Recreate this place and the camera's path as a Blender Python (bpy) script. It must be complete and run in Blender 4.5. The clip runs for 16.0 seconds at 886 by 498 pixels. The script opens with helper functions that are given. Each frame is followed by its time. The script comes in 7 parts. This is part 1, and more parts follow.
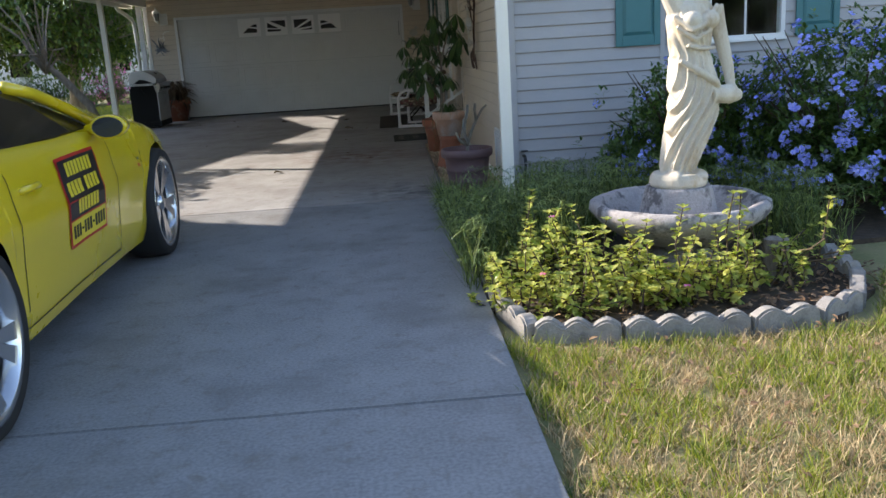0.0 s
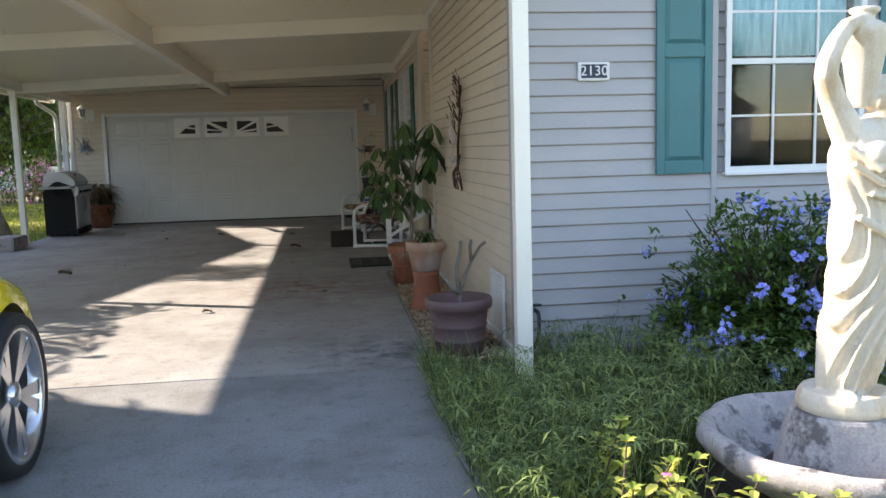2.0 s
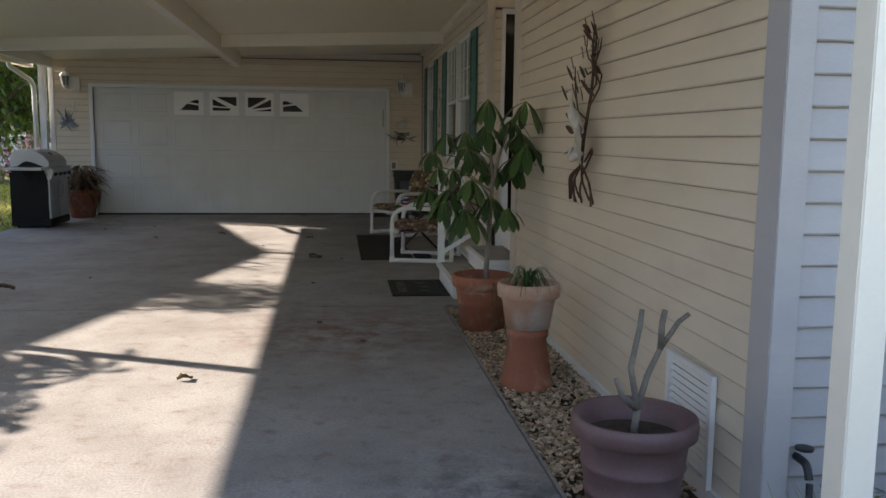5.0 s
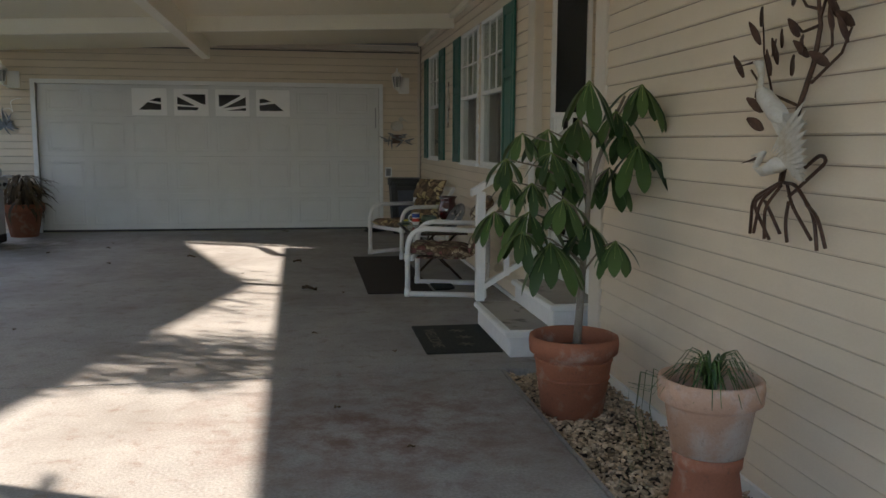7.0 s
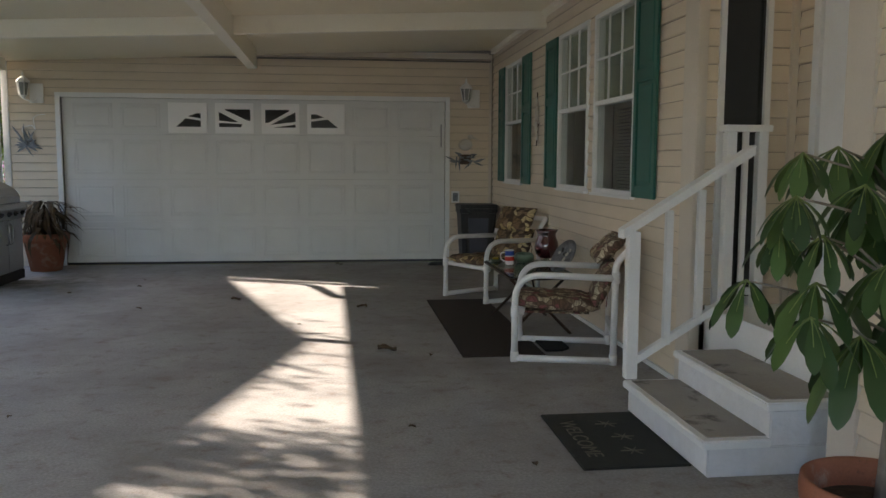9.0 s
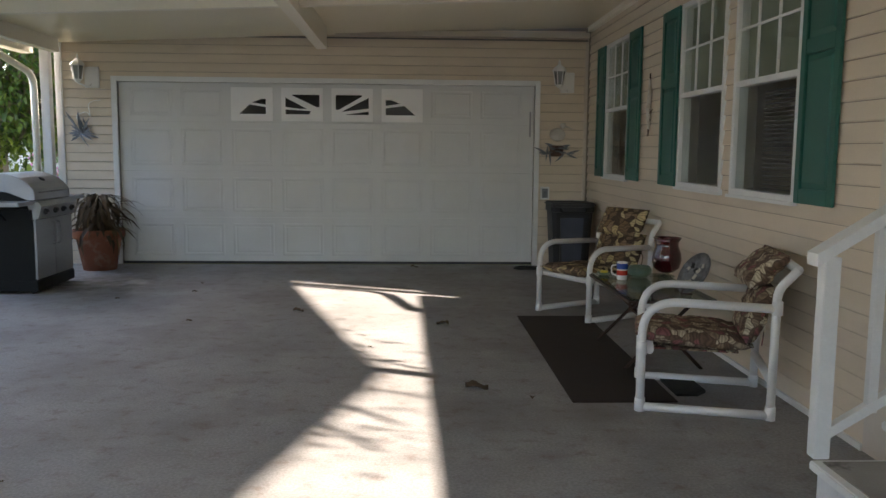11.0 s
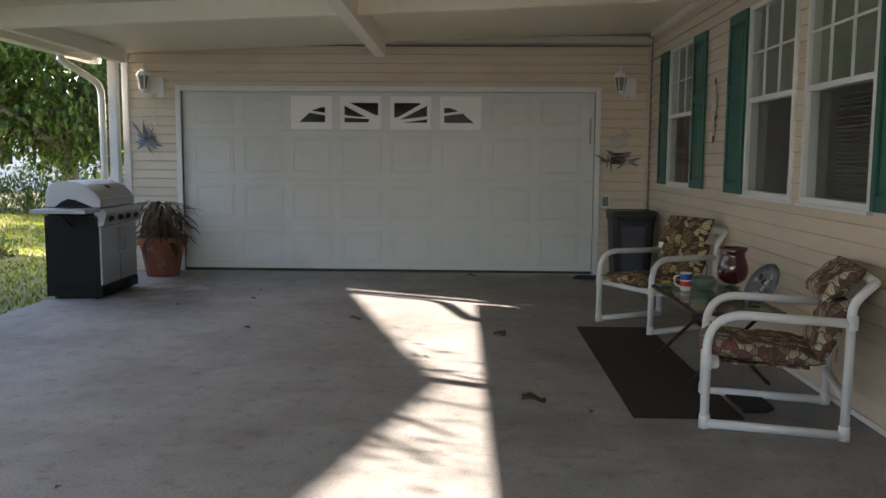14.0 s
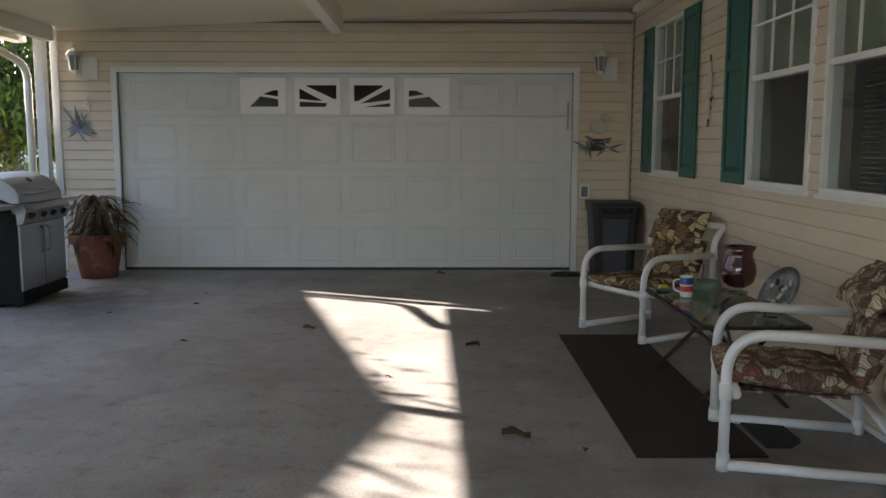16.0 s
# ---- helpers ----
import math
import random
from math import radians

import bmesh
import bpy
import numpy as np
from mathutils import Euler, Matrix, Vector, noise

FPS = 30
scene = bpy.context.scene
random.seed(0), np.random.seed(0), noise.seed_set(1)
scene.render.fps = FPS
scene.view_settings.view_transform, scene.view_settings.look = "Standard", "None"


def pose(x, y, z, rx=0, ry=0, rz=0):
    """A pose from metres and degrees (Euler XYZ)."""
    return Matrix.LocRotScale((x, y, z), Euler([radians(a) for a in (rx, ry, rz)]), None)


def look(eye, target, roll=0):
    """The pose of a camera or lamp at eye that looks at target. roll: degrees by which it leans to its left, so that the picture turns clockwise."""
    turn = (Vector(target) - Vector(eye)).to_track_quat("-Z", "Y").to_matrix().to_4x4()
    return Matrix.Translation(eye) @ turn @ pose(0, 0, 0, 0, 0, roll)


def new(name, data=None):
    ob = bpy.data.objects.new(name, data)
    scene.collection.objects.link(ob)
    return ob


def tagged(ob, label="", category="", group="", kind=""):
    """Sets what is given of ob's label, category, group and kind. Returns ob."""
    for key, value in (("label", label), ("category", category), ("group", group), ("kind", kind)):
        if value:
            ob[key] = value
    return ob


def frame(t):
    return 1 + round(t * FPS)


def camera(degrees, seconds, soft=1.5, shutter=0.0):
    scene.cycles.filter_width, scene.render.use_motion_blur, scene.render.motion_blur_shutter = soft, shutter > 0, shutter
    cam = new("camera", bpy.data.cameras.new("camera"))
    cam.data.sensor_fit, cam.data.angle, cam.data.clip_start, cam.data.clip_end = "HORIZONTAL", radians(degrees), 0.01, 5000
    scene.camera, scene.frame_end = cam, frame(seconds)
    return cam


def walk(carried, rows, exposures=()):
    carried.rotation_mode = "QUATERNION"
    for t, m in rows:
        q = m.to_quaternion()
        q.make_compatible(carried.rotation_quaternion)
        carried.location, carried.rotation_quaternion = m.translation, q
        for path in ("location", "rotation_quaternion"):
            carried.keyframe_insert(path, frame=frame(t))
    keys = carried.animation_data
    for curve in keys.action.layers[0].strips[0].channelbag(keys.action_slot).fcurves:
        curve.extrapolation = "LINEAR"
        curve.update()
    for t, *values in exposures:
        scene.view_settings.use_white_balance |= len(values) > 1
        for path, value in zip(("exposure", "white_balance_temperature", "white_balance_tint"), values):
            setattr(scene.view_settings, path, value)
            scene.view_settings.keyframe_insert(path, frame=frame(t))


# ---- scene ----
cam = camera(55.7, 16.0)
PATH = [
    (0, (0.458, 0.523, 1.25), (0.561, 2.464, 0.78), -3.6),
    (0.5, (0.402, 0.948, 1.28), (0.568, 2.901, 0.884), -2.8),
    (1, (0.393, 1.429, 1.318), (0.602, 3.395, 1.013), -1.8),
    (1.5, (0.336, 1.937, 1.352), (0.586, 3.905, 1.098), -2.0),
    (2, (0.278, 2.415, 1.361), (0.542, 4.383, 1.122), -1.6),
    (2.5, (0.216, 2.895, 1.346), (0.495, 4.86, 1.096), -1.9),
    (3, (0.205, 3.349, 1.327), (0.51, 5.31, 1.076), -2.2),
    (3.5, (0.245, 3.823, 1.332), (0.514, 5.789, 1.088), -2.1),
    (4, (0.222, 4.273, 1.334), (0.452, 6.242, 1.074), -1.3),
    (4.5, (0.211, 4.723, 1.357), (0.42, 6.695, 1.099), -0.6),
    (4.7, (0.151, 4.872, 1.35), (0.381, 6.841, 1.091), 0.4),
    (6.8, (-0.202, 6.882, 1.334), (0.106, 8.841, 1.076), 0.1),
    (7, (-0.235, 7.066, 1.336), (0.082, 9.024, 1.084), 0.3),
    (7.5, (-0.317, 7.504, 1.341), (0.027, 9.462, 1.121), 0.4),
    (8, (-0.383, 7.922, 1.315), (-0.061, 9.886, 1.12), 0.2),
    (8.5, (-0.462, 8.327, 1.33), (-0.218, 10.303, 1.143), 0.3),
    (8.7, (-0.505, 8.488, 1.343), (-0.26, 10.463, 1.149), 0.2),
    (10.8, (-0.666, 9.877, 1.372), (-0.549, 11.859, 1.137), 0.4),
    (11, (-0.616, 9.914, 1.377), (-0.539, 11.899, 1.144), 0.5),
    (11.5, (-0.617, 9.933, 1.375), (-0.593, 11.923, 1.173), 0.8),
    (12, (-0.605, 9.943, 1.381), (-0.629, 11.935, 1.202), 1.3),
    (12.5, (-0.6, 9.958, 1.381), (-0.636, 11.95, 1.204), 1.1),
    (13, (-0.601, 9.978, 1.371), (-0.648, 11.969, 1.191), 1.1),
    (13.5, (-0.607, 9.976, 1.375), (-0.65, 11.966, 1.176), 1.1),
    (14, (-0.604, 9.996, 1.372), (-0.667, 11.983, 1.157), 0.4),
    (14.5, (-0.59, 10.037, 1.375), (-0.662, 12.024, 1.153), 0.2),
    (15, (-0.62, 10.186, 1.369), (-0.693, 12.171, 1.143), 0.3),
    (15.5, (-0.664, 10.462, 1.385), (-0.706, 12.447, 1.143), 0.1),
    (16, (-0.598, 10.813, 1.371), (-0.587, 12.798, 1.127), 0.1),
]
EXPOSURES = [(0.0, 1.38, 6520, 15), (0.5, 1.81, 6620, 15), (1.0, 1.99, 6750, 14), (1.5, 2.07, 6900, 15), (3.5, 1.85, 7000, 18), (4.7, 1.84, 7000, 19), (7.0, 2.05, 6950, 17), (8.0, 2.22, 6900, 18), (8.7, 2.32, 6880, 18), (11.0, 2.54, 6820, 19), (16.0, 2.54, 6820, 19)]
walk(cam, [(t, look(eye, target, roll)) for t, eye, target, roll in PATH], EXPOSURES)

# ---- light ----
SUN = Vector((-1.0, 0.45, 0.541)).normalized()
world = bpy.data.worlds.new("sky")
scene.world = world
world.use_nodes = True
wn = world.node_tree.nodes
sky = wn.new("ShaderNodeTexSky")
sky.sky_type, sky.sun_disc = "NISHITA", False
sky.sun_elevation, sky.sun_rotation = math.asin(SUN.z), math.atan2(SUN.x, SUN.y)
sky.air_density, sky.dust_density, sky.ozone_density = 1.0, 0.6, 1.0
wn["Background"].inputs["Strength"].default_value = 0.15
world.node_tree.links.new(sky.outputs[0], wn["Background"].inputs["Color"])
sun = new("sun", bpy.data.lights.new("sun", "SUN"))
sun.data.energy, sun.data.angle, sun.data.color = 4.3, radians(0.5), (1.0, 0.925, 0.80)
sun.matrix_world = look(SUN * 60, (0, 0, 0))


# ---- materials ----
def base_nodes(name):
    m = bpy.data.materials.new(name)
    m.use_nodes = True
    n, l = m.node_tree.nodes, m.node_tree.links
    return m, n, l, n["Principled BSDF"]


def surf(name, a, b, scale=6.0, rough=0.6, bump=0.15, fine=90.0, metal=0.0, stain=None, stain_scale=1.3, stain_at=(0.55, 0.75),
         stain2=None, spread=0.0, island=False, stretch=(1, 1, 1), coat=0.0, spec=0.5, fine_mix=0.35, spots=()):
    """Two colours mixed by a coarse and a fine noise, with stains, relief and piece-to-piece variation."""
    m, n, l, p = base_nodes(name)
    tc, mp = n.new("ShaderNodeTexCoord"), n.new("ShaderNodeMapping")
    mp.inputs["Scale"].default_value = stretch
    l.new(tc.outputs["Object"], mp.inputs[0])
    n1, n2 = n.new("ShaderNodeTexNoise"), n.new("ShaderNodeTexNoise")
    n1.inputs["Scale"].default_value, n1.inputs["Detail"].default_value = scale, 6
    n2.inputs["Scale"].default_value, n2.inputs["Detail"].default_value = fine, 3
    l.new(mp.outputs[0], n1.inputs["Vector"])
    l.new(mp.outputs[0], n2.inputs["Vector"])
    mixf = n.new("ShaderNodeMix")
    mixf.inputs[0].default_value = fine_mix
    l.new(n1.outputs[0], mixf.inputs[2])
    l.new(n2.outputs[0], mixf.inputs[3])
    ramp = n.new("ShaderNodeValToRGB")
    ramp.color_ramp.elements[0].position, ramp.color_ramp.elements[1].position = 0.36, 0.64
    ramp.color_ramp.elements[0].color, ramp.color_ramp.elements[1].color = (*a, 1), (*b, 1)
    l.new(mixf.outputs[0], ramp.inputs[0])
    out = ramp.outputs[0]
    if stain:
        n3, r3, mx = n.new("ShaderNodeTexNoise"), n.new("ShaderNodeValToRGB"), n.new("ShaderNodeMix")
        n3.inputs["Scale"].default_value, n3.inputs["Detail"].default_value, n3.inputs["Roughness"].default_value = stain_scale, 7, 0.65
        l.new(mp.outputs[0], n3.inputs["Vector"])
        r3.color_ramp.elements[0].position, r3.color_ramp.elements[1].position = stain_at
        l.new(n3.outputs[0], r3.inputs[0])
        mx.data_type = "RGBA"
        l.new(r3.outputs[0], mx.inputs[0])
        l.new(out, mx.inputs[6])
        mx.inputs[7].default_value = (*stain, 1)
        out = mx.outputs[2]
    if stain2:
        n4, r4, m4 = n.new("ShaderNodeTexNoise"), n.new("ShaderNodeValToRGB"), n.new("ShaderNodeMix")
        n4.inputs["Scale"].default_value, n4.inputs["Detail"].default_value, n4.inputs["Distortion"].default_value = stain_scale * 8.0, 9, 0.3
        n4.inputs["Roughness"].default_value = 0.72
        l.new(mp.outputs[0], n4.inputs["Vector"])
        r4.color_ramp.elements[0].position, r4.color_ramp.elements[1].position = 0.54, 0.80
        l.new(n4.outputs[0], r4.inputs[0])
        m4.data_type = "RGBA"
        l.new(r4.outputs[0], m4.inputs[0])
        l.new(out, m4.inputs[6])
        m4.inputs[7].default_value = (*stain2, 1)
        out = m4.outputs[2]
    for place, reach, tone in spots:
        d5, m5, n5, r5, k5, x5 = n.new("ShaderNodeVectorMath"), n.new("ShaderNodeMapRange"), n.new("ShaderNodeTexNoise"), n.new("ShaderNodeMapRange"), n.new("ShaderNodeMath"), n.new("ShaderNodeMix")
        d5.operation, k5.operation, x5.data_type = "DISTANCE", "MULTIPLY", "RGBA"
        d5.inputs[1].default_value = place
        l.new(tc.outputs["Object"], d5.inputs[0])
        l.new(d5.outputs["Value"], m5.inputs[0])
        m5.inputs[1].default_value, m5.inputs[2].default_value, m5.inputs[3].default_value, m5.inputs[4].default_value = reach * 0.15, reach, 1.0, 0.0
        n5.inputs["Scale"].default_value, n5.inputs["Detail"].default_value, n5.inputs["Roughness"].default_value = 4.5, 7, 0.7
        l.new(mp.outputs[0], n5.inputs["Vector"])
        l.new(n5.outputs[0], r5.inputs[0])
        r5.inputs[1].default_value, r5.inputs[2].default_value = 0.42, 0.62
        l.new(m5.outputs[0], k5.inputs[0])
        l.new(r5.outputs[0], k5.inputs[1])
        l.new(k5.outputs[0], x5.inputs[0])
        l.new(out, x5.inputs[6])
        x5.inputs[7].default_value = (*tone, 1)
        out = x5.outputs[2]
    if spread:
        hsv, rr = n.new("ShaderNodeHueSaturation"), n.new("ShaderNodeMapRange")
        src = n.new("ShaderNodeNewGeometry").outputs["Random Per Island"] if island else n.new("ShaderNodeObjectInfo").outputs["Random"]
        l.new(src, rr.inputs[0])
        rr.inputs[3].default_value, rr.inputs[4].default_value = 1 - spread, 1 + spread
        l.new(rr.outputs[0], hsv.inputs["Value"])
        l.new(out, hsv.inputs["Color"])
        out = hsv.outputs[0]
    l.new(out, p.inputs["Base Color"])
    rv = n.new("ShaderNodeMapRange")
    rv.inputs[3].default_value, rv.inputs[4].default_value = max(0.02, rough - 0.1), min(1, rough + 0.1)
    l.new(n1.outputs[0], rv.inputs[0])
    l.new(rv.outputs[0], p.inputs["Roughness"])
    p.inputs["Metallic"].default_value, p.inputs["Coat Weight"].default_value = metal, coat
    p.inputs["Specular IOR Level"].default_value = spec
    if bump:
        bp = n.new("ShaderNodeBump")
        bp.inputs["Strength"].default_value, bp.inputs["Distance"].default_value = bump, 0.01
        l.new(mixf.outputs[0], bp.inputs["Height"])
        l.new(bp.outputs[0], p.inputs["Normal"])
    return m


def leafy(name, a, b, rough=0.45, through_light=0.35, tint=None):
    """Leaf: colours vary leaf by leaf, light comes through."""
    m, n, l, p = base_nodes(name)
    ramp = n.new("ShaderNodeValToRGB")
    ramp.color_ramp.elements[0].color, ramp.color_ramp.elements[1].color = (*a, 1), (*b, 1)
    l.new(n.new("ShaderNodeNewGeometry").outputs["Random Per Island"], ramp.inputs[0])
    l.new(ramp.outputs[0], p.inputs["Base Color"])
    p.inputs["Roughness"].default_value = rough
    tr, mx = n.new("ShaderNodeBsdfTranslucent"), n.new("ShaderNodeMixShader")
    hsv = n.new("ShaderNodeHueSaturation")
    hsv.inputs["Value"].default_value, hsv.inputs["Saturation"].default_value, hsv.inputs["Hue"].default_value = 1.5, 1.1, 0.485
    l.new(ramp.outputs[0], hsv.inputs["Color"])
    l.new(hsv.outputs[0], tr.inputs[0])
    mx.inputs[0].default_value = through_light
    l.new(p.outputs[0], mx.inputs[1])
    l.new(tr.outputs[0], mx.inputs[2])
    l.new(mx.outputs[0], n["Material Output"].inputs[0])
    return m


def glassy(name, tint=(0.93, 0.96, 0.95), rough=0.02, clear=0.97, mirror=0.035):
    """Window glass: a clear sheet that mirrors more at a grazing angle."""
    m, n, l, p = base_nodes(name)
    tr, gl, mx, lw = n.new("ShaderNodeBsdfTransparent"), n.new("ShaderNodeBsdfGlossy"), n.new("ShaderNodeMixShader"), n.new("ShaderNodeLayerWeight")
    tr.inputs[0].default_value = (*[c * clear for c in tint], 1)
    gl.inputs["Roughness"].default_value = rough
    pw, ad = n.new("ShaderNodeMath"), n.new("ShaderNodeMath")
    pw.operation, ad.operation = "POWER", "MULTIPLY_ADD"
    pw.inputs[1].default_value, ad.inputs[1].default_value, ad.inputs[2].default_value = 5.0, 0.5, mirror
    lw.inputs["Blend"].default_value = 0.5
    l.new(lw.outputs["Facing"], pw.inputs[0])
    l.new(pw.outputs[0], ad.inputs[0])
    l.new(ad.outputs[0], mx.inputs[0])
    l.new(tr.outputs[0], mx.inputs[1])
    l.new(gl.outputs[0], mx.inputs[2])
    l.new(mx.outputs[0], n["Material Output"].inputs[0])
    return m


def weave(name, cols, scale=9.0):
    """Printed leaf pattern of a cushion: pointed patches in a few colours with dark veins."""
    m, n, l, p = base_nodes(name)
    tc, nz, add = n.new("ShaderNodeTexCoord"), n.new("ShaderNodeTexNoise"), n.new("ShaderNodeMix")
    nz.inputs["Scale"].default_value, nz.inputs["Detail"].default_value = 7, 2
    l.new(tc.outputs["Object"], nz.inputs["Vector"])
    add.data_type, add.blend_type = "RGBA", "ADD"
    add.inputs[0].default_value = 0.12
    l.new(tc.outputs["Object"], add.inputs[6])
    l.new(nz.outputs[1], add.inputs[7])
    vo, v2, sep = n.new("ShaderNodeTexVoronoi"), n.new("ShaderNodeTexVoronoi"), n.new("ShaderNodeSeparateColor")
    vo.inputs["Scale"].default_value, v2.inputs["Scale"].default_value = scale, scale
    v2.feature = "DISTANCE_TO_EDGE"
    for t in (vo, v2):
        l.new(add.outputs[2], t.inputs["Vector"])
    l.new(vo.outputs["Color"], sep.inputs[0])
    ramp = n.new("ShaderNodeValToRGB")
    ramp.color_ramp.interpolation = "CONSTANT"
    e = ramp.color_ramp.elements
    e[0].position, e[0].color = 0.0, (*cols[0], 1)
    e[1].position, e[1].color = 1 - 1 / len(cols), (*cols[-1], 1)
    for i, c in enumerate(cols[1:-1]):
        k = e.new((i + 1) / len(cols))
        k.color = (*c, 1)
    l.new(sep.outputs[0], ramp.inputs[0])
    edge, wv, mx, m2 = n.new("ShaderNodeValToRGB"), n.new("ShaderNodeTexWave"), n.new("ShaderNodeMix"), n.new("ShaderNodeMix")
    edge.color_ramp.elements[0].position, edge.color_ramp.elements[1].position = 0.02, 0.10
    l.new(v2.outputs["Distance"], edge.inputs[0])
    wv.inputs["Scale"].default_value, wv.inputs["Distortion"].default_value = 16, 7
    l.new(add.outputs[2], wv.inputs["Vector"])
    mx.data_type = m2.data_type = "RGBA"
    m2.blend_type = "MULTIPLY"
    m2.inputs[0].default_value = 0.45
    l.new(ramp.outputs[0], m2.inputs[6])
    l.new(wv.outputs[0], m2.inputs[7])
    l.new(edge.outputs[0], mx.inputs[0])
    mx.inputs[6].default_value = (*[c * 0.7 for c in cols[0]], 1)
    l.new(m2.outputs[2], mx.inputs[7])
    l.new(mx.outputs[2], p.inputs["Base Color"])
    p.inputs["Roughness"].default_value = 0.9
    bp = n.new("ShaderNodeBump")
    bp.inputs["Strength"].default_value = 0.25
    l.new(nz.outputs[0], bp.inputs["Height"])
    l.new(bp.outputs[0], p.inputs["Normal"])
    return m



CONCRETE = surf("concrete", (0.25, 0.243, 0.234), (0.365, 0.356, 0.342), 3.2, 0.84, 0.3, 70, stain=(0.185, 0.168, 0.155), stain_scale=1.1, stain_at=(0.46, 0.8), stain2=(0.175, 0.115, 0.092), fine_mix=0.62, spots=(((0.62, 8.0, 0), 0.75, (0.085, 0.08, 0.08)), ((-3.9, 18.6, 0), 1.1, (0.09, 0.078, 0.068)), ((0.1, 10.9, 0), 1.2, (0.17, 0.10, 0.085))))
CONCRETE_W = surf("weathered_concrete", (0.18, 0.181, 0.182), (0.275, 0.275, 0.272), 3.2, 0.86, 0.3, 70, stain=(0.13, 0.123, 0.115), stain_scale=1.3, stain_at=(0.5, 0.8), stain2=(0.15, 0.125, 0.105), fine_mix=0.6)
JOINT = surf("joint_dirt", (0.06, 0.05, 0.04), (0.1, 0.09, 0.07), 20, 0.95)
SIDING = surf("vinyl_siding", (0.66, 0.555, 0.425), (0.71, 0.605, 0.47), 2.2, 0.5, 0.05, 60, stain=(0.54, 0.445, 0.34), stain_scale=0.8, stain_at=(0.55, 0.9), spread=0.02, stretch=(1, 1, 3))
# Greyer, darker copy of the siding: the front wall's shade put into colour.
SIDING_SHADED = surf("shaded_front_siding", (0.385, 0.375, 0.375), (0.43, 0.415, 0.415), 2.2, 0.5, 0.05, 60, stain=(0.5, 0.47, 0.44), stain_scale=0.9, stain_at=(0.55, 0.9), spread=0.02, stretch=(1, 1, 3))
TRIM = surf("beige_trim", (0.60, 0.53, 0.44), (0.65, 0.58, 0.49), 3, 0.5, 0.03)
# Darker siding tone for the painted shade lines under the laps.
LAP_SHADE = surf("lap_shade", (0.34, 0.28, 0.22), (0.42, 0.35, 0.28), 8, 0.9, 0.1)
SHEATH = surf("sheathing", (0.28, 0.24, 0.2), (0.32, 0.28, 0.23), 4, 0.8)
WHITE = surf("white_paint", (0.74, 0.74, 0.72), (0.8, 0.8, 0.78), 5, 0.42, 0.05, 80, stain=(0.6, 0.58, 0.54), stain_scale=2, stain_at=(0.6, 0.95))
# Cream cast and lighter beams put warm bounce and front light into the colour.
ALU = surf("white_aluminium", (0.89, 0.84, 0.72), (0.92, 0.88, 0.77), 2, 0.4, 0.03, 60, stain=(0.62, 0.57, 0.48), stain_scale=1.5, stain_at=(0.6, 0.95))
PANEL = surf("roof_panel", (0.82, 0.75, 0.58), (0.86, 0.79, 0.62), 1.5, 0.4, 0.0, 50)
DOORW = surf("garage_door_paint", (0.66, 0.66, 0.64), (0.72, 0.72, 0.70), 2, 0.5, 0.06, 120, stain=(0.6, 0.59, 0.55), stain_scale=0.9, stain_at=(0.5, 0.9))
DOORI = surf("garage_insert_paint", (0.85, 0.84, 0.82), (0.9, 0.89, 0.87), 3, 0.4, 0.03)
GREEN = surf("shutter_green", (0.012, 0.10, 0.075), (0.018, 0.125, 0.095), 4, 0.45, 0.12, 140, stain=(0.05, 0.14, 0.13), stain_scale=2, stain_at=(0.62, 0.95))
# Paler copy of the shutter green with the front's daylight put into it.
TEAL_LIT = surf("lit_shutter_teal", (0.05, 0.17, 0.18), (0.06, 0.2, 0.21), 4, 0.5, 0.12, 140, stain=(0.1, 0.21, 0.22), stain_scale=2, stain_at=(0.6, 0.95))
# Near-black colour that paints the gloom of unlit rooms.
UNLIT = surf("unlit_interior", (0.02, 0.019, 0.018), (0.03, 0.028, 0.026), 3, 0.8)
GLASS = glassy("window_glass")
DGLASS = surf("tinted_glass", (0.008, 0.008, 0.008), (0.012, 0.012, 0.011), 3, 0.08, 0.0, spec=0.12)
SCREEN = surf("window_screen", (0.035, 0.03, 0.027), (0.05, 0.042, 0.038), 3, 0.5, 0.1, 500)
CURTAIN = surf("curtain_cloth", (0.22, 0.16, 0.12), (0.3, 0.23, 0.18), 8, 0.9)
BLIND = surf("blind_slat", (0.16, 0.15, 0.14), (0.2, 0.19, 0.18), 8, 0.6)
FROST = surf("pale_blind", (0.25, 0.28, 0.2), (0.31, 0.34, 0.26), 5, 0.7)
BLUEV = surf("blue_valance", (0.22, 0.5, 0.6), (0.45, 0.72, 0.8), 12, 0.8, stretch=(3, 1, 0.6))
TERRA = surf("terracotta", (0.27, 0.095, 0.05), (0.36, 0.13, 0.07), 5, 0.8, 0.2, 120, stain=(0.46, 0.33, 0.26), stain_scale=6, stain_at=(0.55, 0.72), stain2=(0.12, 0.06, 0.04))
TERRAP = surf("pale_terracotta", (0.44, 0.25, 0.16), (0.52, 0.33, 0.23), 6, 0.85, 0.25, 120, stain=(0.56, 0.48, 0.42), stain_scale=4, stain_at=(0.46, 0.62), stain2=(0.24, 0.12, 0.075))
PLUM = surf("plum_plastic", (0.13, 0.075, 0.075), (0.18, 0.105, 0.1), 4, 0.6, 0.1, 90, stain=(0.24, 0.17, 0.15), stain_scale=4, stain_at=(0.5, 0.85))
SOIL = surf("potting_soil", (0.03, 0.02, 0.014), (0.07, 0.05, 0.035), 30, 0.95, 0.8)
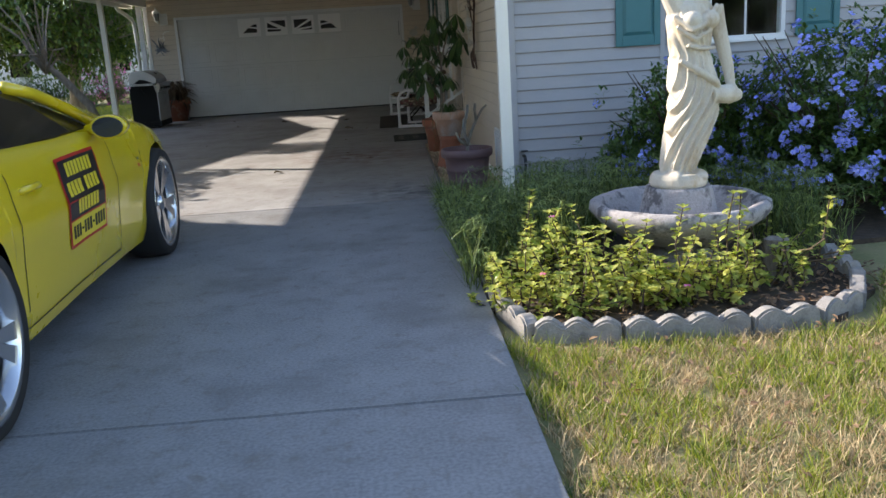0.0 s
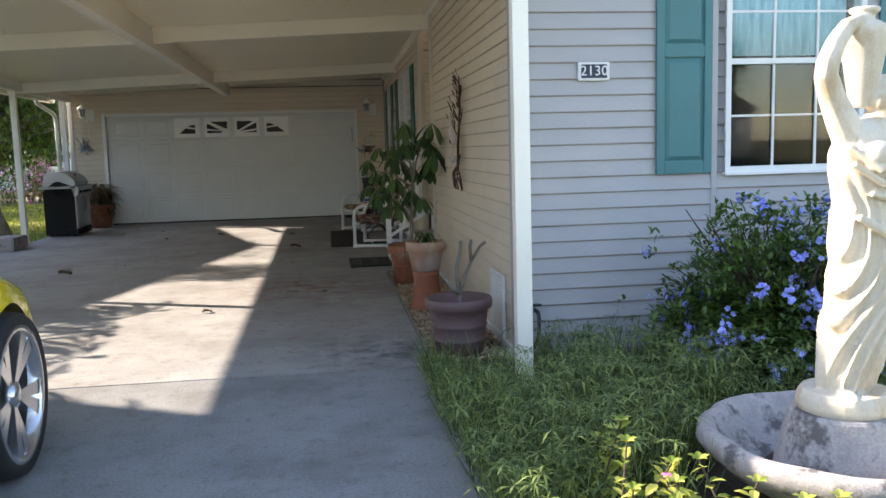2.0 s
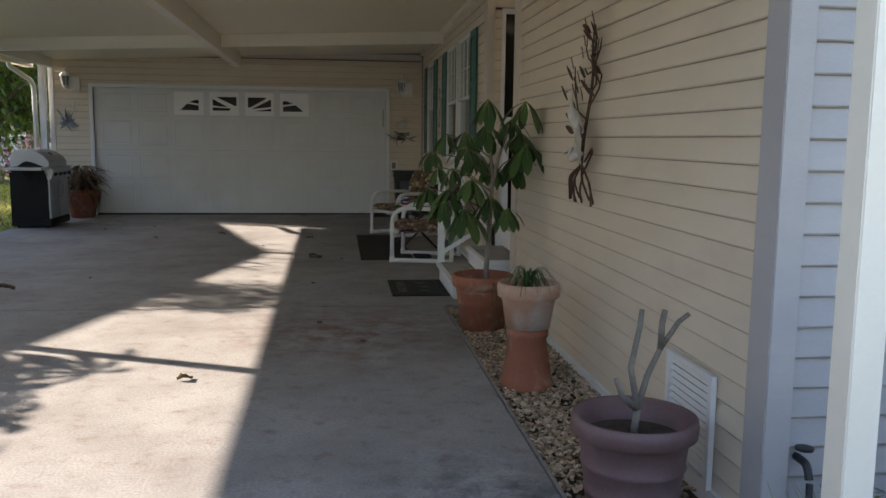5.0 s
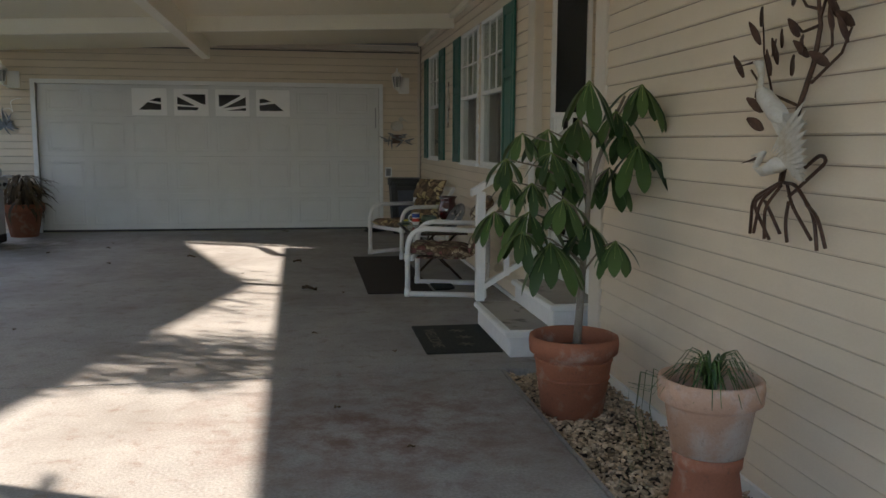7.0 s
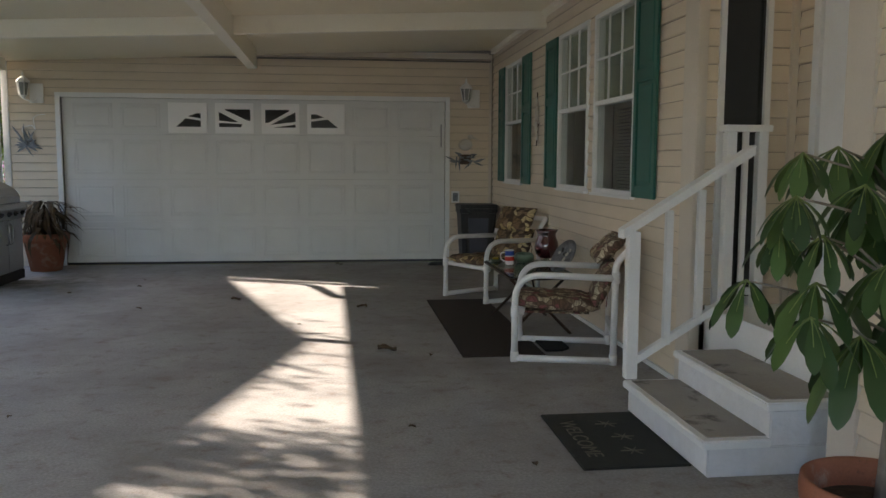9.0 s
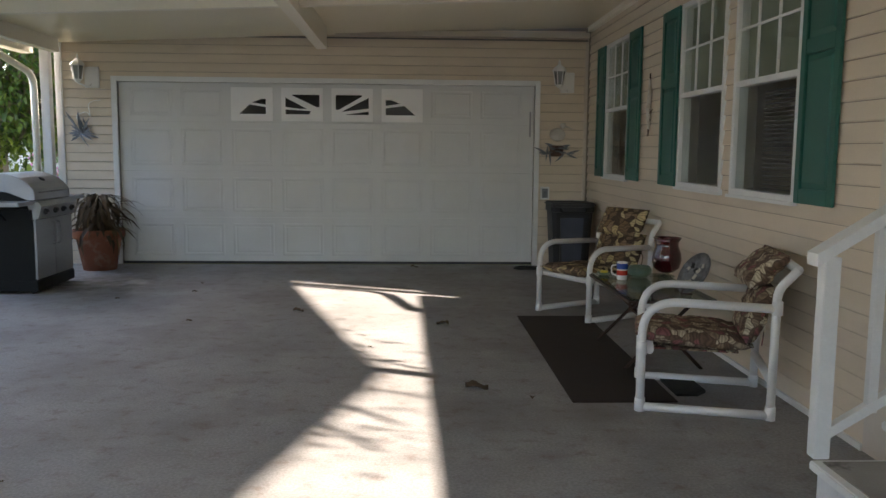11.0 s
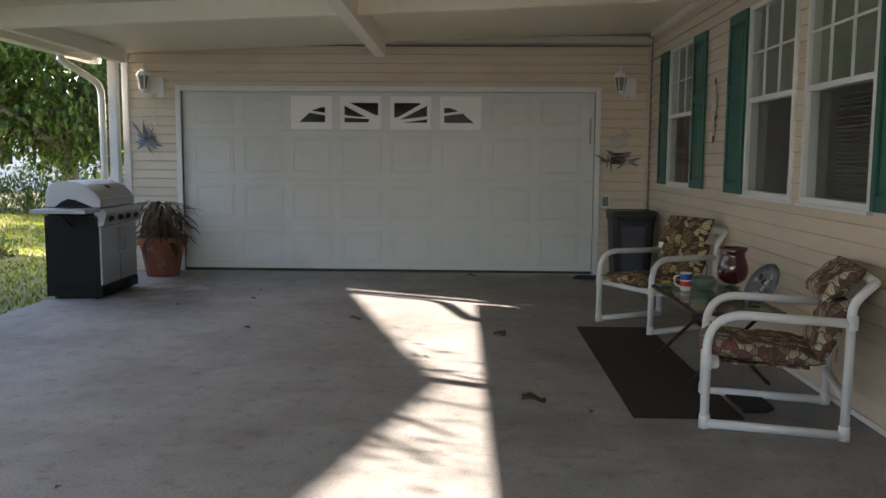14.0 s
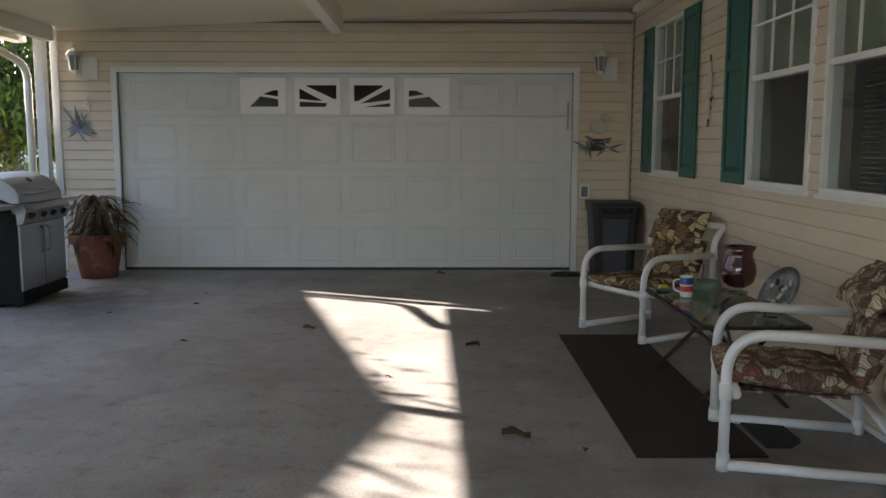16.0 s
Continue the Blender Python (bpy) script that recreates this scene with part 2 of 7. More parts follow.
BARK = surf("bark", (0.16, 0.13, 0.1), (0.3, 0.26, 0.21), 14, 0.9, 0.6, 80, stretch=(1, 1, 0.35))
TWIG = surf("grey_twig", (0.13, 0.115, 0.095), (0.24, 0.21, 0.17), 14, 0.85, 0.4)
STONE = surf("weathered_cast_stone", (0.27, 0.25, 0.25), (0.46, 0.43, 0.41), 9, 0.9, 0.6, 110, stain=(0.12, 0.11, 0.11), stain_scale=9, stain_at=(0.5, 0.62))
STATUE = surf("cream_cast_stone", (0.54, 0.47, 0.36), (0.66, 0.61, 0.51), 5, 0.8, 0.3, 110, stain=(0.42, 0.28, 0.13), stain_scale=4, stain_at=(0.5, 0.72), stretch=(1.5, 1.5, 0.7))
EDGE = surf("edging_concrete", (0.19, 0.178, 0.165), (0.32, 0.30, 0.275), 7, 0.92, 0.7, 130, stain=(0.1, 0.09, 0.08), stain_scale=7, stain_at=(0.5, 0.75), spread=0.1)
GRAVEL = surf("river_gravel", (0.32, 0.215, 0.13), (0.56, 0.44, 0.31), 9, 0.8, 0.15, spread=0.5, island=True)
LAWN = surf("lawn_soil", (0.12, 0.14, 0.04), (0.24, 0.22, 0.1), 3, 0.95, 0.8, 70, stain=(0.32, 0.25, 0.14), stain_scale=1.2, stain_at=(0.48, 0.7))
MULCH = surf("bed_mulch", (0.035, 0.025, 0.017), (0.085, 0.06, 0.04), 25, 0.95, 0.9)
ASPH = surf("asphalt", (0.045, 0.045, 0.047), (0.06, 0.06, 0.06), 8, 0.9, 0.4)
YELLOW = surf("yellow_car_paint", (0.66, 0.50, 0.006), (0.68, 0.52, 0.008), 1, 0.28, 0.0, 20, coat=0.9)
TYRE = surf("tyre_rubber", (0.012, 0.012, 0.012), (0.02, 0.02, 0.02), 10, 0.75, 0.2)
RIM = surf("bright_alloy", (0.55, 0.56, 0.58), (0.62, 0.63, 0.65), 3, 0.22, 0.0, metal=0.9)
BLACKP = surf("black_plastic", (0.012, 0.012, 0.013), (0.02, 0.02, 0.021), 6, 0.5, 0.1)
SOFTTOP = surf("black_fabric_top", (0.012, 0.012, 0.014), (0.02, 0.02, 0.022), 8, 0.85, 0.3, 300)
CARGLASS = surf("car_glass", (0.008, 0.01, 0.01), (0.012, 0.014, 0.014), 2, 0.04, 0.0, spec=0.5)
STEEL = surf("stainless_steel", (0.30, 0.30, 0.305), (0.38, 0.38, 0.385), 3, 0.32, 0.05, 120, metal=0.9, stretch=(1, 0.2, 1))
GBLACK = surf("black_enamel", (0.005, 0.005, 0.005), (0.008, 0.008, 0.008), 5, 0.5, 0.05, spec=0.2)
PVC = surf("white_pvc", (0.74, 0.73, 0.71), (0.8, 0.79, 0.77), 5, 0.35, 0.02, stain=(0.6, 0.57, 0.52), stain_scale=5, stain_at=(0.6, 0.9))
CUSHION = weave("tropical_print_cushion", [(0.14, 0.085, 0.055), (0.27, 0.10, 0.095), (0.52, 0.43, 0.30), (0.28, 0.2, 0.13), (0.60, 0.51, 0.36), (0.40, 0.31, 0.21)], 17)
CUSHIONG = weave("golden_leaf_print_cushion", [(0.09, 0.055, 0.032), (0.24, 0.15, 0.075), (0.54, 0.41, 0.2), (0.2, 0.13, 0.07), (0.62, 0.49, 0.27), (0.3, 0.2, 0.12)], 15)
RUBBER = surf("brown_rubber", (0.022, 0.014, 0.01), (0.034, 0.022, 0.016), 10, 0.85, 0.4, 130)
MATB = surf("black_coir", (0.011, 0.013, 0.010), (0.022, 0.024, 0.018), 20, 0.95, 0.6, 300)
MATPRINT = surf("mat_print", (0.09, 0.085, 0.06), (0.13, 0.12, 0.09), 20, 0.95)
IRON = surf("dark_brown_iron", (0.035, 0.02, 0.014), (0.06, 0.035, 0.025), 12, 0.55, 0.2, metal=0.4)
REDG = surf("red_glass", (0.05, 0.002, 0.004), (0.075, 0.003, 0.006), 3, 0.05, 0.0, spec=0.8, coat=0.6)
CLEARG = glassy("table_glass", (0.66, 0.74, 0.69), 0.08, 0.97, 0.16)
MUGW = surf("mug_white", (0.78, 0.77, 0.74), (0.8, 0.79, 0.77), 4, 0.2, 0.0)
MUGB = surf("mug_blue", (0.03, 0.07, 0.3), (0.04, 0.09, 0.36), 30, 0.25, 0.0)
MUGR = surf("mug_red", (0.5, 0.03, 0.02), (0.6, 0.06, 0.03), 30, 0.25, 0.0)
JADE = surf("green_ceramic", (0.1, 0.16, 0.11), (0.16, 0.22, 0.16), 20, 0.3, 0.1)
YELB = surf("yellow_plastic", (0.6, 0.48, 0.05), (0.65, 0.5, 0.06), 5, 0.4)
NAVY = surf("dark_blue_bin", (0.045, 0.052, 0.07), (0.065, 0.074, 0.1), 5, 0.5, 0.08)
LAMPW = surf("lamp_white_metal", (0.8, 0.79, 0.76), (0.85, 0.84, 0.8), 6, 0.45, 0.05)
FROSTG = surf("lamp_frosted_glass", (0.2, 0.2, 0.19), (0.27, 0.27, 0.25), 6, 0.3)
BRONZE = surf("brown_patina_metal", (0.05, 0.026, 0.018), (0.11, 0.06, 0.04), 20, 0.5, 0.2, metal=0.5)
BIRDW = surf("painted_white_metal", (0.52, 0.49, 0.43), (0.64, 0.61, 0.55), 12, 0.5, 0.2, stain=(0.4, 0.3, 0.15), stain_scale=9, stain_at=(0.5, 0.75))
SILVER = surf("grey_metal_feather", (0.12, 0.13, 0.14), (0.3, 0.31, 0.33), 16, 0.4, 0.2, metal=0.6)
SHINGLE = surf("roof_shingle", (0.16, 0.15, 0.14), (0.24, 0.22, 0.2), 12, 0.9, 0.5)
NEIGH = surf("neighbour_wall", (0.66, 0.66, 0.66), (0.72, 0.72, 0.71), 1, 0.6, 0.05)
LEAF_SCH = leafy("umbrella_tree_leaf", (0.022, 0.055, 0.02), (0.075, 0.14, 0.04), 0.32, 0.2)
LEAF_PER = leafy("periwinkle_leaf", (0.14, 0.22, 0.03), (0.58, 0.58, 0.16), 0.42, 0.45)
LEAF_PLU = leafy("plumbago_leaf", (0.03, 0.075, 0.016), (0.13, 0.21, 0.045), 0.45, 0.3)
LEAF_WEED = leafy("sedge_leaf", (0.02, 0.05, 0.014), (0.25, 0.32, 0.095), 0.55, 0.3)
LEAF_TREE = leafy("tree_leaf", (0.02, 0.06, 0.012), (0.15, 0.22, 0.04), 0.4, 0.35)
LEAF_SPI = leafy("strap_leaf", (0.025, 0.07, 0.02), (0.07, 0.13, 0.035), 0.4, 0.2)
LEAF_RIB = leafy("pale_leaf_rib", (0.16, 0.22, 0.07), (0.22, 0.28, 0.1), 0.5, 0.2)
LITTER = leafy("leaf_litter", (0.09, 0.05, 0.028), (0.34, 0.21, 0.11), 0.8, 0.1)
LEAF_DRY = leafy("withered_leaf", (0.05, 0.035, 0.018), (0.16, 0.11, 0.06), 0.8, 0.15)
BLADE_G = leafy("green_lawn_blade", (0.05, 0.11, 0.012), (0.34, 0.37, 0.06), 0.6, 0.35)
BLADE_S = leafy("straw_lawn_blade", (0.18, 0.13, 0.06), (0.60, 0.48, 0.28), 0.8, 0.2)
STEM = surf("woody_stem", (0.05, 0.032, 0.022), (0.1, 0.07, 0.05), 14, 0.85, 0.3)
BLUEF = leafy("plumbago_flower", (0.24, 0.28, 0.80), (0.50, 0.54, 0.92), 0.6, 0.3)
PINKF = leafy("pink_flower", (0.6, 0.12, 0.35), (0.75, 0.3, 0.55), 0.6, 0.3)


# ---- builders ----
def part(name, bm, material, parent=None, label="", smooth=False):
    """One mesh object of a bmesh, under a thing or a part."""
    me = bpy.data.meshes.new(name)
    bm.to_mesh(me)
    bm.free()
    me.materials.append(material)
    if smooth:
        me.shade_smooth()
    ob = new(name, me)
    if parent:
        ob.parent = parent
    if label:
        ob["label"] = label
    return ob


def raw(name, verts, faces, material, parent=None, label="", smooth=False):
    me = bpy.data.meshes.new(name)
    me.from_pydata([tuple(v) for v in verts], [], [tuple(f) for f in faces])
    me.materials.append(material)
    if smooth:
        me.shade_smooth()
    ob = new(name, me)
    if parent:
        ob.parent = parent
    if label:
        ob["label"] = label
    return ob


def shared(name, ob, m, parent=None):
    """Another piece on the same mesh."""
    o = new(name, ob.data)
    o.parent = parent
    o.matrix_basis = m
    return o


def thing(name, at, label, category, group="", kind="", rz=0.0):
    e = new(name)
    e.empty_display_size = 0.1
    e.matrix_basis = pose(*at, 0, 0, rz)
    return tagged(e, label, category, group, kind)


def B(*boxes, bevel=0.0):
    """A bmesh of boxes (x0, y0, z0, x1, y1, z1)."""
    bm = bmesh.new()
    for x0, y0, z0, x1, y1, z1 in boxes:
        v = [bm.verts.new(c) for c in ((x0, y0, z0), (x1, y0, z0), (x1, y1, z0), (x0, y1, z0), (x0, y0, z1), (x1, y0, z1), (x1, y1, z1), (x0, y1, z1))]
        for f in ((0, 3, 2, 1), (4, 5, 6, 7), (0, 1, 5, 4), (1, 2, 6, 5), (2, 3, 7, 6), (3, 0, 4, 7)):
            bm.faces.new([v[i] for i in f])
    if bevel:
        bmesh.ops.bevel(bm, geom=bm.edges[:], offset=bevel, segments=2, affect="EDGES")
    return bm


def lathe(profile, seg=28, wob=None, bm=None, at=(0, 0, 0)):
    """Turned shape from (radius, height) pairs; closed where the radius is 0. wob(angle, z) scales the radius."""
    bm = bm or bmesh.new()
    rings = []
    for r, z in profile:
        if r < 1e-5:
            rings.append([bm.verts.new((at[0], at[1], at[2] + z))])
        else:
            rings.append([bm.verts.new((at[0] + r * (wob(2 * math.pi * i / seg, z) if wob else 1) * math.cos(2 * math.pi * i / seg),
                                        at[1] + r * (wob(2 * math.pi * i / seg, z) if wob else 1) * math.sin(2 * math.pi * i / seg), at[2] + z)) for i in range(seg)])
    for p, q in zip(rings, rings[1:]):
        for i in range(seg):
            j = (i + 1) % seg
            if len(p) == 1 and len(q) == 1:
                continue
            if len(p) == 1:
                bm.faces.new((p[0], q[j], q[i]))
            elif len(q) == 1:
                bm.faces.new((p[i], p[j], q[0]))
            else:
                bm.faces.new((p[i], p[j], q[j], q[i]))
    return bm


def tube(points, radius, seg=10, bm=None, caps=True):
    """A round bar along points; radius: one or one a point."""
    bm = bm or bmesh.new()
    pts = [Vector(p) for p in points]
    rad = radius if isinstance(radius, (list, tuple)) else [radius] * len(pts)
    rings, side = [], None
    for i, p in enumerate(pts):
        d = (pts[min(i + 1, len(pts) - 1)] - pts[max(i - 1, 0)]).normalized()
        if side is None:
            side = d.orthogonal().normalized()
        side = (side - d * side.dot(d)).normalized()
        up = d.cross(side)
        rings.append([bm.verts.new(p + (side * math.cos(2 * math.pi * k / seg) + up * math.sin(2 * math.pi * k / seg)) * rad[i]) for k in range(seg)])
    for a, b in zip(rings, rings[1:]):
        for k in range(seg):
            bm.faces.new((a[k], a[(k + 1) % seg], b[(k + 1) % seg], b[k]))
    if caps:
        bm.faces.new(rings[0][::-1])
        bm.faces.new(rings[-1])
    return bm


def arc(points, radius=0.08, n=6):
    """Rounds the inner corners of a polyline."""
    pts = [Vector(p) for p in points]
    out = [pts[0]]
    for a, b, c in zip(pts, pts[1:], pts[2:]):
        r = min(radius, (a - b).length * 0.49, (c - b).length * 0.49)
        p, q = b + (a - b).normalized() * r, b + (c - b).normalized() * r
        out += [p.lerp(b, t).lerp(b.lerp(q, t), t) for t in [k / n for k in range(n + 1)]]
    return out + [pts[-1]]


def prism(outline, plane, d0, d1, bm=None):
    """A flat outline given thickness. plane: 'xz' (thick in y), 'yz' (thick in x) or 'xy' (thick in z)."""
    bm = bm or bmesh.new()
    put = {"xz": lambda u, v, d: (u, d, v), "yz": lambda u, v, d: (d, u, v), "xy": lambda u, v, d: (u, v, d)}[plane]
    a = [bm.verts.new(put(u, v, d0)) for u, v in outline]
    b = [bm.verts.new(put(u, v, d1)) for u, v in outline]
    bm.faces.new(a)
    bm.faces.new(b[::-1])
    for i in range(len(a)):
        j = (i + 1) % len(a)
        bm.faces.new((a[j], a[i], b[i], b[j]))
    bmesh.ops.recalc_face_normals(bm, faces=bm.faces[:])
    return bm


def cells(u0, u1, z0, z1, holes):
    """The rectangles left of a wall's face when its holes are cut out."""
    zs = sorted({z0, z1, *[min(max(h[k], z0), z1) for h in holes for k in (1, 3)]})
    out = []
    for a, b in zip(zs, zs[1:]):
        cut = sorted((h[0], h[2]) for h in holes if h[1] < b - 1e-6 and h[3] > a + 1e-6)
        u = u0
        for c, d in cut:
            if c > u + 1e-4:
                out.append((u, a, c, b))
            u = max(u, d)
        if u1 > u + 1e-4:
            out.append((u, a, u1, b))
    return out


def wall(name, axis, d0, d1, u0, u1, z0, z1, holes, material, label):
    """A wall with openings through it. axis 'y': runs along x between y = d0 and d1; 'x': runs along y."""
    boxes = [(a, d0, b, c, d1, d) if axis == "y" else (d0, a, b, d1, c, d) for a, b, c, d in cells(u0, u1, z0, z1, holes)]
    return tagged(part(name, B(*boxes), material), label, "wall", kind="structure")


def siding(parent, axis, face, sign, u0, u1, z0, z1, holes, material, pitch=0.102, lip=0.016):
    """Clapboards, each course a piece; sign: the way the wall faces along its axis."""
    k = 0
    z = z0
    while z < z1 - 0.02:
        top = min(z + pitch, z1)
        for a, b, c, d in cells(u0, u1, z, top, [(h[0], max(h[1], z), h[2], min(h[3], top)) for h in holes if h[1] < top - 0.3 * pitch and h[3] > z + 0.3 * pitch and (min(h[3], top) - max(h[1], z)) > 0.3 * pitch]):
            if d - b < 0.03 or c - a < 0.01:
                continue
            o = sign * lip * (1 - (b - z) / pitch)
            e = sign * lip * (1 - (d - z) / pitch) + sign * 0.002
            prof = [(0, b), (o * 0.8, b), (o, b + 0.006), (e, d), (0, d)]
            bm = bmesh.new()
            rows = []
            for u in (a, c):
                rows.append([bm.verts.new((u, face + q, h) if axis == "y" else (face + q, u, h)) for q, h in prof])
            n = len(prof)
            for i in range(n):
                bm.faces.new((rows[0][i], rows[0][(i + 1) % n], rows[1][(i + 1) % n], rows[1][i]))
            bm.faces.new(rows[0][::-1])
            bm.faces.new(rows[1])
            bmesh.ops.recalc_face_normals(bm, faces=bm.faces[:])
            part("siding_board", bm, material, parent)
        z += pitch
        k += 1
    # Thin dark strips paint the shade line under each course.
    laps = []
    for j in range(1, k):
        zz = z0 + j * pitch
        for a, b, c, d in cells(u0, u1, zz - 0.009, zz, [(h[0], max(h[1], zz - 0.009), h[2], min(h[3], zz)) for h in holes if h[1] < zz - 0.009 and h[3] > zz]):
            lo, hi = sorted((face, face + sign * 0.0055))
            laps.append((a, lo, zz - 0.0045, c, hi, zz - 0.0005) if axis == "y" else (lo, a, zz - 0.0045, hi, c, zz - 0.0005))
    part("lap_shade", B(*laps), LAP_SHADE, parent, "dark line under each board, painting the shade of the lap")


def leaves(name, specs, material, parent=None, label="", droop=0.25, fold=0.12, w1=0.45, w2=0.4):
    """Leaves as six-cornered blades. specs: (place, way, up, length, width)."""
    verts, faces = [], []
    for p, d, u, ln, w in specs:
        p, d = Vector(p), Vector(d).normalized()
        s = d.cross(Vector(u))
        s = s.normalized() if s.length > 1e-4 else d.orthogonal().normalized()
        nrm = s.cross(d)
        i = len(verts)
        m1, m2, tip = p + d * ln * 0.35 - nrm * droop * ln * 0.08, p + d * ln * 0.72 - nrm * droop * ln * 0.4, p + d * ln - nrm * droop * ln
        up = nrm * fold * w
        verts += [p, m1 + s * w * w1 + up, m2 + s * w * w2 + up, tip, m2 - s * w * w2 + up, m1 - s * w * w1 + up, m1, m2]
        faces += [(i, i + 6, i + 1), (i + 1, i + 6, i + 7, i + 2), (i + 2, i + 7, i + 3), (i, i + 5, i + 6), (i + 5, i + 4, i + 7, i + 6), (i + 4, i + 3, i + 7)]
    ob = raw(name, verts, faces, material, parent, label)
    if len(specs) > 60:
        ob["kind"] = "stuff"
    return ob


def broad_leaves(name, specs, material, parent=None, label="", droop=0.5):
    """Broad blunt leaflets that arch downwards. specs: (place, way, length, width)."""
    verts, faces = [], []
    st_, wd = (0.0, 0.18, 0.42, 0.66, 0.86, 0.96, 1.0), (0.05, 0.34, 0.74, 1.0, 0.8, 0.38, 0.02)
    for p, d, ln, w in specs:
        p, d = Vector(p), Vector(d).normalized()
        s = d.cross(Vector((0, 0, 1)))
        s = s.normalized() if s.length > 1e-3 else Vector((1, 0, 0))
        nrm, i, c, last = s.cross(d), len(verts), p.copy(), 0.0
        for t, k in zip(st_, wd):
            way = (d - Vector((0, 0, droop * t * 1.6))).normalized()
            c = c + way * ln * (t - last)
            last = t
            lift = nrm * (0.13 * w * k)
            verts += [c + s * w * k / 2 + lift, c, c - s * w * k / 2 + lift]
        for j in range(len(st_) - 1):
            a = i + 3 * j
            faces += [(a, a + 1, a + 4, a + 3), (a + 1, a + 2, a + 5, a + 4)]
    ob = raw(name, verts, faces, material, parent, label, smooth=True)
    if len(specs) > 60:
        ob["kind"] = "stuff"
    return ob


def spin(rng):
    a, b = rng.uniform(0, 2 * math.pi), rng.uniform(-1, 1)
    return Vector((math.sqrt(1 - b * b) * math.cos(a), math.sqrt(1 - b * b) * math.sin(a), b))


def text_mesh(words, size, m, material, parent, name="lettering", thick=0.002, spacing=1.0):
    cu = bpy.data.curves.new(name, "FONT")
    cu.body, cu.size, cu.extrude, cu.align_x, cu.align_y, cu.space_character = words, size, thick, "CENTER", "CENTER", spacing
    tmp = bpy.data.objects.new("tmp", cu)
    scene.collection.objects.link(tmp)
    bpy.context.view_layer.update()
    me = bpy.data.meshes.new_from_object(tmp.evaluated_get(bpy.context.evaluated_depsgraph_get()))
    bpy.data.objects.remove(tmp)
    me.materials.clear()
    me.materials.append(material)
    ob = new(name, me)
    ob.parent = parent
    ob.matrix_basis = m
    return ob


# ---- ground ----
bm = bmesh.new()
bmesh.ops.create_grid(bm, x_segments=8, y_segments=8, size=900)
for v in bm.verts:
    v.co.z = -0.05
tagged(part("ground", bm, LAWN), "patchy green and straw lawn reaching the horizon", "lawn", kind="structure")

drive = thing("driveway", (0, 0, 0), "grey concrete driveway slabs with dark joints under the carport", "driveway", kind="structure")
part("bedding", B((-4.62, -8.0, -0.12, 0.86, 19.96, -0.012), (0.86, 11.82, -0.12, 1.52, 19.96, -0.012)), JOINT, drive)
JOINTS = [-8.0, -5.05, -0.85, 3.35, 7.55, 11.8, 20.0]
for a, b in zip(JOINTS, JOINTS[1:]):
    part("slab", B((-4.65, a + 0.005, -0.1, 1.53 if a > 11 else 0.88, b - 0.005, 0.0), bevel=0.004), CONCRETE if a > 7 else CONCRETE_W, drive)

road = part("road", B((-60, -16.0, -0.09, 60, -8.02, -0.02)), ASPH)
tagged(road, "dark asphalt street across the end of the driveway", "road", kind="structure")

# ---- house: carport side ----
WX, WN, FY, GY = 1.515, 1.475, 7.70, 20.02   # outer faces of the sheathing behind the boards
WIN_SIDE = [(18.11, 1.11, 19.07, 2.52), (15.58, 1.11, 16.53, 2.52), (14.46, 1.11, 15.41, 2.52)]
side = wall("wall_side", "x", WX, WX + 0.14, 13.5, GY, 0.0, 3.0, WIN_SIDE, SHEATH, "beige clapboard side wall under the carport")
near = wall("wall_side_near", "x", WN, WN + 0.14, FY, 11.9, 0.0, 3.0, [], SHEATH, "beige clapboard side wall beside the gravel bed")
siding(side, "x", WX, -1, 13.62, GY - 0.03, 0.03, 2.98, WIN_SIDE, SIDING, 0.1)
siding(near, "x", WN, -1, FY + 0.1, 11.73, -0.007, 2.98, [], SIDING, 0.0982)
part("base_strip", B((WX - 0.03, 13.62, 0.0, WX - 0.002, GY - 0.03, 0.03)), WHITE, side)
part("base_strip", B((WN - 0.03, 7.84, -0.05, WN - 0.002, 11.73, 0.025)), WHITE, near)
part("corner_trim", B((WX - 0.022, 13.42, 0.0, WX + 0.01, 13.62, 2.98), bevel=0.004), TRIM, side)
part("corner_trim", B((WN - 0.022, 11.73, 0.0, WN + 0.01, 11.92, 2.98), bevel=0.004), TRIM, near)
part("corner_trim", B((WN - 0.025, 7.655, -0.05, WN + 0.07, FY + 0.1, 2.98), bevel=0.004), SIDING_SHADED, near)

# entry recess between the two side walls
part("landing", B((1.62, 11.92, 0.0, 2.14, 13.5, 0.5)), WHITE, side)
rec = wall("wall_recess", "y", 13.5, 13.62, 1.59, 2.3, 0.0, 3.0, [(1.68, 0.52, 1.94, 2.6)], SHEATH, "beige clapboard wall of the entry recess")
siding(rec, "y", 13.5, -1, 1.58, 2.13, 0.5, 2.98, [(1.66, 0.5, 1.96, 2.62)], SIDING)
part("corner_trim", B((WX, 13.478, 0.0, 1.58, 13.5, 2.98)), TRIM, rec)
part("inside_trim", B((2.09, 13.46, 0.5, 2.13, 13.498, 2.98)), TRIM, rec)
recb = wall("wall_recess_back", "x", 2.14, 2.26, 11.8, 13.5, 0.0, 3.0, [], SHEATH, "beige clapboard wall behind the entry steps")
siding(recb, "x", 2.14, -1, 11.95, 12.15, 0.5, 2.98, [], SIDING)
siding(recb, "x", 2.14, -1, 13.2, 13.46, 0.5, 2.98, [], SIDING)
part("near_return", B((1.59, 11.8, 0.0, 2.13, 11.9, 3.0)), SIDING, recb)
door = thing("door_1", (2.13, 12.68, 0.5), "white panelled entry door above the steps", "door", kind="structure")
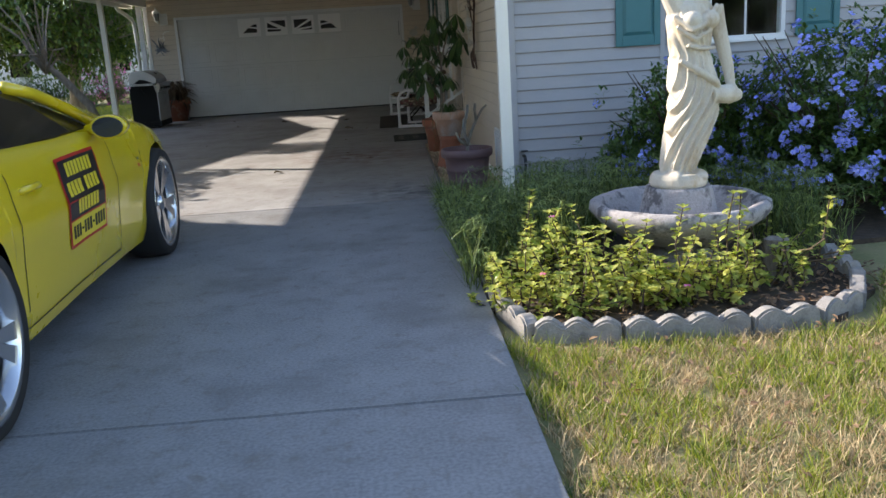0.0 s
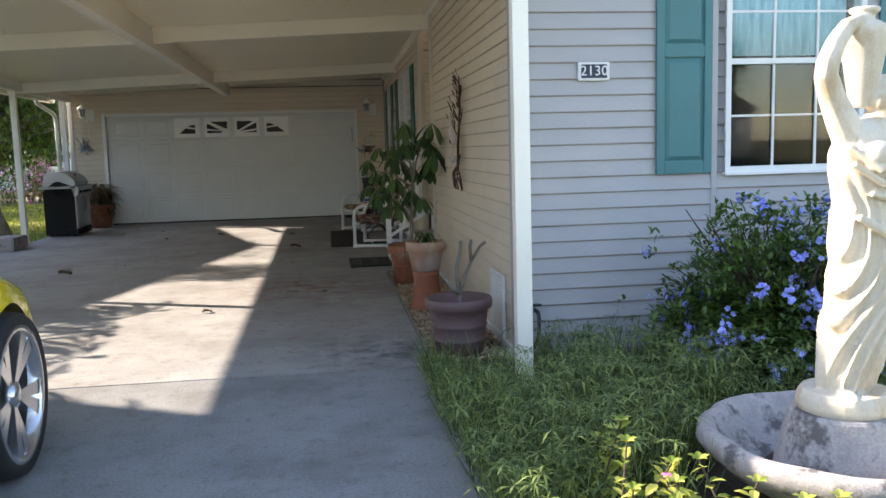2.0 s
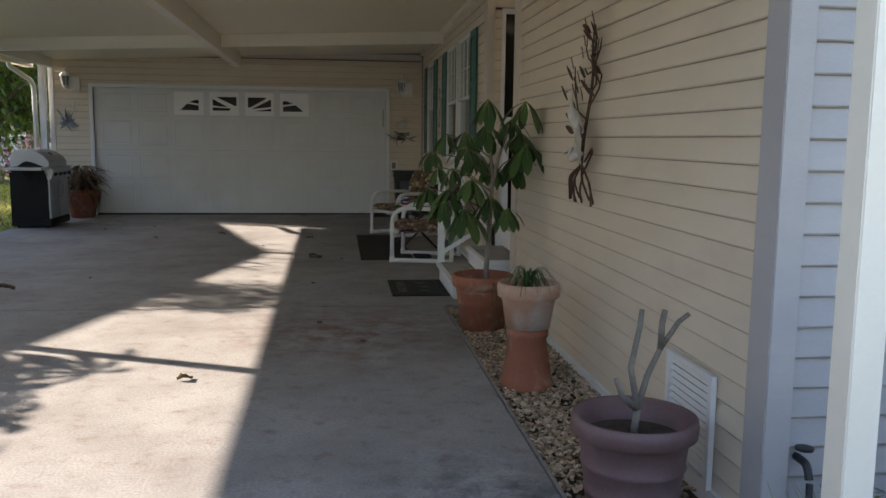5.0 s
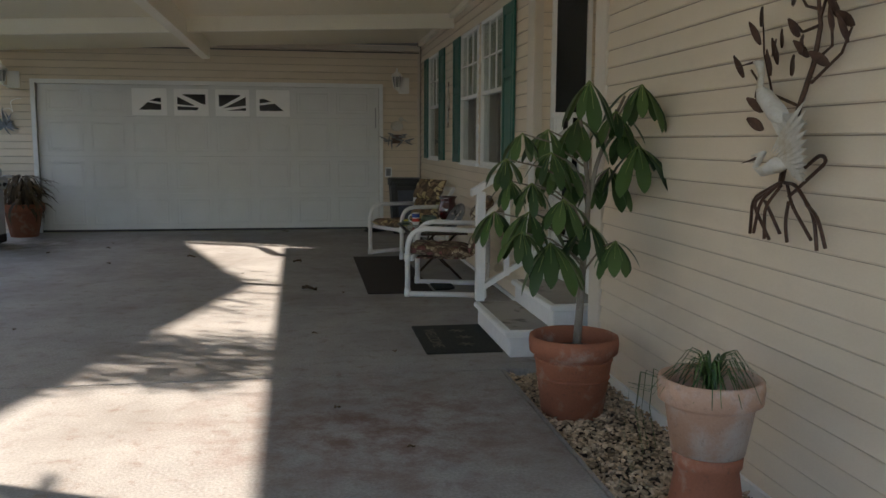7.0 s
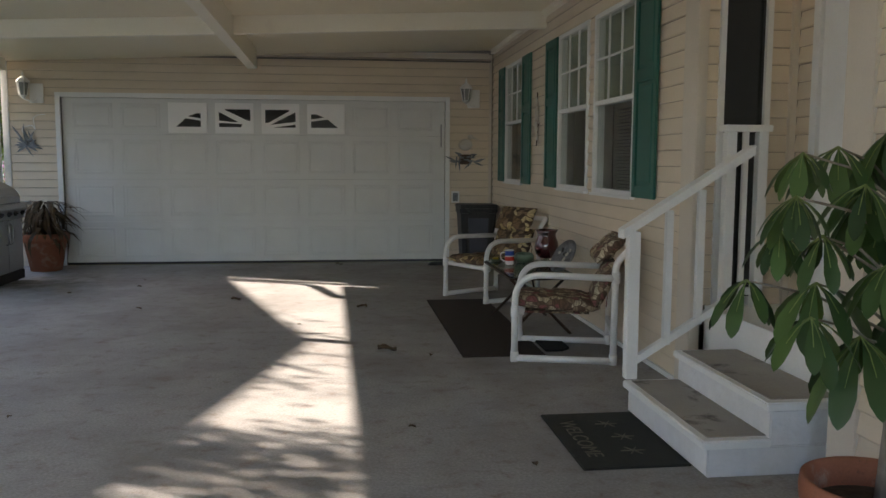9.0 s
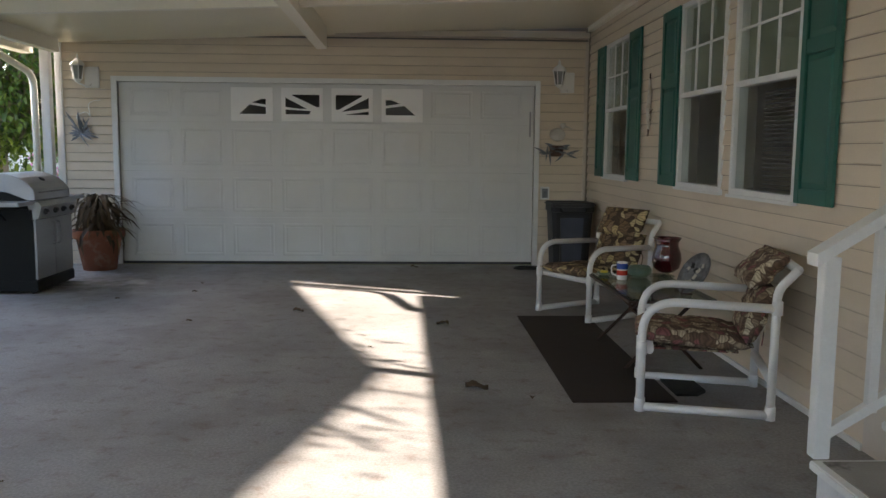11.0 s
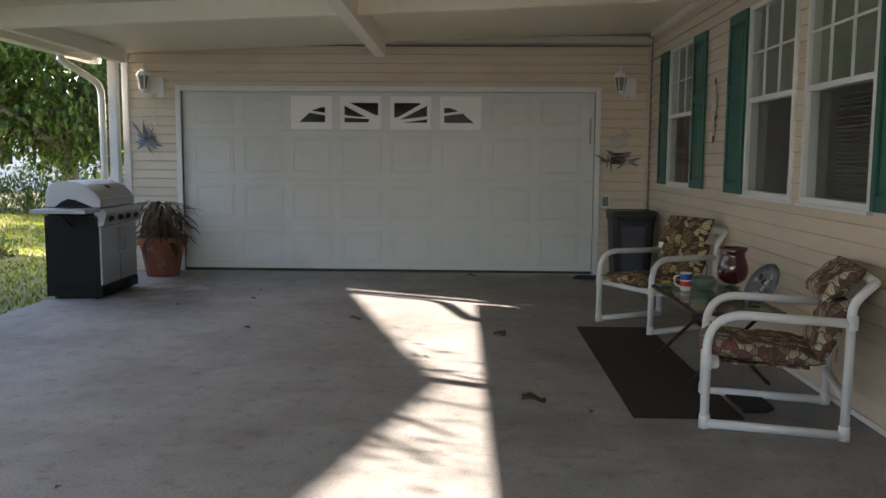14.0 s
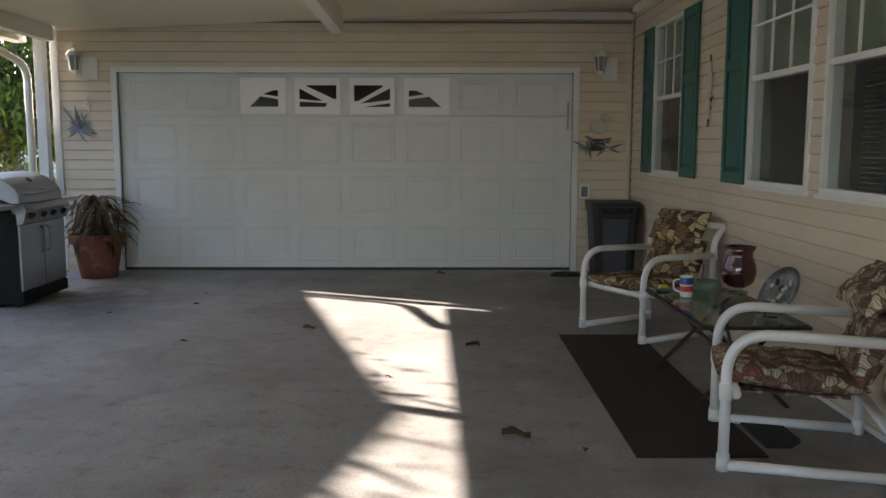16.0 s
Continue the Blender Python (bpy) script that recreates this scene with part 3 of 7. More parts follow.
part("door_leaf", B((-0.05, -0.45, 0, -0.005, 0.45, 2.05), bevel=0.004), WHITE, door)
part("door_frame", B((-0.07, -0.52, 0, -0.004, -0.455, 2.1), (-0.07, 0.455, 0, -0.004, 0.52, 2.1), (-0.07, -0.452, 2.055, -0.004, 0.452, 2.1)), WHITE, door)
side_l = thing("window_5", (1.81, 13.5, 0.55), "tall narrow sidelight with dark glass in a white frame", "window", kind="structure")
part("window_frame", B((-0.16, -0.03, -0.05, -0.125, 0.05, 2.08), (0.125, -0.03, -0.05, 0.16, 0.05, 2.08), (-0.124, -0.03, -0.05, 0.124, 0.05, 0.0), (-0.124, -0.03, 2.03, 0.124, 0.05, 2.08)), WHITE, side_l)
part("pane", B((-0.125, 0.0, 0.0, 0.125, 0.006, 2.03)), CARGLASS, side_l)

# ---- garage wall ----
GD = (-4.06, 0.0, 0.86, 2.15)
gar = wall("wall_garage", "y", GY, GY + 0.15, -4.74, 1.6, 0.0, 3.0, [GD], SHEATH, "beige clapboard garage wall at the end of the carport")
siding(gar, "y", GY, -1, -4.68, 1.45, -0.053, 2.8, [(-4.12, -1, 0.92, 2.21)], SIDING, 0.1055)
part("inside_trim", B((1.45, GY - 0.03, 0.0, 1.485, GY - 0.004, 2.72)), TRIM, gar)
part("corner_trim", B((-4.76, GY - 0.03, 0.0, -4.68, GY + 0.17, 2.72), bevel=0.004), WHITE, gar)
part("door_casing", B((-4.12, GY - 0.035, 0.0, -4.06, GY + 0.02, 2.21)), WHITE, gar)
part("door_casing", B((0.86, GY - 0.035, 0.0, 0.92, GY + 0.02, 2.21)), WHITE, gar)
part("door_casing", B((-4.058, GY - 0.035, 2.15, 0.858, GY + 0.02, 2.21)), WHITE, gar)
part("eave_strip", B((-4.7, GY - 0.045, 2.672, 1.47, GY - 0.016, 2.688)), SHINGLE, gar)
part("eave_fascia", B((-1.5, GY - 0.14, 2.70, 1.47, GY - 0.02, 2.76)), TRIM, gar)

# Unseen near-black sheet added to stop light leaking between the door sections.
part("light_stop", B((-4.2, GY + 0.1, 0.0, 1.0, GY + 0.14, 2.14)), UNLIT, gar)
gd = thing("garage_door", (0, GY + 0.03, 0.0), "wide white sectional garage door with embossed panels, closed", "garage door")
part("bottom_seal", B((-4.06, 0.0, 0.0, 0.86, 0.04, 0.03)), BLACKP, gd)
ZS = [0.03, 0.56, 1.11, 1.69, 2.15]
pan = None
for i, (a, b) in enumerate(zip(ZS, ZS[1:])):
    sec = part("section", B((-4.058, 0.0, a + 0.001, 0.858, 0.045, b - 0.001), bevel=0.003), DOORW, gd)
    for k in range(8):
        x0 = -3.93 + 0.592 * k
        h = b - a
        if i == 3 and 2 <= k <= 5:
            continue
        z0, z1 = a + 0.07, b - 0.07
        bm = bmesh.new()
        frames_ = [(0.0, 0.0), (0.01, -0.004), (0.025, -0.004), (0.04, 0.0005), (0.055, -0.003)]
        rings = [[bm.verts.new((x, y, z)) for x, z in ((x0 + o, z0 + o), (x0 + 0.49 - o, z0 + o), (x0 + 0.49 - o, z1 - o), (x0 + o, z1 - o))] for o, y in frames_]
        for p, q in zip(rings, rings[1:]):
            for j in range(4):
                bm.faces.new((p[j], p[(j + 1) % 4], q[(j + 1) % 4], q[j]))
        bm.faces.new(rings[-1])
        part("panel", bm, DOORW, sec)
FAN = {2: [[(0.10, 0.08), (0.41, 0.08), (0.41, 0.16), (0.22, 0.19)], [(0.25, 0.215), (0.41, 0.19), (0.41, 0.255), (0.36, 0.255)]],
       3: [[(0.05, 0.08), (0.33, 0.08), (0.35, 0.12), (0.05, 0.135)], [(0.05, 0.165), (0.22, 0.145), (0.30, 0.145), (0.05, 0.275)], [(0.13, 0.30), (0.42, 0.165), (0.45, 0.165), (0.45, 0.31), (0.13, 0.31)]],
       4: [[(0.16, 0.08), (0.44, 0.08), (0.44, 0.12)], [(0.12, 0.115), (0.44, 0.155), (0.44, 0.28)], [(0.05, 0.14), (0.09, 0.14), (0.36, 0.295), (0.36, 0.31), (0.05, 0.31)]],
       5: [[(0.05, 0.08), (0.40, 0.08), (0.27, 0.19), (0.05, 0.16)], [(0.05, 0.19), (0.22, 0.215), (0.12, 0.255), (0.05, 0.255)]]}
for k, polys in FAN.items():
    x0 = -3.93 + 0.592 * k
    ins = part("window_insert", B((x0, -0.016, 1.71, x0 + 0.49, 0.0, 2.10), bevel=0.004), DOORI, gd, "white window insert with a sunburst pattern")
    for q in polys:
        part("pane", prism([(x0 + u, 1.71 + v) for u, v in q], "xz", -0.019, -0.014), DGLASS, ins)
part("side_bolt", B((0.80, -0.02, 1.55, 0.82, -0.002, 1.85)), STEEL, gd)

# ---- house: front ----
FWIN = [(2.88, 1.15, 3.86, 2.52)]
front = wall("wall_front", "y", FY, FY + 0.14, WN + 0.14, 9.0, -0.05, 3.0, FWIN, SHEATH, "pale clapboard front wall above the flower bed")
siding(front, "y", FY, -1, 1.55, 2.785, 0.006, 2.98, FWIN, SIDING_SHADED, 0.104)
siding(front, "y", FY, -1, 2.825, 9.0, 0.006, 2.98, FWIN, SIDING_SHADED, 0.104)
part("panel_seam", B((2.785, FY - 0.018, 0.0, 2.825, FY, 2.98)), SIDING_SHADED, front)
tagged(part("wall_east", B((8.9, FY + 0.15, -0.05, 9.04, 20.2, 3.0)), SIDING), "plain clapboard end wall", "wall", kind="structure")
tagged(part("wall_back", B((1.5, 20.2, -0.05, 9.04, 20.34, 3.0)), SIDING), "plain clapboard back wall", "wall", kind="structure")
# Room shell coloured near black to paint the unlit gloom behind the windows.
tagged(part("floor", B((1.6, 13.64, 0.4, 8.88, 20.0, 0.46), (1.6, 7.86, 0.4, 8.88, 11.78, 0.46)), UNLIT), "room floor behind the windows, near black for an unlit room", "floor", kind="structure")
tagged(part("wall_inner", B((4.3, 13.64, 0.46, 4.4, 20.0, 3.0), (1.6, 10.4, 0.46, 8.88, 10.5, 3.0)), UNLIT), "room wall behind the windows, near black for an unlit room", "wall", kind="structure")
tagged(part("ceiling", B((1.6, 7.86, 2.9, 8.88, 11.78, 2.98), (1.6, 13.64, 2.9, 8.88, 20.0, 2.98)), UNLIT), "room ceiling behind the windows", "ceiling", kind="structure")
hr = thing("house_roof", (0, 0, 0), "low shingle roof over the house", "roof", kind="structure")
part("roof_slope", prism([(1.46, 3.02), (9.4, 3.02), (5.2, 4.1)], "xz", 7.35, 20.4), SHINGLE, hr)
part("soffit", B((1.47, 7.36, 2.985, 9.3, FY - 0.02, 3.015)), ALU, hr)
part("recess_soffit", B((1.47, 11.9, 2.985, 2.3, 13.6, 3.015)), ALU, hr)
garr = part("garage_roof", prism([(-5.1, 3.02), (1.45, 3.02), (-1.8, 3.9)], "xz", 20.0, 27.0), SHINGLE)
tagged(garr, "shingle roof over the garage", "roof", kind="structure")
tagged(part("wall_garage_side", B((-4.74, 20.18, 0, -4.6, 26.5, 3.0), (-4.6, 26.36, 0, 1.5, 26.5, 3.0)), SIDING), "beige side wall of the garage", "wall", kind="structure")


def sash_window(name, at, axis, w, h, mid, label, low_grid=False, screen=True, rows=2):
    """Sash window in a white frame; local u runs along the wall, v into it."""
    e = thing(name, at, label, "window", kind="structure", rz=0 if axis == "y" else -90)

    def bx(*q):
        return B(*q)
    f = 0.036
    part("window_frame", bx((0, -0.026, 0, f, 0.06, h), (w - f, -0.026, 0, w, 0.06, h), (f, -0.026, 0, w - f, 0.06, f), (f, -0.026, h - f, w - f, 0.06, h)), WHITE, e)
    part("meeting_rail", bx((f, -0.022, mid - 0.018, w - f, 0.05, mid + 0.018)), WHITE, e)
    part("window_sill", bx((-0.01, -0.045, -0.02, w + 0.01, -0.002, 0.0)), WHITE, e)
    up = part("pane", bx((f, 0.0, mid + 0.018, w - f, 0.004, h - f)), GLASS, e)
    lo = part("pane", bx((f, 0.004, f, w - f, 0.008, mid - 0.018)), GLASS, e)
    up.visible_shadow = lo.visible_shadow = False
    iw = w - 2 * f
    for z0, z1, on in ((mid + 0.02, h - f, True), (f, mid - 0.02, low_grid)):
        if on:
            y = -0.016 if z0 > 0.1 else -0.012
            for k in (1, 2):
                part("glazing_bar", bx((f + iw * k / 3 - 0.007, y, z0, f + iw * k / 3 + 0.007, y + 0.014, z1)), WHITE, e)
            zm = (z0 + z1) / 2
            part("glazing_bar", bx((f, y - 0.001, zm - 0.007, w - f, y + 0.013, zm + 0.007)), WHITE, e)
    return e


for n, (a, b, c, d) in enumerate(WIN_SIDE):
    sash_window("window_%d" % (n + 1), (WX, c - 0.0, b), "x", c - a, d - b, 0.71, "white sash window with a gridded upper sash and a dark lower pane")
sash_window("window_4", (2.88, FY, 1.15), "y", 0.98, 1.37, 0.72, "white front window with grilles reflecting the sky", low_grid=True)


def pleats(name, x, y0, y1, z0, z1, material, label, category, axis="x", depth=0.025, folds=9):
    vs, fs = [], []
    n = folds * 6
    for i in range(n + 1):
        u = y0 + (y1 - y0) * i / n
        o = depth * math.sin(2 * math.pi * folds * i / n) + 0.006 * math.sin(i * 1.7)
        for z in (z0, z1):
            k = 0.6 if z == z1 else 1.0
            vs.append((x + o * k, u, z) if axis == "x" else (u, x + o * k, z))
    fs = [(2 * i, 2 * i + 2, 2 * i + 3, 2 * i + 1) for i in range(n)]
    ob = raw(name, vs, fs, material, smooth=True)
    so = ob.modifiers.new("thick", "SOLIDIFY")
    so.thickness = 0.003
    return tagged(ob, label, category)


pleats("curtain", WX + 0.2, 15.62, 16.1, 1.1, 2.5, CURTAIN, "brown curtain drawn behind the carport window", "curtain")
pleats("curtain", WX + 0.2, 14.48, 14.75, 1.1, 2.5, CURTAIN, "brown curtain drawn behind the carport window", "curtain", folds=5)
for a, c in ((15.6, 16.51), (14.48, 15.39), (18.13, 19.05)):
    bl = thing("window_blind", (WX + 0.05, a, 1.14), "pale roller blind behind the upper sash", "blind")
    part("blind_sheet", B((0, 0.02, 0.69, 0.012, c - a - 0.02, 1.37)), FROST, bl)
vb = thing("venetian_blind", (WX + 0.16, 14.48, 1.13), "dark slatted blind behind the lower sash", "blind")
for k in range(24):
    part("slat", B((0.0, 0.25, 0.02 + k * 0.027, 0.02, 0.86, 0.024 + k * 0.027)), BLIND, vb)
pleats("valance", FY + 0.15, 2.92, 3.82, 1.92, 2.5, BLUEV, "blue gathered valance behind the front window", "valance", axis="y", folds=14, depth=0.012)


def shutter(name, at, rz, w, h, mid, material, label):
    e = thing(name, at, label, "shutter", group="window shutters", rz=rz)
    r = 0.055
    part("frame", B((0, -0.035, 0, r, -0.016, h), (w - r, -0.035, 0, w, -0.016, h), (r, -0.034, 0, w - r, -0.016, 0.08), (r, -0.034, h - 0.08, w - r, -0.016, h), (r, -0.034, mid - 0.04, w - r, -0.016, mid + 0.04), bevel=0.003), material, e)
    for z0, z1 in ((0.08, mid - 0.04), (mid + 0.04, h - 0.08)):
        bm = bmesh.new()
        rings = [[bm.verts.new(c) for c in ((r + o, y, z0 + o), (w - r - o, y, z0 + o), (w - r - o, y, z1 - o), (r + o, y, z1 - o))] for o, y in ((-0.01, -0.018), (0.008, -0.018), (0.035, -0.032))]
        for p, q in zip(rings, rings[1:]):
            for j in range(4):
                bm.faces.new((p[j], p[(j + 1) % 4], q[(j + 1) % 4], q[j]))
        bm.faces.new(rings[-1])
        part("panel", bm, material, e)
    return e


for y0, w in ((19.47, 0.38), (18.09, 0.43), (17.0, 0.44), (14.44, 0.42)):
    shutter("shutter", (WX - 0.002, y0, 1.11), -90, w, 1.41, 0.83, GREEN, "dark green panelled shutter beside a carport window")
for x0 in (2.40, 3.95):
    shutter("shutter", (x0, FY - 0.002, 1.15), 0, 0.38, 1.36, 0.79, TEAL_LIT, "teal panelled shutter beside the front window, tinted for its light")

# ---- carport roof ----
def ceil_z(x, y):
    return 2.88 + 0.040 * (x - 1.45) - 0.006 * (y - 12)


roof = thing("carport_roof", (0, 0, 0), "white aluminium carport roof with panels, cross beams and a ridge beam", "carport roof", kind="structure")
LX, RX, Y0, Y1 = -4.95, 1.51, 6.9, 20.0
ys = [Y0, 7.15, 12.13, 17.09, Y1]
pw = (RX - LX) / 14


def slanted(x0, x1, y0, y1, lo, hi):
    bm = bmesh.new()
    v = [bm.verts.new((x, y, ceil_z(x, y) + d)) for d in (lo, hi) for x, y in ((x0, y0), (x1, y0), (x1, y1), (x0, y1))]
    for f in ((0, 3, 2, 1), (4, 5, 6, 7), (0, 1, 5, 4), (1, 2, 6, 5), (2, 3, 7, 6), (3, 0, 4, 7)):
        bm.faces.new([v[i] for i in f])
    return bm


for a, b in zip(ys, ys[1:]):
    part("roof_panel", slanted(LX, RX, a, b - 0.001, 0.0, 0.05), PANEL, roof)
for y in ys[1:4]:
    part("cross_beam", slanted(LX + 0.12, -1.66, y, y + 0.075, -0.17, -0.002), ALU, roof)
    part("cross_beam", slanted(-1.55, RX, y, y + 0.075, -0.17, -0.002), ALU, roof)
part("ridge_beam", slanted(-1.66, -1.55, Y0 + 0.1, 19.4, -0.235, -0.003), ALU, roof)
part("eave_beam", slanted(LX + 0.28, LX + 0.36, Y0 + 0.05, 19.72, -0.15, -0.003), ALU, roof)
part("gutter", slanted(LX - 0.1, LX + 0.02, Y0, 19.84, -0.137, 0.06), ALU, roof)
part("front_fascia", slanted(LX, RX, Y0 - 0.02, Y0 - 0.001, -0.14, 0.05), ALU, roof)
part("wall_track", slanted(RX - 0.06, RX - 0.002, Y0, 19.9, -0.06, -0.003), ALU, roof)


def post(x, y, zt, w=0.09, z0=0.0, label="white square aluminium carport post bolted to the slab"):
    e = thing("carport_post", (x, y, z0), label, "post", group="carport posts")
    part("shaft", B((-w / 2, -w / 2, 0, w / 2, w / 2, zt - z0), bevel=0.004), ALU if w < 0.1 else WHITE, e)
    part("foot_plate", B((-w / 2 - 0.012, -w / 2 - 0.012, 0, w / 2 + 0.012, w / 2 + 0.012, 0.03), bevel=0.003), ALU, e)
    return e


for y in (7.1, 11.83, 16.83):
    post(-4.66, y, ceil_z(-4.66, y) - 0.15)
post(-4.82, 19.9, ceil_z(-4.8, 19.9) - 0.002, 0.1)
post(1.355, 7.05, ceil_z(1.355, 7.05) - 0.005, 0.09, -0.05, "white square post at the front corner of the carport")
ds = thing("downspout", (-4.93, 19.84, 0), "white rain downspout bending down from the gutter", "downspout")
part("pipe", tube(arc([(-0.09, -0.8, 2.52), (-0.09, -0.8, 2.40), (0.0, -0.02, 2.2), (0.0, 0.0, 0.0)], 0.16), 0.04, 8), ALU, ds, smooth=True)

# ---- car ----
def curve(table):
    xs, vs = zip(*table)
    return lambda s: float(np.interp(s, xs, vs))


car = thing("car", (-1.885, 2.20, 0), "yellow sports car with a black soft top parked on the driveway", "car", rz=2.0)
Z_SH = curve([(0, 0.78), (0.3, 0.93), (0.8, 0.985), (1.2, 0.98), (1.8, 0.94), (2.5, 0.925), (3.2, 0.93), (3.7, 0.915), (4.1, 0.85), (4.45, 0.74), (4.7, 0.63), (4.84, 0.54)])
Z_C = curve([(0, 0.84), (0.3, 1.0), (0.9, 1.04), (3.2, 1.0), (3.8, 0.965), (4.3, 0.86), (4.65, 0.71), (4.84, 0.57)])
W = curve([(0, 0.78), (0.25, 0.89), (0.7, 0.945), (1.1, 0.965), (1.6, 0.945), (2.4, 0.925), (3.2, 0.935), (3.9, 0.965), (4.3, 0.92), (4.6, 0.8), (4.84, 0.55)])
WHEELS = (1.09, 3.91)


def z_low(s):
    z = 0.19 + 0.1 * max(0, (s - 4.55) / 0.3) + 0.12 * max(0, (0.35 - s) / 0.35)
    for c in WHEELS:
        d = abs(s - c)
        if d < 0.405:
            z = max(z, 0.35 + math.sqrt(0.405 ** 2 - d * d))
    return z


def side_x(s, z):
    v = (z - 0.19) / (Z_SH(s) - 0.19)
    p = float(np.interp(v, [0, 0.12, 0.45, 0.62, 0.7, 0.88, 0.96, 1.0], [0.93, 0.965, 0.985, 1.0, 0.985, 0.965, 0.94, 0.9]))
    return W(s) * p


bm = bmesh.new()
cols = []
ss = sorted({round(x, 3) for x in list(np.linspace(0, 4.84, 75)) + [c + d for c in WHEELS for d in (-0.405, -0.4, -0.38, -0.3, 0.3, 0.38, 0.4, 0.405)]})
for s in ss:
    zl, zs, zc, col = z_low(s), Z_SH(s), Z_C(s), []
    for k in range(13):
        z = zl + (zs - zl) * k / 12
        col.append((side_x(s, z), s, z))
    for k in range(1, 9):
        t = k / 8
        col.append((side_x(s, zs) * (1 - t), s, zs + (zc - zs) * math.sin(t * math.pi / 2)))
    cols.append(col)
for sgn in (1, -1):
    g = [[bm.verts.new((sgn * x, y, z)) for x, y, z in c] for c in cols]
    for a, b in zip(g, g[1:]):
        for i in range(len(a) - 1):
            bm.faces.new((a[i], a[i + 1], b[i + 1], b[i]) if sgn < 0 else (a[i], b[i], b[i + 1], a[i + 1]))
    for c, rev in ((g[0], sgn > 0), (g[-1], sgn < 0)):
        m = [bm.verts.new((0, v.co.y, v.co.z)) for v in c]
        for i in range(len(c) - 1):
            q = (c[i], c[i + 1], m[i + 1], m[i])
            bm.faces.new(q if rev else q[::-1])
bmesh.ops.remove_doubles(bm, verts=bm.verts[:], dist=0.0005)
bmesh.ops.recalc_face_normals(bm, faces=bm.faces[:])
part("body", bm, YELLOW, car, smooth=True)
part("underbody", B((-0.80, 0.3, 0.16, 0.80, 4.5, 0.5)), BLACKP, car)
# cabin
CAB = [(0.55, 1.0, 0.74, 0.5), (0.95, 1.12, 0.78, 0.64), (1.4, 1.19, 0.8, 0.66), (1.9, 1.22, 0.8, 0.67), (2.3, 1.21, 0.8, 0.67), (2.75, 1.10, 0.8, 0.7), (3.25, 0.97, 0.78, 0.74)]
bm = bmesh.new()
g = [[bm.verts.new(c) for c in ((-wb, s, 0.9), (-wb, s, 0.94), (-wt - 0.03, s, h - 0.05), (-wt + 0.08, s, h), (wt - 0.08, s, h), (wt + 0.03, s, h - 0.05), (wb, s, 0.94), (wb, s, 0.9))] for s, h, wb, wt in CAB]
for a, b in zip(g, g[1:]):
    for i in range(7):
        bm.faces.new((a[i], b[i], b[i + 1], a[i + 1]))
bmesh.ops.recalc_face_normals(bm, faces=bm.faces[:])
part("cabin_glass", bm, CARGLASS, car, "dark tinted car window")
bm = bmesh.new()
g = [[bm.verts.new(c) for c in ((-wb + (wb - wt) * f - 0.012, s, h - 0.12 if s < 1.3 else h - 0.06), (-wt - 0.02, s, h - 0.035), (-wt + 0.07, s, h + 0.012), (wt - 0.07, s, h + 0.012), (wt + 0.02, s, h - 0.035), (wb - (wb - wt) * f + 0.012, s, h - 0.12 if s < 1.3 else h - 0.06))] for s, h, wb, wt, f in [(0.55, 1.02, 0.74, 0.5, 0.5), (0.95, 1.12, 0.78, 0.64, 0.5), (1.4, 1.19, 0.8, 0.66, 0.85), (1.9, 1.22, 0.8, 0.67, 0.85), (2.3, 1.21, 0.8, 0.67, 0.85)]]
for a, b in zip(g, g[1:]):
    for i in range(5):
        bm.faces.new((a[i], b[i], b[i + 1], a[i + 1]))
part("soft_top", bm, SOFTTOP, car, "black fabric folding roof", smooth=True)
for sg in (1, -1):
    part("pillar", tube([(sg * 0.70, 2.26, 1.19), (sg * 0.73, 2.5, 1.15), (sg * 0.76, 2.85, 1.055), (sg * 0.82, 3.25, 0.93)], [0.028, 0.03, 0.032, 0.04], 8), YELLOW, car, smooth=True)
    mir = part("mirror", lathe([(0, -0.1), (0.06, -0.09), (0.1, -0.03), (0.11, 0.06), (0.108, 0.1), (0.095, 0.1), (0, 0.098)], 18), YELLOW, car, "yellow wing mirror housing", smooth=True)
    mir.matrix_basis = pose(sg * 0.99, 2.82, 0.95, 90, 0, 0) @ Matrix.Diagonal((0.85, 0.56, 0.85, 1))
    part("mirror_glass", lathe([(0.094, 0.099), (0.09, 0.104), (0, 0.104)], 18), CARGLASS, mir, "dark mirror glass")
    part("mirror_arm", tube([(sg * 0.84, 2.90, 0.93), (sg * 0.96, 2.85, 0.95)], 0.03, 8), YELLOW, car)
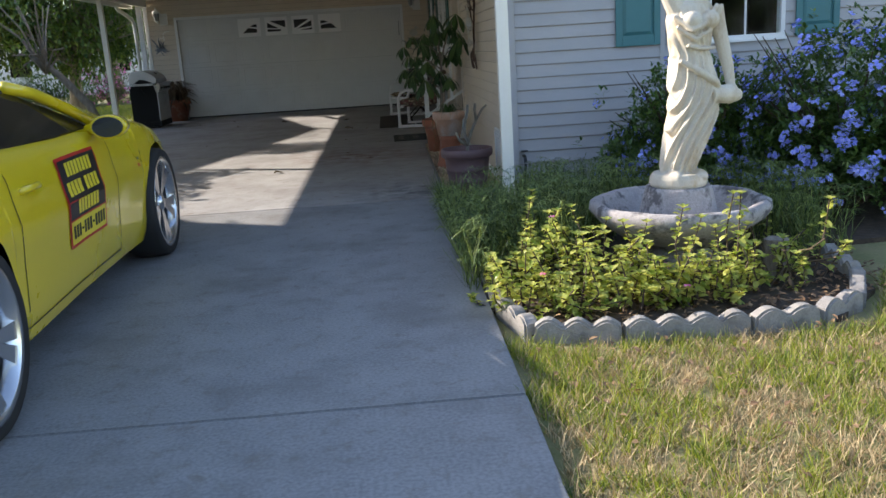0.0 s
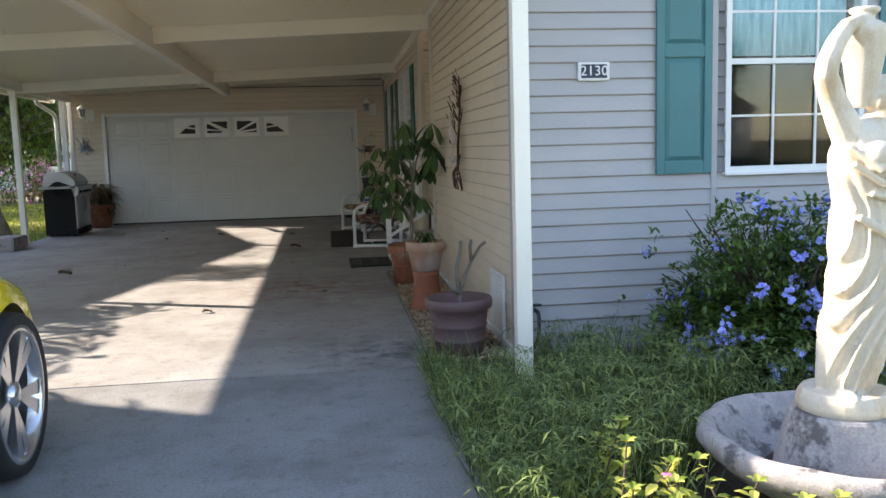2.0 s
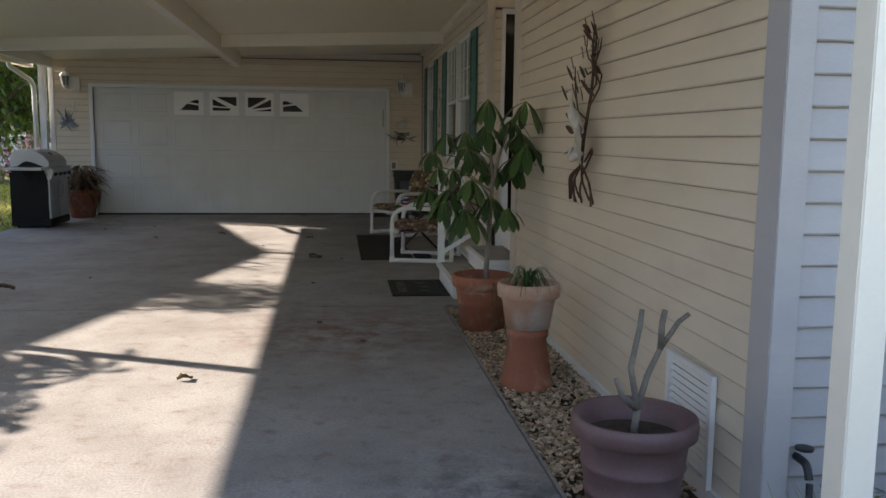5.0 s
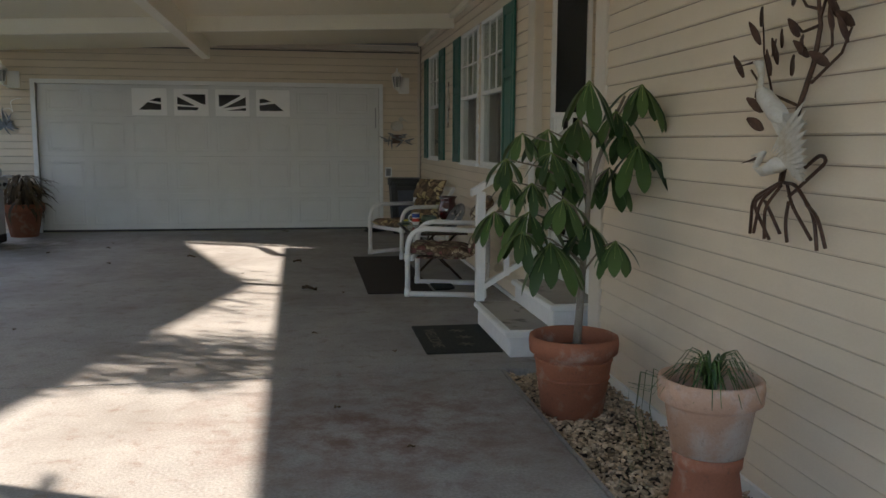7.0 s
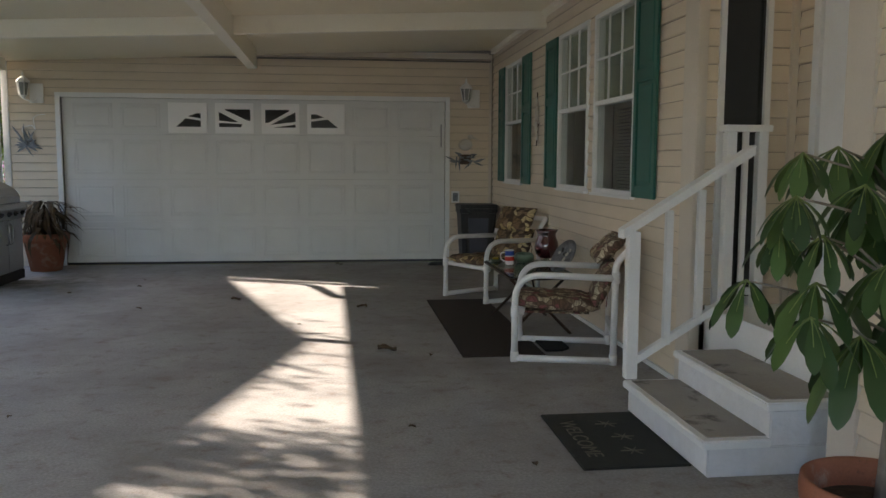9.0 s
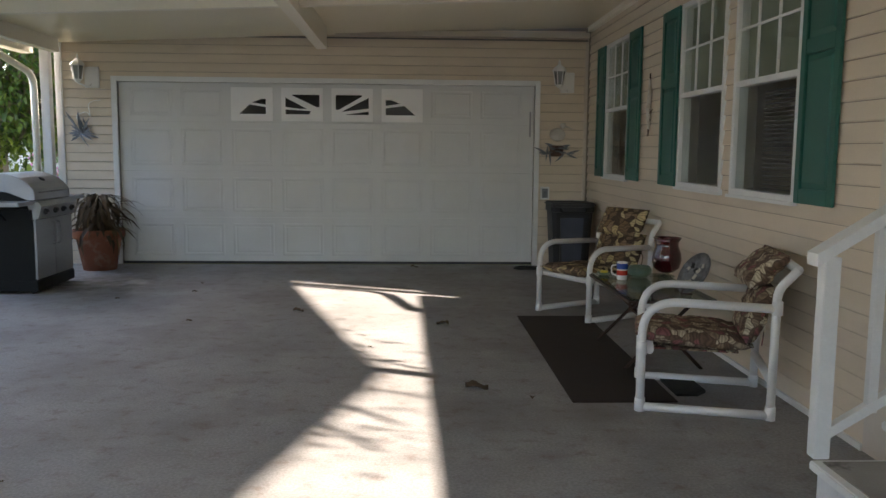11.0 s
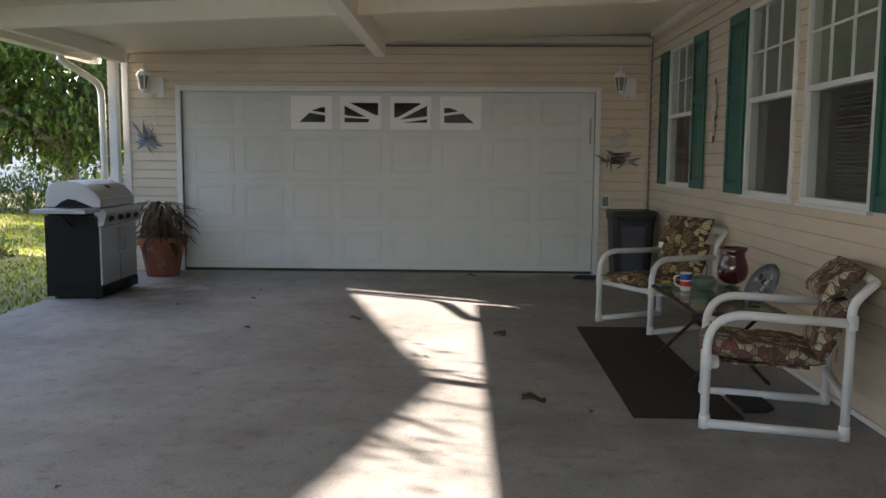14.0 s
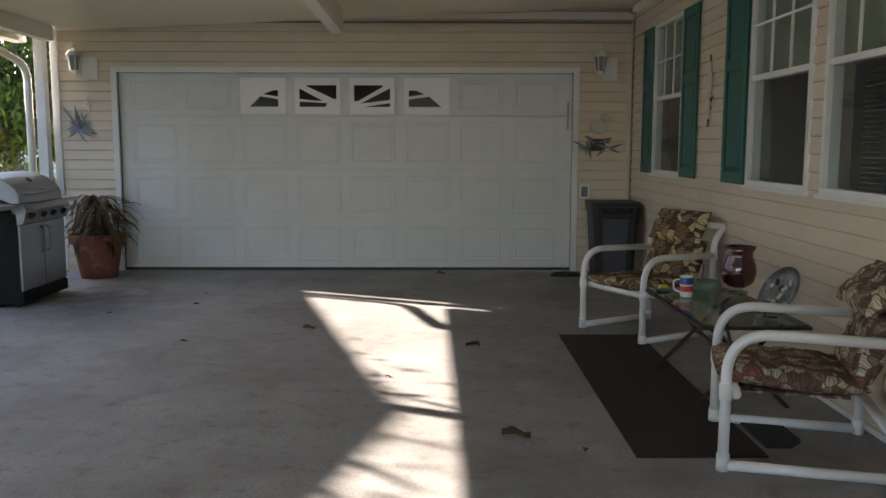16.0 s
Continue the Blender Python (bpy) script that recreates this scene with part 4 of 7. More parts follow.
# wheels
tyre_p = [(0.28, -0.115), (0.335, -0.125), (0.352, -0.10), (0.36, -0.05), (0.36, 0.05), (0.352, 0.10), (0.338, 0.125), (0.288, 0.118)]
for c in WHEELS:
    for sg in (1, -1):
        wh = part("wheel", lathe([(0.0, -0.02), (0.24, -0.02), (0.275, 0.06), (0.275, -0.1), (0.0, -0.1)], 32), BLACKP, car, "alloy wheel with twin spokes")
        wh.matrix_basis = pose(sg * 0.84, c, 0.36, 0, 90 * sg, 0)
        part("tyre", lathe(tyre_p, 40), TYRE, wh, smooth=True)
        part("rim", lathe([(0.262, 0.06), (0.275, 0.118), (0.298, 0.121), (0.3, 0.1), (0.275, 0.0)], 40), RIM, wh, smooth=True)
        for k in range(5):
            for o in (-0.18, 0.18):
                a0, a1 = 2 * math.pi * k / 5, 2 * math.pi * k / 5 + o
                bm = bmesh.new()
                n_ = Vector((-math.sin(a1), math.cos(a1), 0))
                p0, p1 = Vector((0.05 * math.cos(a0), 0.05 * math.sin(a0), 0.085)), Vector((0.277 * math.cos(a1), 0.277 * math.sin(a1), 0.108))
                v = [bm.verts.new(q) for q in (p0 - n_ * 0.014, p0 + n_ * 0.014, p1 + n_ * 0.036, p1 - n_ * 0.036)]
                v2 = [bm.verts.new(x.co + Vector((0, 0, -0.05))) for x in v]
                bm.faces.new(v)
                for i in range(4):
                    bm.faces.new((v[i], v2[i], v2[(i + 1) % 4], v[(i + 1) % 4]))
                bmesh.ops.recalc_face_normals(bm, faces=bm.faces[:])
                part("spoke", bm, RIM, wh)
        part("hub_cap", lathe([(0.055, 0.06), (0.055, 0.095), (0.03, 0.105), (0, 0.105)], 16), RIM, wh, smooth=True)


def decal(name, s0, s1, z0, z1, off, material, label=""):
    vs, fs, n, mrow = [], [], 8, 8
    for i in range(n + 1):
        for j in range(mrow + 1):
            s, z = s0 + (s1 - s0) * i / n, z0 + (z1 - z0) * j / mrow
            vs.append((side_x(s, z) + off, s, z))
    for i in range(n):
        for j in range(mrow):
            a = i * (mrow + 1) + j
            fs.append((a, a + mrow + 1, a + mrow + 2, a + 1))
    return raw(name, vs, fs, material, car, label)


INK = surf("sign_black", (0.012, 0.012, 0.014), (0.016, 0.016, 0.018), 4, 0.4, 0)
RED = surf("sign_red", (0.45, 0.02, 0.015), (0.48, 0.025, 0.02), 4, 0.4, 0)
SIGNY = surf("sign_yellow", (0.68, 0.55, 0.03), (0.7, 0.57, 0.04), 4, 0.4, 0)
decal("door_sign", 2.16, 2.74, 0.44, 0.86, 0.004, RED, "magnetic door sign with a red border and rows of bold lettering")
decal("sign_field", 2.18, 2.72, 0.57, 0.845, 0.006, INK)
decal("sign_strip", 2.18, 2.72, 0.455, 0.562, 0.006, SIGNY)
for z0, z1, words in ((0.765, 0.83, ((2.26, 2.64),)), (0.675, 0.74, ((2.22, 2.44), (2.48, 2.68))), (0.585, 0.65, ((2.30, 2.62),))):
    for a, b in words:
        n = max(4, int((b - a) / 0.045))
        for k in range(n):
            u = a + (b - a) * k / n
            decal("letter_bar", u, u + (b - a) / n * 0.78, z0, z1, 0.0075, SIGNY)
for k in range(12):
    if k not in (3, 7):
        decal("letter_bar", 2.205 + k * 0.042, 2.235 + k * 0.042, 0.48, 0.54, 0.0075, INK)
    else:
        decal("letter_bar", 2.205 + k * 0.042, 2.235 + k * 0.042, 0.503, 0.515, 0.0075, INK)
decal("badge", 3.42, 3.46, 0.70, 0.715, 0.004, INK)
decal("side_marker", 3.40, 3.44, 0.66, 0.68, 0.004, RED)
part("door_handle", tube([(side_x(1.78, 0.79) + 0.0, 1.68, 0.79), (side_x(1.78, 0.79) + 0.022, 1.72, 0.795), (side_x(1.78, 0.79) + 0.022, 1.84, 0.795), (side_x(1.78, 0.79), 1.88, 0.79)], 0.014, 8), YELLOW, car, smooth=True)
for s in (1.58, 2.98):
    decal("door_gap", s, s + 0.008, 0.25, Z_SH(s) - 0.03, 0.0015, INK)
decal("sill_line", 1.58, 2.98, 0.25, 0.258, 0.0015, INK)

# ---- flower bed ----
bed = part("flower_bed", prism([(0.9, 4.45), (1.02, 4.0), (2.4, 3.95), (2.75, 4.3), (2.9, 5.2), (9.0, 5.6), (9.0, 7.69), (0.9, 7.69)], "xy", -0.08, -0.02), MULCH)
tagged(bed, "dark mulch bed in front of the house", "bed", kind="structure")


def edging_block(a, b, label):
    a, b = Vector(a), Vector(b)
    ln = (b - a).length
    e = thing("edging_block", (a.x, a.y, -0.05), label, "edging block", group="scalloped bed edging", rz=math.degrees(math.atan2(b.y - a.y, b.x - a.x)))
    n = max(2, round(ln / 0.143))
    out = [(0.003, 0.0)]
    for k in range(n):
        for j in range(7):
            t = (k + (j + 0.3) / 6.6) / n
            f = math.sin(math.pi * min(1, (j + 0.3) / 6.6))
            out.append((0.003 + (ln - 0.006) * t, 0.074 + 0.036 * f))
    out.append((ln - 0.003, 0.0))
    bm = prism(out, "xz", -0.035, 0.035)
    bmesh.ops.bevel(bm, geom=[x for x in bm.edges if abs(x.verts[0].co.y - x.verts[1].co.y) < 1e-6 and max(x.verts[0].co.z, x.verts[1].co.z) > 0.01], offset=0.01, segments=2, affect="EDGES")
    for v in bm.verts:
        v.co += Vector((noise.noise(v.co * 20), noise.noise(v.co * 20 + Vector((9, 0, 0))), noise.noise(v.co * 20 + Vector((0, 9, 0))))) * 0.004
    part("scalloped_face", bm, EDGE, e)


pts = [(0.93, 4.42), (1.02, 4.02), (1.40, 3.93), (1.96, 3.91), (2.28, 3.94), (2.55, 4.10), (2.74, 4.45), (2.84, 4.95)]
for a, b in zip(pts, pts[1:]):
    edging_block((*a, 0), (*b, 0), "weathered grey scalloped concrete edging block round the flower bed")
for k in range(5):
    e = thing("edging_brick", (0.925, 4.46 + k * 0.62, -0.05), "low straight grey edging brick beside the driveway", "edging brick", group="straight bed edging")
    part("brick", B((-0.035, 0.004, 0, 0.035, 0.61, 0.07), bevel=0.008), EDGE, e)

fo = thing("fountain", (2.03, 5.05, -0.05), "weathered stone fountain bowl with lobed rim on a pedestal", "fountain")
rng = random.Random(4)
lob = lambda a, z: 1 + ((0.045 * abs(math.sin(4 * a)) + 0.014 * noise.noise(Vector((5 * math.cos(a), 5 * math.sin(a), 9 * z)))) if z > 0.28 else 0)
part("bowl", lathe([(0.16, 0.13), (0.24, 0.155), (0.36, 0.225), (0.445, 0.30), (0.475, 0.345), (0.47, 0.385), (0.445, 0.397), (0.415, 0.385), (0.385, 0.335), (0.33, 0.265), (0.25, 0.225), (0.15, 0.215), (0, 0.215)], 64, lob), STONE, fo, smooth=True)
part("stem", lathe([(0.0, 0.0), (0.24, 0.0), (0.25, 0.05), (0.2, 0.08), (0.15, 0.11), (0.16, 0.15)], 32), STONE, fo, smooth=True)
part("plinth", lathe([(0.232, 0.216), (0.222, 0.29), (0.18, 0.46), (0.172, 0.47), (0, 0.47)], 36), STONE, fo, "mottled grey stone plinth")

# Dark disc lying just over the bowl's floor.
part("bowl_disc", lathe([(0, 0.232), (0.2, 0.234), (0.262, 0.236)], 32), SOIL, fo, "dark disc on the floor of the bowl")

# statue: one plain shape
bm = bmesh.new()
lathe([(0, 0), (0.15, 0), (0.158, 0.02), (0.155, 0.05), (0.14, 0.075), (0, 0.078)], 28, bm=bm)
SK = 0.965
SEC = [(0.0, -0.002, 0.09, 0.08), (0.06, 0.005, 0.098, 0.09), (0.13, 0.026, 0.108, 0.10), (0.267, 0.064, 0.13, 0.115), (0.405, 0.094, 0.142, 0.122), (0.50, 0.093, 0.14, 0.118), (0.61, 0.073, 0.121, 0.10), (0.692, 0.063, 0.111, 0.092), (0.788, 0.061, 0.123, 0.105), (0.857, 0.063, 0.131, 0.105), (0.926, 0.069, 0.12, 0.085), (0.962, 0.08, 0.085, 0.065), (0.985, 0.115, 0.05, 0.05), (1.02, 0.14, 0.045, 0.045)]
rings = []
for z, cx, rx, ry in [(np.interp(i, range(14), [s[0] for s in SEC]), np.interp(i, range(14), [s[1] for s in SEC]), np.interp(i, range(14), [s[2] for s in SEC]), np.interp(i, range(14), [s[3] for s in SEC])) for i in np.linspace(0, 13, 120)]:
    ring = []
    for k in range(120):
        a = 2 * math.pi * k / 120
        amp = 0.14 * min(1, max(0.15, 1.25 - 1.1 * z)) if z < 0.93 else 0
        q = (1.5 * math.cos(a) - 2.6 * z + 0.25 * math.sin(9 * z)) if z < 0.66 else (1.6 * math.cos(a) + 3.4 * z)
        wv = 1 - 2 * abs(math.sin(2 * math.pi * q))
        f = 1 + amp * (wv + 0.45 * math.sin(4 * math.pi * q * 1.7 + 3 * math.sin(3 * a)))
        ring.append(bm.verts.new((SK * (cx + rx * f * math.cos(a)), SK * ry * f * math.sin(a), 0.06 + SK * z)))
    rings.append(ring)
for p, q in zip(rings, rings[1:]):
    for k in range(120):
        bm.faces.new((p[k], p[(k + 1) % 120], q[(k + 1) % 120], q[k]))
bm.faces.new(rings[0][::-1])
bm.faces.new(rings[-1])


def limb(pts, rad, seg=12):
    tube([(SK * x, SK * y, 0.06 + SK * z) for x, y, z in pts], [r * SK for r in rad], seg, bm)


def ball(x, y, z, rx, ry, rz):
    bmesh.ops.create_uvsphere(bm, u_segments=18, v_segments=12, radius=1, matrix=Matrix.Translation((SK * x, SK * y, 0.06 + SK * z)) @ Matrix.Diagonal((SK * rx, SK * ry, SK * rz, 1)))


ball(0.16, -0.03, 1.045, 0.052, 0.066, 0.078)
ball(0.152, 0.02, 1.068, 0.066, 0.07, 0.064)
ball(0.212, -0.02, 1.05, 0.026, 0.032, 0.028)
ball(0.174, -0.092, 1.035, 0.012, 0.014, 0.018)
ball(0.098, 0.0, 1.035, 0.03, 0.045, 0.045)
limb([(0.0, 0, 0.90), (-0.045, 0.0, 0.975), (-0.085, 0.0, 1.05), (-0.122, -0.01, 1.125), (-0.118, -0.015, 1.17), (-0.085, -0.012, 1.235), (-0.035, -0.005, 1.29), (0.02, 0.0, 1.312), (0.06, 0.0, 1.315)], [0.062, 0.054, 0.045, 0.04, 0.038, 0.034, 0.029, 0.024, 0.018])
limb([(0.205, 0, 0.92), (0.23, -0.01, 0.82), (0.26, -0.02, 0.69), (0.28, -0.04, 0.58), (0.285, -0.06, 0.49)], [0.055, 0.043, 0.038, 0.032, 0.026])
ball(0.285, -0.07, 0.46, 0.035, 0.035, 0.04)
limb([(0.34, -0.06, 0.43), (0.27, -0.07, 0.44), (0.2, -0.08, 0.445), (0.165, -0.085, 0.445)], [0.03, 0.055, 0.05, 0.035])
limb([(0.178, -0.083, 0.445), (0.15, -0.086, 0.445)], [0.035, 0.05])
lathe([(0.0, 0.0), (0.036, 0.0), (0.048, 0.05), (0.072, 0.21), (0.076, 0.25), (0.07, 0.27), (0.05, 0.285), (0.032, 0.292), (0.031, 0.305), (0.048, 0.318), (0.049, 0.332), (0, 0.334)], 28, bm=bm, at=(0.065, 0.03, 1.04))
ball(-0.06, -0.07, 0.0, 0.04, 0.075, 0.035)
ball(0.09, -0.07, 0.0, 0.04, 0.085, 0.035)
limb([(-0.06, -0.06, 0.88), (0.02, -0.125, 0.80), (0.1, -0.125, 0.83), (0.19, -0.07, 0.93)], [0.012, 0.016, 0.014, 0.012], 8)
limb([(-0.05, -0.07, 0.82), (0.04, -0.12, 0.75), (0.12, -0.115, 0.79), (0.2, -0.06, 0.88)], [0.01, 0.014, 0.012, 0.01], 8)
limb([(-0.03, -0.08, 0.64), (0.06, -0.125, 0.58), (0.16, -0.12, 0.52), (0.22, -0.07, 0.46)], [0.014, 0.02, 0.02, 0.014], 8)
limb([(0.0, -0.1, 0.72), (0.08, -0.105, 0.70), (0.17, -0.09, 0.70)], [0.012, 0.012, 0.01], 8)
ball(0.03, -0.095, 0.85, 0.052, 0.045, 0.05)
ball(0.135, -0.095, 0.85, 0.052, 0.045, 0.05)
bmesh.ops.recalc_face_normals(bm, faces=bm.faces[:])
st = part("statue", bm, STATUE)
st.matrix_basis = pose(2.03, 5.05, 0.418, 0, 0, 8)
rm = st.modifiers.new("fuse", "REMESH")
rm.mode, rm.voxel_size, rm.use_smooth_shade = "VOXEL", 0.0052, True
tagged(st, "cream cast-stone statue of a draped figure with an urn", "statue")


# ---- bed plants ----
def periwinkle(at, seed, h, n, spread):
    r = random.Random(seed)
    e = thing("periwinkle_plant", (*at, -0.03), "bushy periwinkle with yellow-green leaves and a few pink flowers", "flower plant", group="periwinkles in the bed")
    bm, sp, fl = bmesh.new(), [], []
    for k in range(int(n * 0.68)):
        a, rad = r.uniform(0, 6.28), 1.25 * spread * math.sqrt(r.random())
        hh = h * r.choice((0.35, 0.5, 0.6, 0.75, 0.9, 1.0, 1.35)) * r.uniform(0.85, 1.1) * (1 - 0.35 * rad / spread)
        b0 = Vector((0.4 * rad * math.cos(a), 0.4 * rad * math.sin(a), 0))
        t0 = Vector((rad * math.cos(a), rad * math.sin(a), hh))
        mid = b0.lerp(t0, 0.5) + Vector((r.uniform(-0.07, 0.07), r.uniform(-0.07, 0.07), r.uniform(-0.04, 0.07)))
        pts_ = [b0, mid, t0]
        tube(pts_, [0.006, 0.0045, 0.003], 4, bm, caps=False)
        m = int(7 + hh * 20)
        for j in range(m):
            t = 0.22 + 0.78 * j / m
            p = b0.lerp(mid, t * 2) if t < 0.5 else mid.lerp(t0, t * 2 - 1)
            for q in range(2):
                b = r.uniform(0, 6.28)
                sp.append((p, (math.cos(b), math.sin(b), r.uniform(-0.5, 1.0)), (0.3 * math.cos(3 * b), 0.3 * math.sin(5 * b), 1), r.uniform(0.022, 0.058), r.uniform(0.016, 0.034)))
        for q in range(5):
            b = q * 1.257
            sp.append((t0, (math.cos(b), math.sin(b), 0.7), (0, 0, 1), 0.038, 0.022))
        if r.random() < 0.045:
            for q in range(5):
                b = q * 1.257
                fl.append((t0 + Vector((0, 0, 0.02)), (math.cos(b), math.sin(b), 0.15), (0, 0, 1), 0.02, 0.018))
    part("branchwork", bm, STEM, e)
    leaves("foliage", sp, LEAF_PER, e, w1=0.5, w2=0.45)
    if fl:
        leaves("blossom", fl, PINKF, e, "pink five-petalled flowers")


rng = random.Random(11)
for k, (x, y, h, n, s) in enumerate([(1.02, 4.35, 0.36, 24, 0.2), (1.08, 4.75, 0.42, 26, 0.22), (1.28, 4.3, 0.34, 30, 0.22), (1.35, 4.62, 0.42, 26, 0.22), (1.55, 4.3, 0.36, 30, 0.22), (1.62, 4.55, 0.40, 24, 0.2), (1.85, 4.3, 0.38, 28, 0.22), (2.05, 4.35, 0.42, 26, 0.2), (2.25, 4.4, 0.30, 12, 0.16), (2.52, 4.55, 0.36, 9, 0.18), (1.12, 5.05, 0.40, 12, 0.2), (2.62, 4.9, 0.32, 8, 0.15), (1.75, 4.4, 0.30, 20, 0.2)]):
    periwinkle((x, y), 50 + k, h, n, s)


def weeds(name, n, region, label, hmin, hmax, seed):
    r = random.Random(seed)
    verts, faces = [], []

    def strip(p, q, w, side_):
        i = len(verts)
        verts.extend([p - side_ * w, p + side_ * w, q + side_ * w * 0.5, q - side_ * w * 0.5])
        faces.append((i, i + 1, i + 2, i + 3))
    for k in range(n):
        x, y = region(r)
        h = r.uniform(hmin, hmax) * min(1, max(0.62, 1 - 0.4 * (y - 6.2))) * (0.55 if x < 1.4 and y > 6.2 else 1.0)
        a = r.uniform(0, 6.28)
        lean = Vector((math.cos(a), math.sin(a), 0)) * r.uniform(0.05, 0.25) * h * 1.6
        p0, p1, p2 = Vector((x, y, -0.03)), Vector((x, y, h * 0.55)) + lean * 0.35, Vector((x, y, h)) + lean
        sd = Vector((-math.sin(a + 0.8), math.cos(a + 0.8), 0))
        strip(p0, p1, 0.0022, sd)
        strip(p1, p2, 0.0016, sd)
        m = r.randint(6, 9) if r.random() < 0.8 else 0
        for j in range(m):
            b = 6.283 * j / m + r.uniform(-0.2, 0.2)
            d = Vector((math.cos(b), math.sin(b), r.uniform(-0.25, 0.3)))
            ln = r.uniform(0.045, 0.095)
            t = Vector((-math.sin(b), math.cos(b), 0))
            i = len(verts)
            verts.extend([p2, p2 + d * ln * 0.5 + t * 0.0047, p2 + d * ln - Vector((0, 0, 0.25 * ln)), p2 + d * ln * 0.5 - t * 0.0047])
            faces.append((i, i + 1, i + 2, i + 3))
        for j in range(3):
            b = r.uniform(0, 6.28)
            s0 = p0.lerp(p1, r.random())
            d = Vector((math.cos(b) * 0.6, math.sin(b) * 0.6, 0.9)).normalized()
            strip(s0, s0 + d * r.uniform(0.1, 0.26), 0.0026, Vector((-math.sin(b), math.cos(b), 0)))
    ob = raw(name, verts, faces, LEAF_WEED)
    return tagged(ob, label, "weeds", kind="stuff")


def weed_place(r):
    while True:
        x, y = r.uniform(0.96, 3.0), r.uniform(4.9, 7.55)
        if (x - 2.03) ** 2 + (y - 5.05) ** 2 < 0.36 or (x > 2.3 and y > 5.9) or (abs(x - 1.355) < 0.07 and abs(y - 7.05) < 0.07):
            continue
        if (x < 1.42 and y > 7.35) or (y > 6.6 and r.random() < 0.55) or (x < 1.45 and y > 6.7 and r.random() < 0.6):
            continue
        return x, y


weeds("sedge_weeds", 1500, weed_place, "tall thin green sedge weeds with star-shaped tops", 0.1, 0.46, 5)
weeds("sedge_weeds", 330, lambda r: (0.80 + abs(r.gauss(0, 0.12)), r.uniform(4.7, 7.5)), "sparse sedge weeds leaning over the driveway edge", 0.15, 0.36, 6)


def shrub(at, r3, seed, n, nf):
    r = random.Random(seed)
    e = thing("plumbago_shrub", (*at, -0.03), "dense dark green shrub covered in pale blue flower clusters", "shrub")
    bm, sp, fl = bmesh.new(), [], []
    for k in range(70):
        a = r.uniform(0, 6.28)
        q = Vector((r3[0] * math.cos(a) * r.uniform(0.3, 0.95), r3[1] * math.sin(a) * r.uniform(0.3, 0.95), r3[2] * r.uniform(0.5, 0.98)))
        tube([(0.15 * q.x, 0.15 * q.y, 0), q * 0.55 + Vector((0, 0, 0.1)), q], [0.009, 0.006, 0.003], 5, bm, caps=False)
    cl = []
    for k in range(n):
        d = spin(r)
        if d.z < -0.1:
            d.z = -d.z * 0.5
        lump = 1 + 0.22 * noise.noise(d * 3.1 + Vector((seed, 0, 0))) + 0.12 * noise.noise(d * 8)
        f = r.random() ** 0.33 * lump
        c = Vector((d.x * r3[0] * f, d.y * r3[1] * f, 0.1 + (r3[2] - 0.1) * max(0.0, d.z * f * 0.9 + 0.08)))
        if f > 0.95 and r.random() < 0.08:
            c += Vector((d.x, d.y, 0.8)) * r.uniform(0.05, 0.2)
        for j in range(7):
            w = spin(r)
            w.z = abs(w.z) * 0.6
            sp.append((c + spin(r) * 0.035, w + d * 0.5, (0, 0, 1), r.uniform(0.038, 0.068), r.uniform(0.017, 0.028)))
        if f > 0.8:
            cl.append((c, d))
    for c, d in r.sample(cl, min(nf, len(cl))):
        for j in range(r.randint(4, 11)):
            o = c + d * 0.04 + spin(r) * 0.032
            b0 = r.uniform(0, 6.28)
            u = (d + spin(r) * 0.5).normalized()
            s = u.orthogonal().normalized()
            t = u.cross(s)
            for q in range(5):
                b = b0 + q * 1.257
                fl.append((o, s * math.cos(b) + t * math.sin(b) + u * 0.2, u, 0.017, 0.017))
    part("branchwork", bm, STEM, e)
    leaves("foliage", sp, LEAF_PLU, e)
    leaves("blossom", fl, BLUEF, e, "pale blue flower clusters")


shrub((2.75, 6.72), (0.72, 0.62, 1.06), 3, 3000, 190)
shrub((3.7, 6.3), (0.95, 0.9, 1.28), 8, 4200, 480)
shrub((5.1, 6.4), (0.95, 0.85, 1.22), 12, 2500, 230)
stump = thing("tree_stump", (2.40, 4.62, -0.03), "short cut grey stump with dry vines in the bed", "stump")
part("trunk", lathe([(0.075, 0), (0.06, 0.1), (0.062, 0.21), (0.05, 0.215), (0, 0.2)], 14, lambda a, z: 1 + 0.08 * math.sin(5 * a)), BARK, stump)
r = random.Random(9)
bm = bmesh.new()
for k in range(14):
    a = r.uniform(0, 6.28)
    tube([(0.05 * math.cos(a), 0.05 * math.sin(a), 0.0), (0.14 * math.cos(a), 0.14 * math.sin(a), r.uniform(0.1, 0.3)), (0.3 * math.cos(a), 0.3 * math.sin(a), r.uniform(0.0, 0.3))], 0.004, 4, bm, caps=False)
part("dry_vine", bm, LEAF_DRY, stump, "reddish dry vine stems")


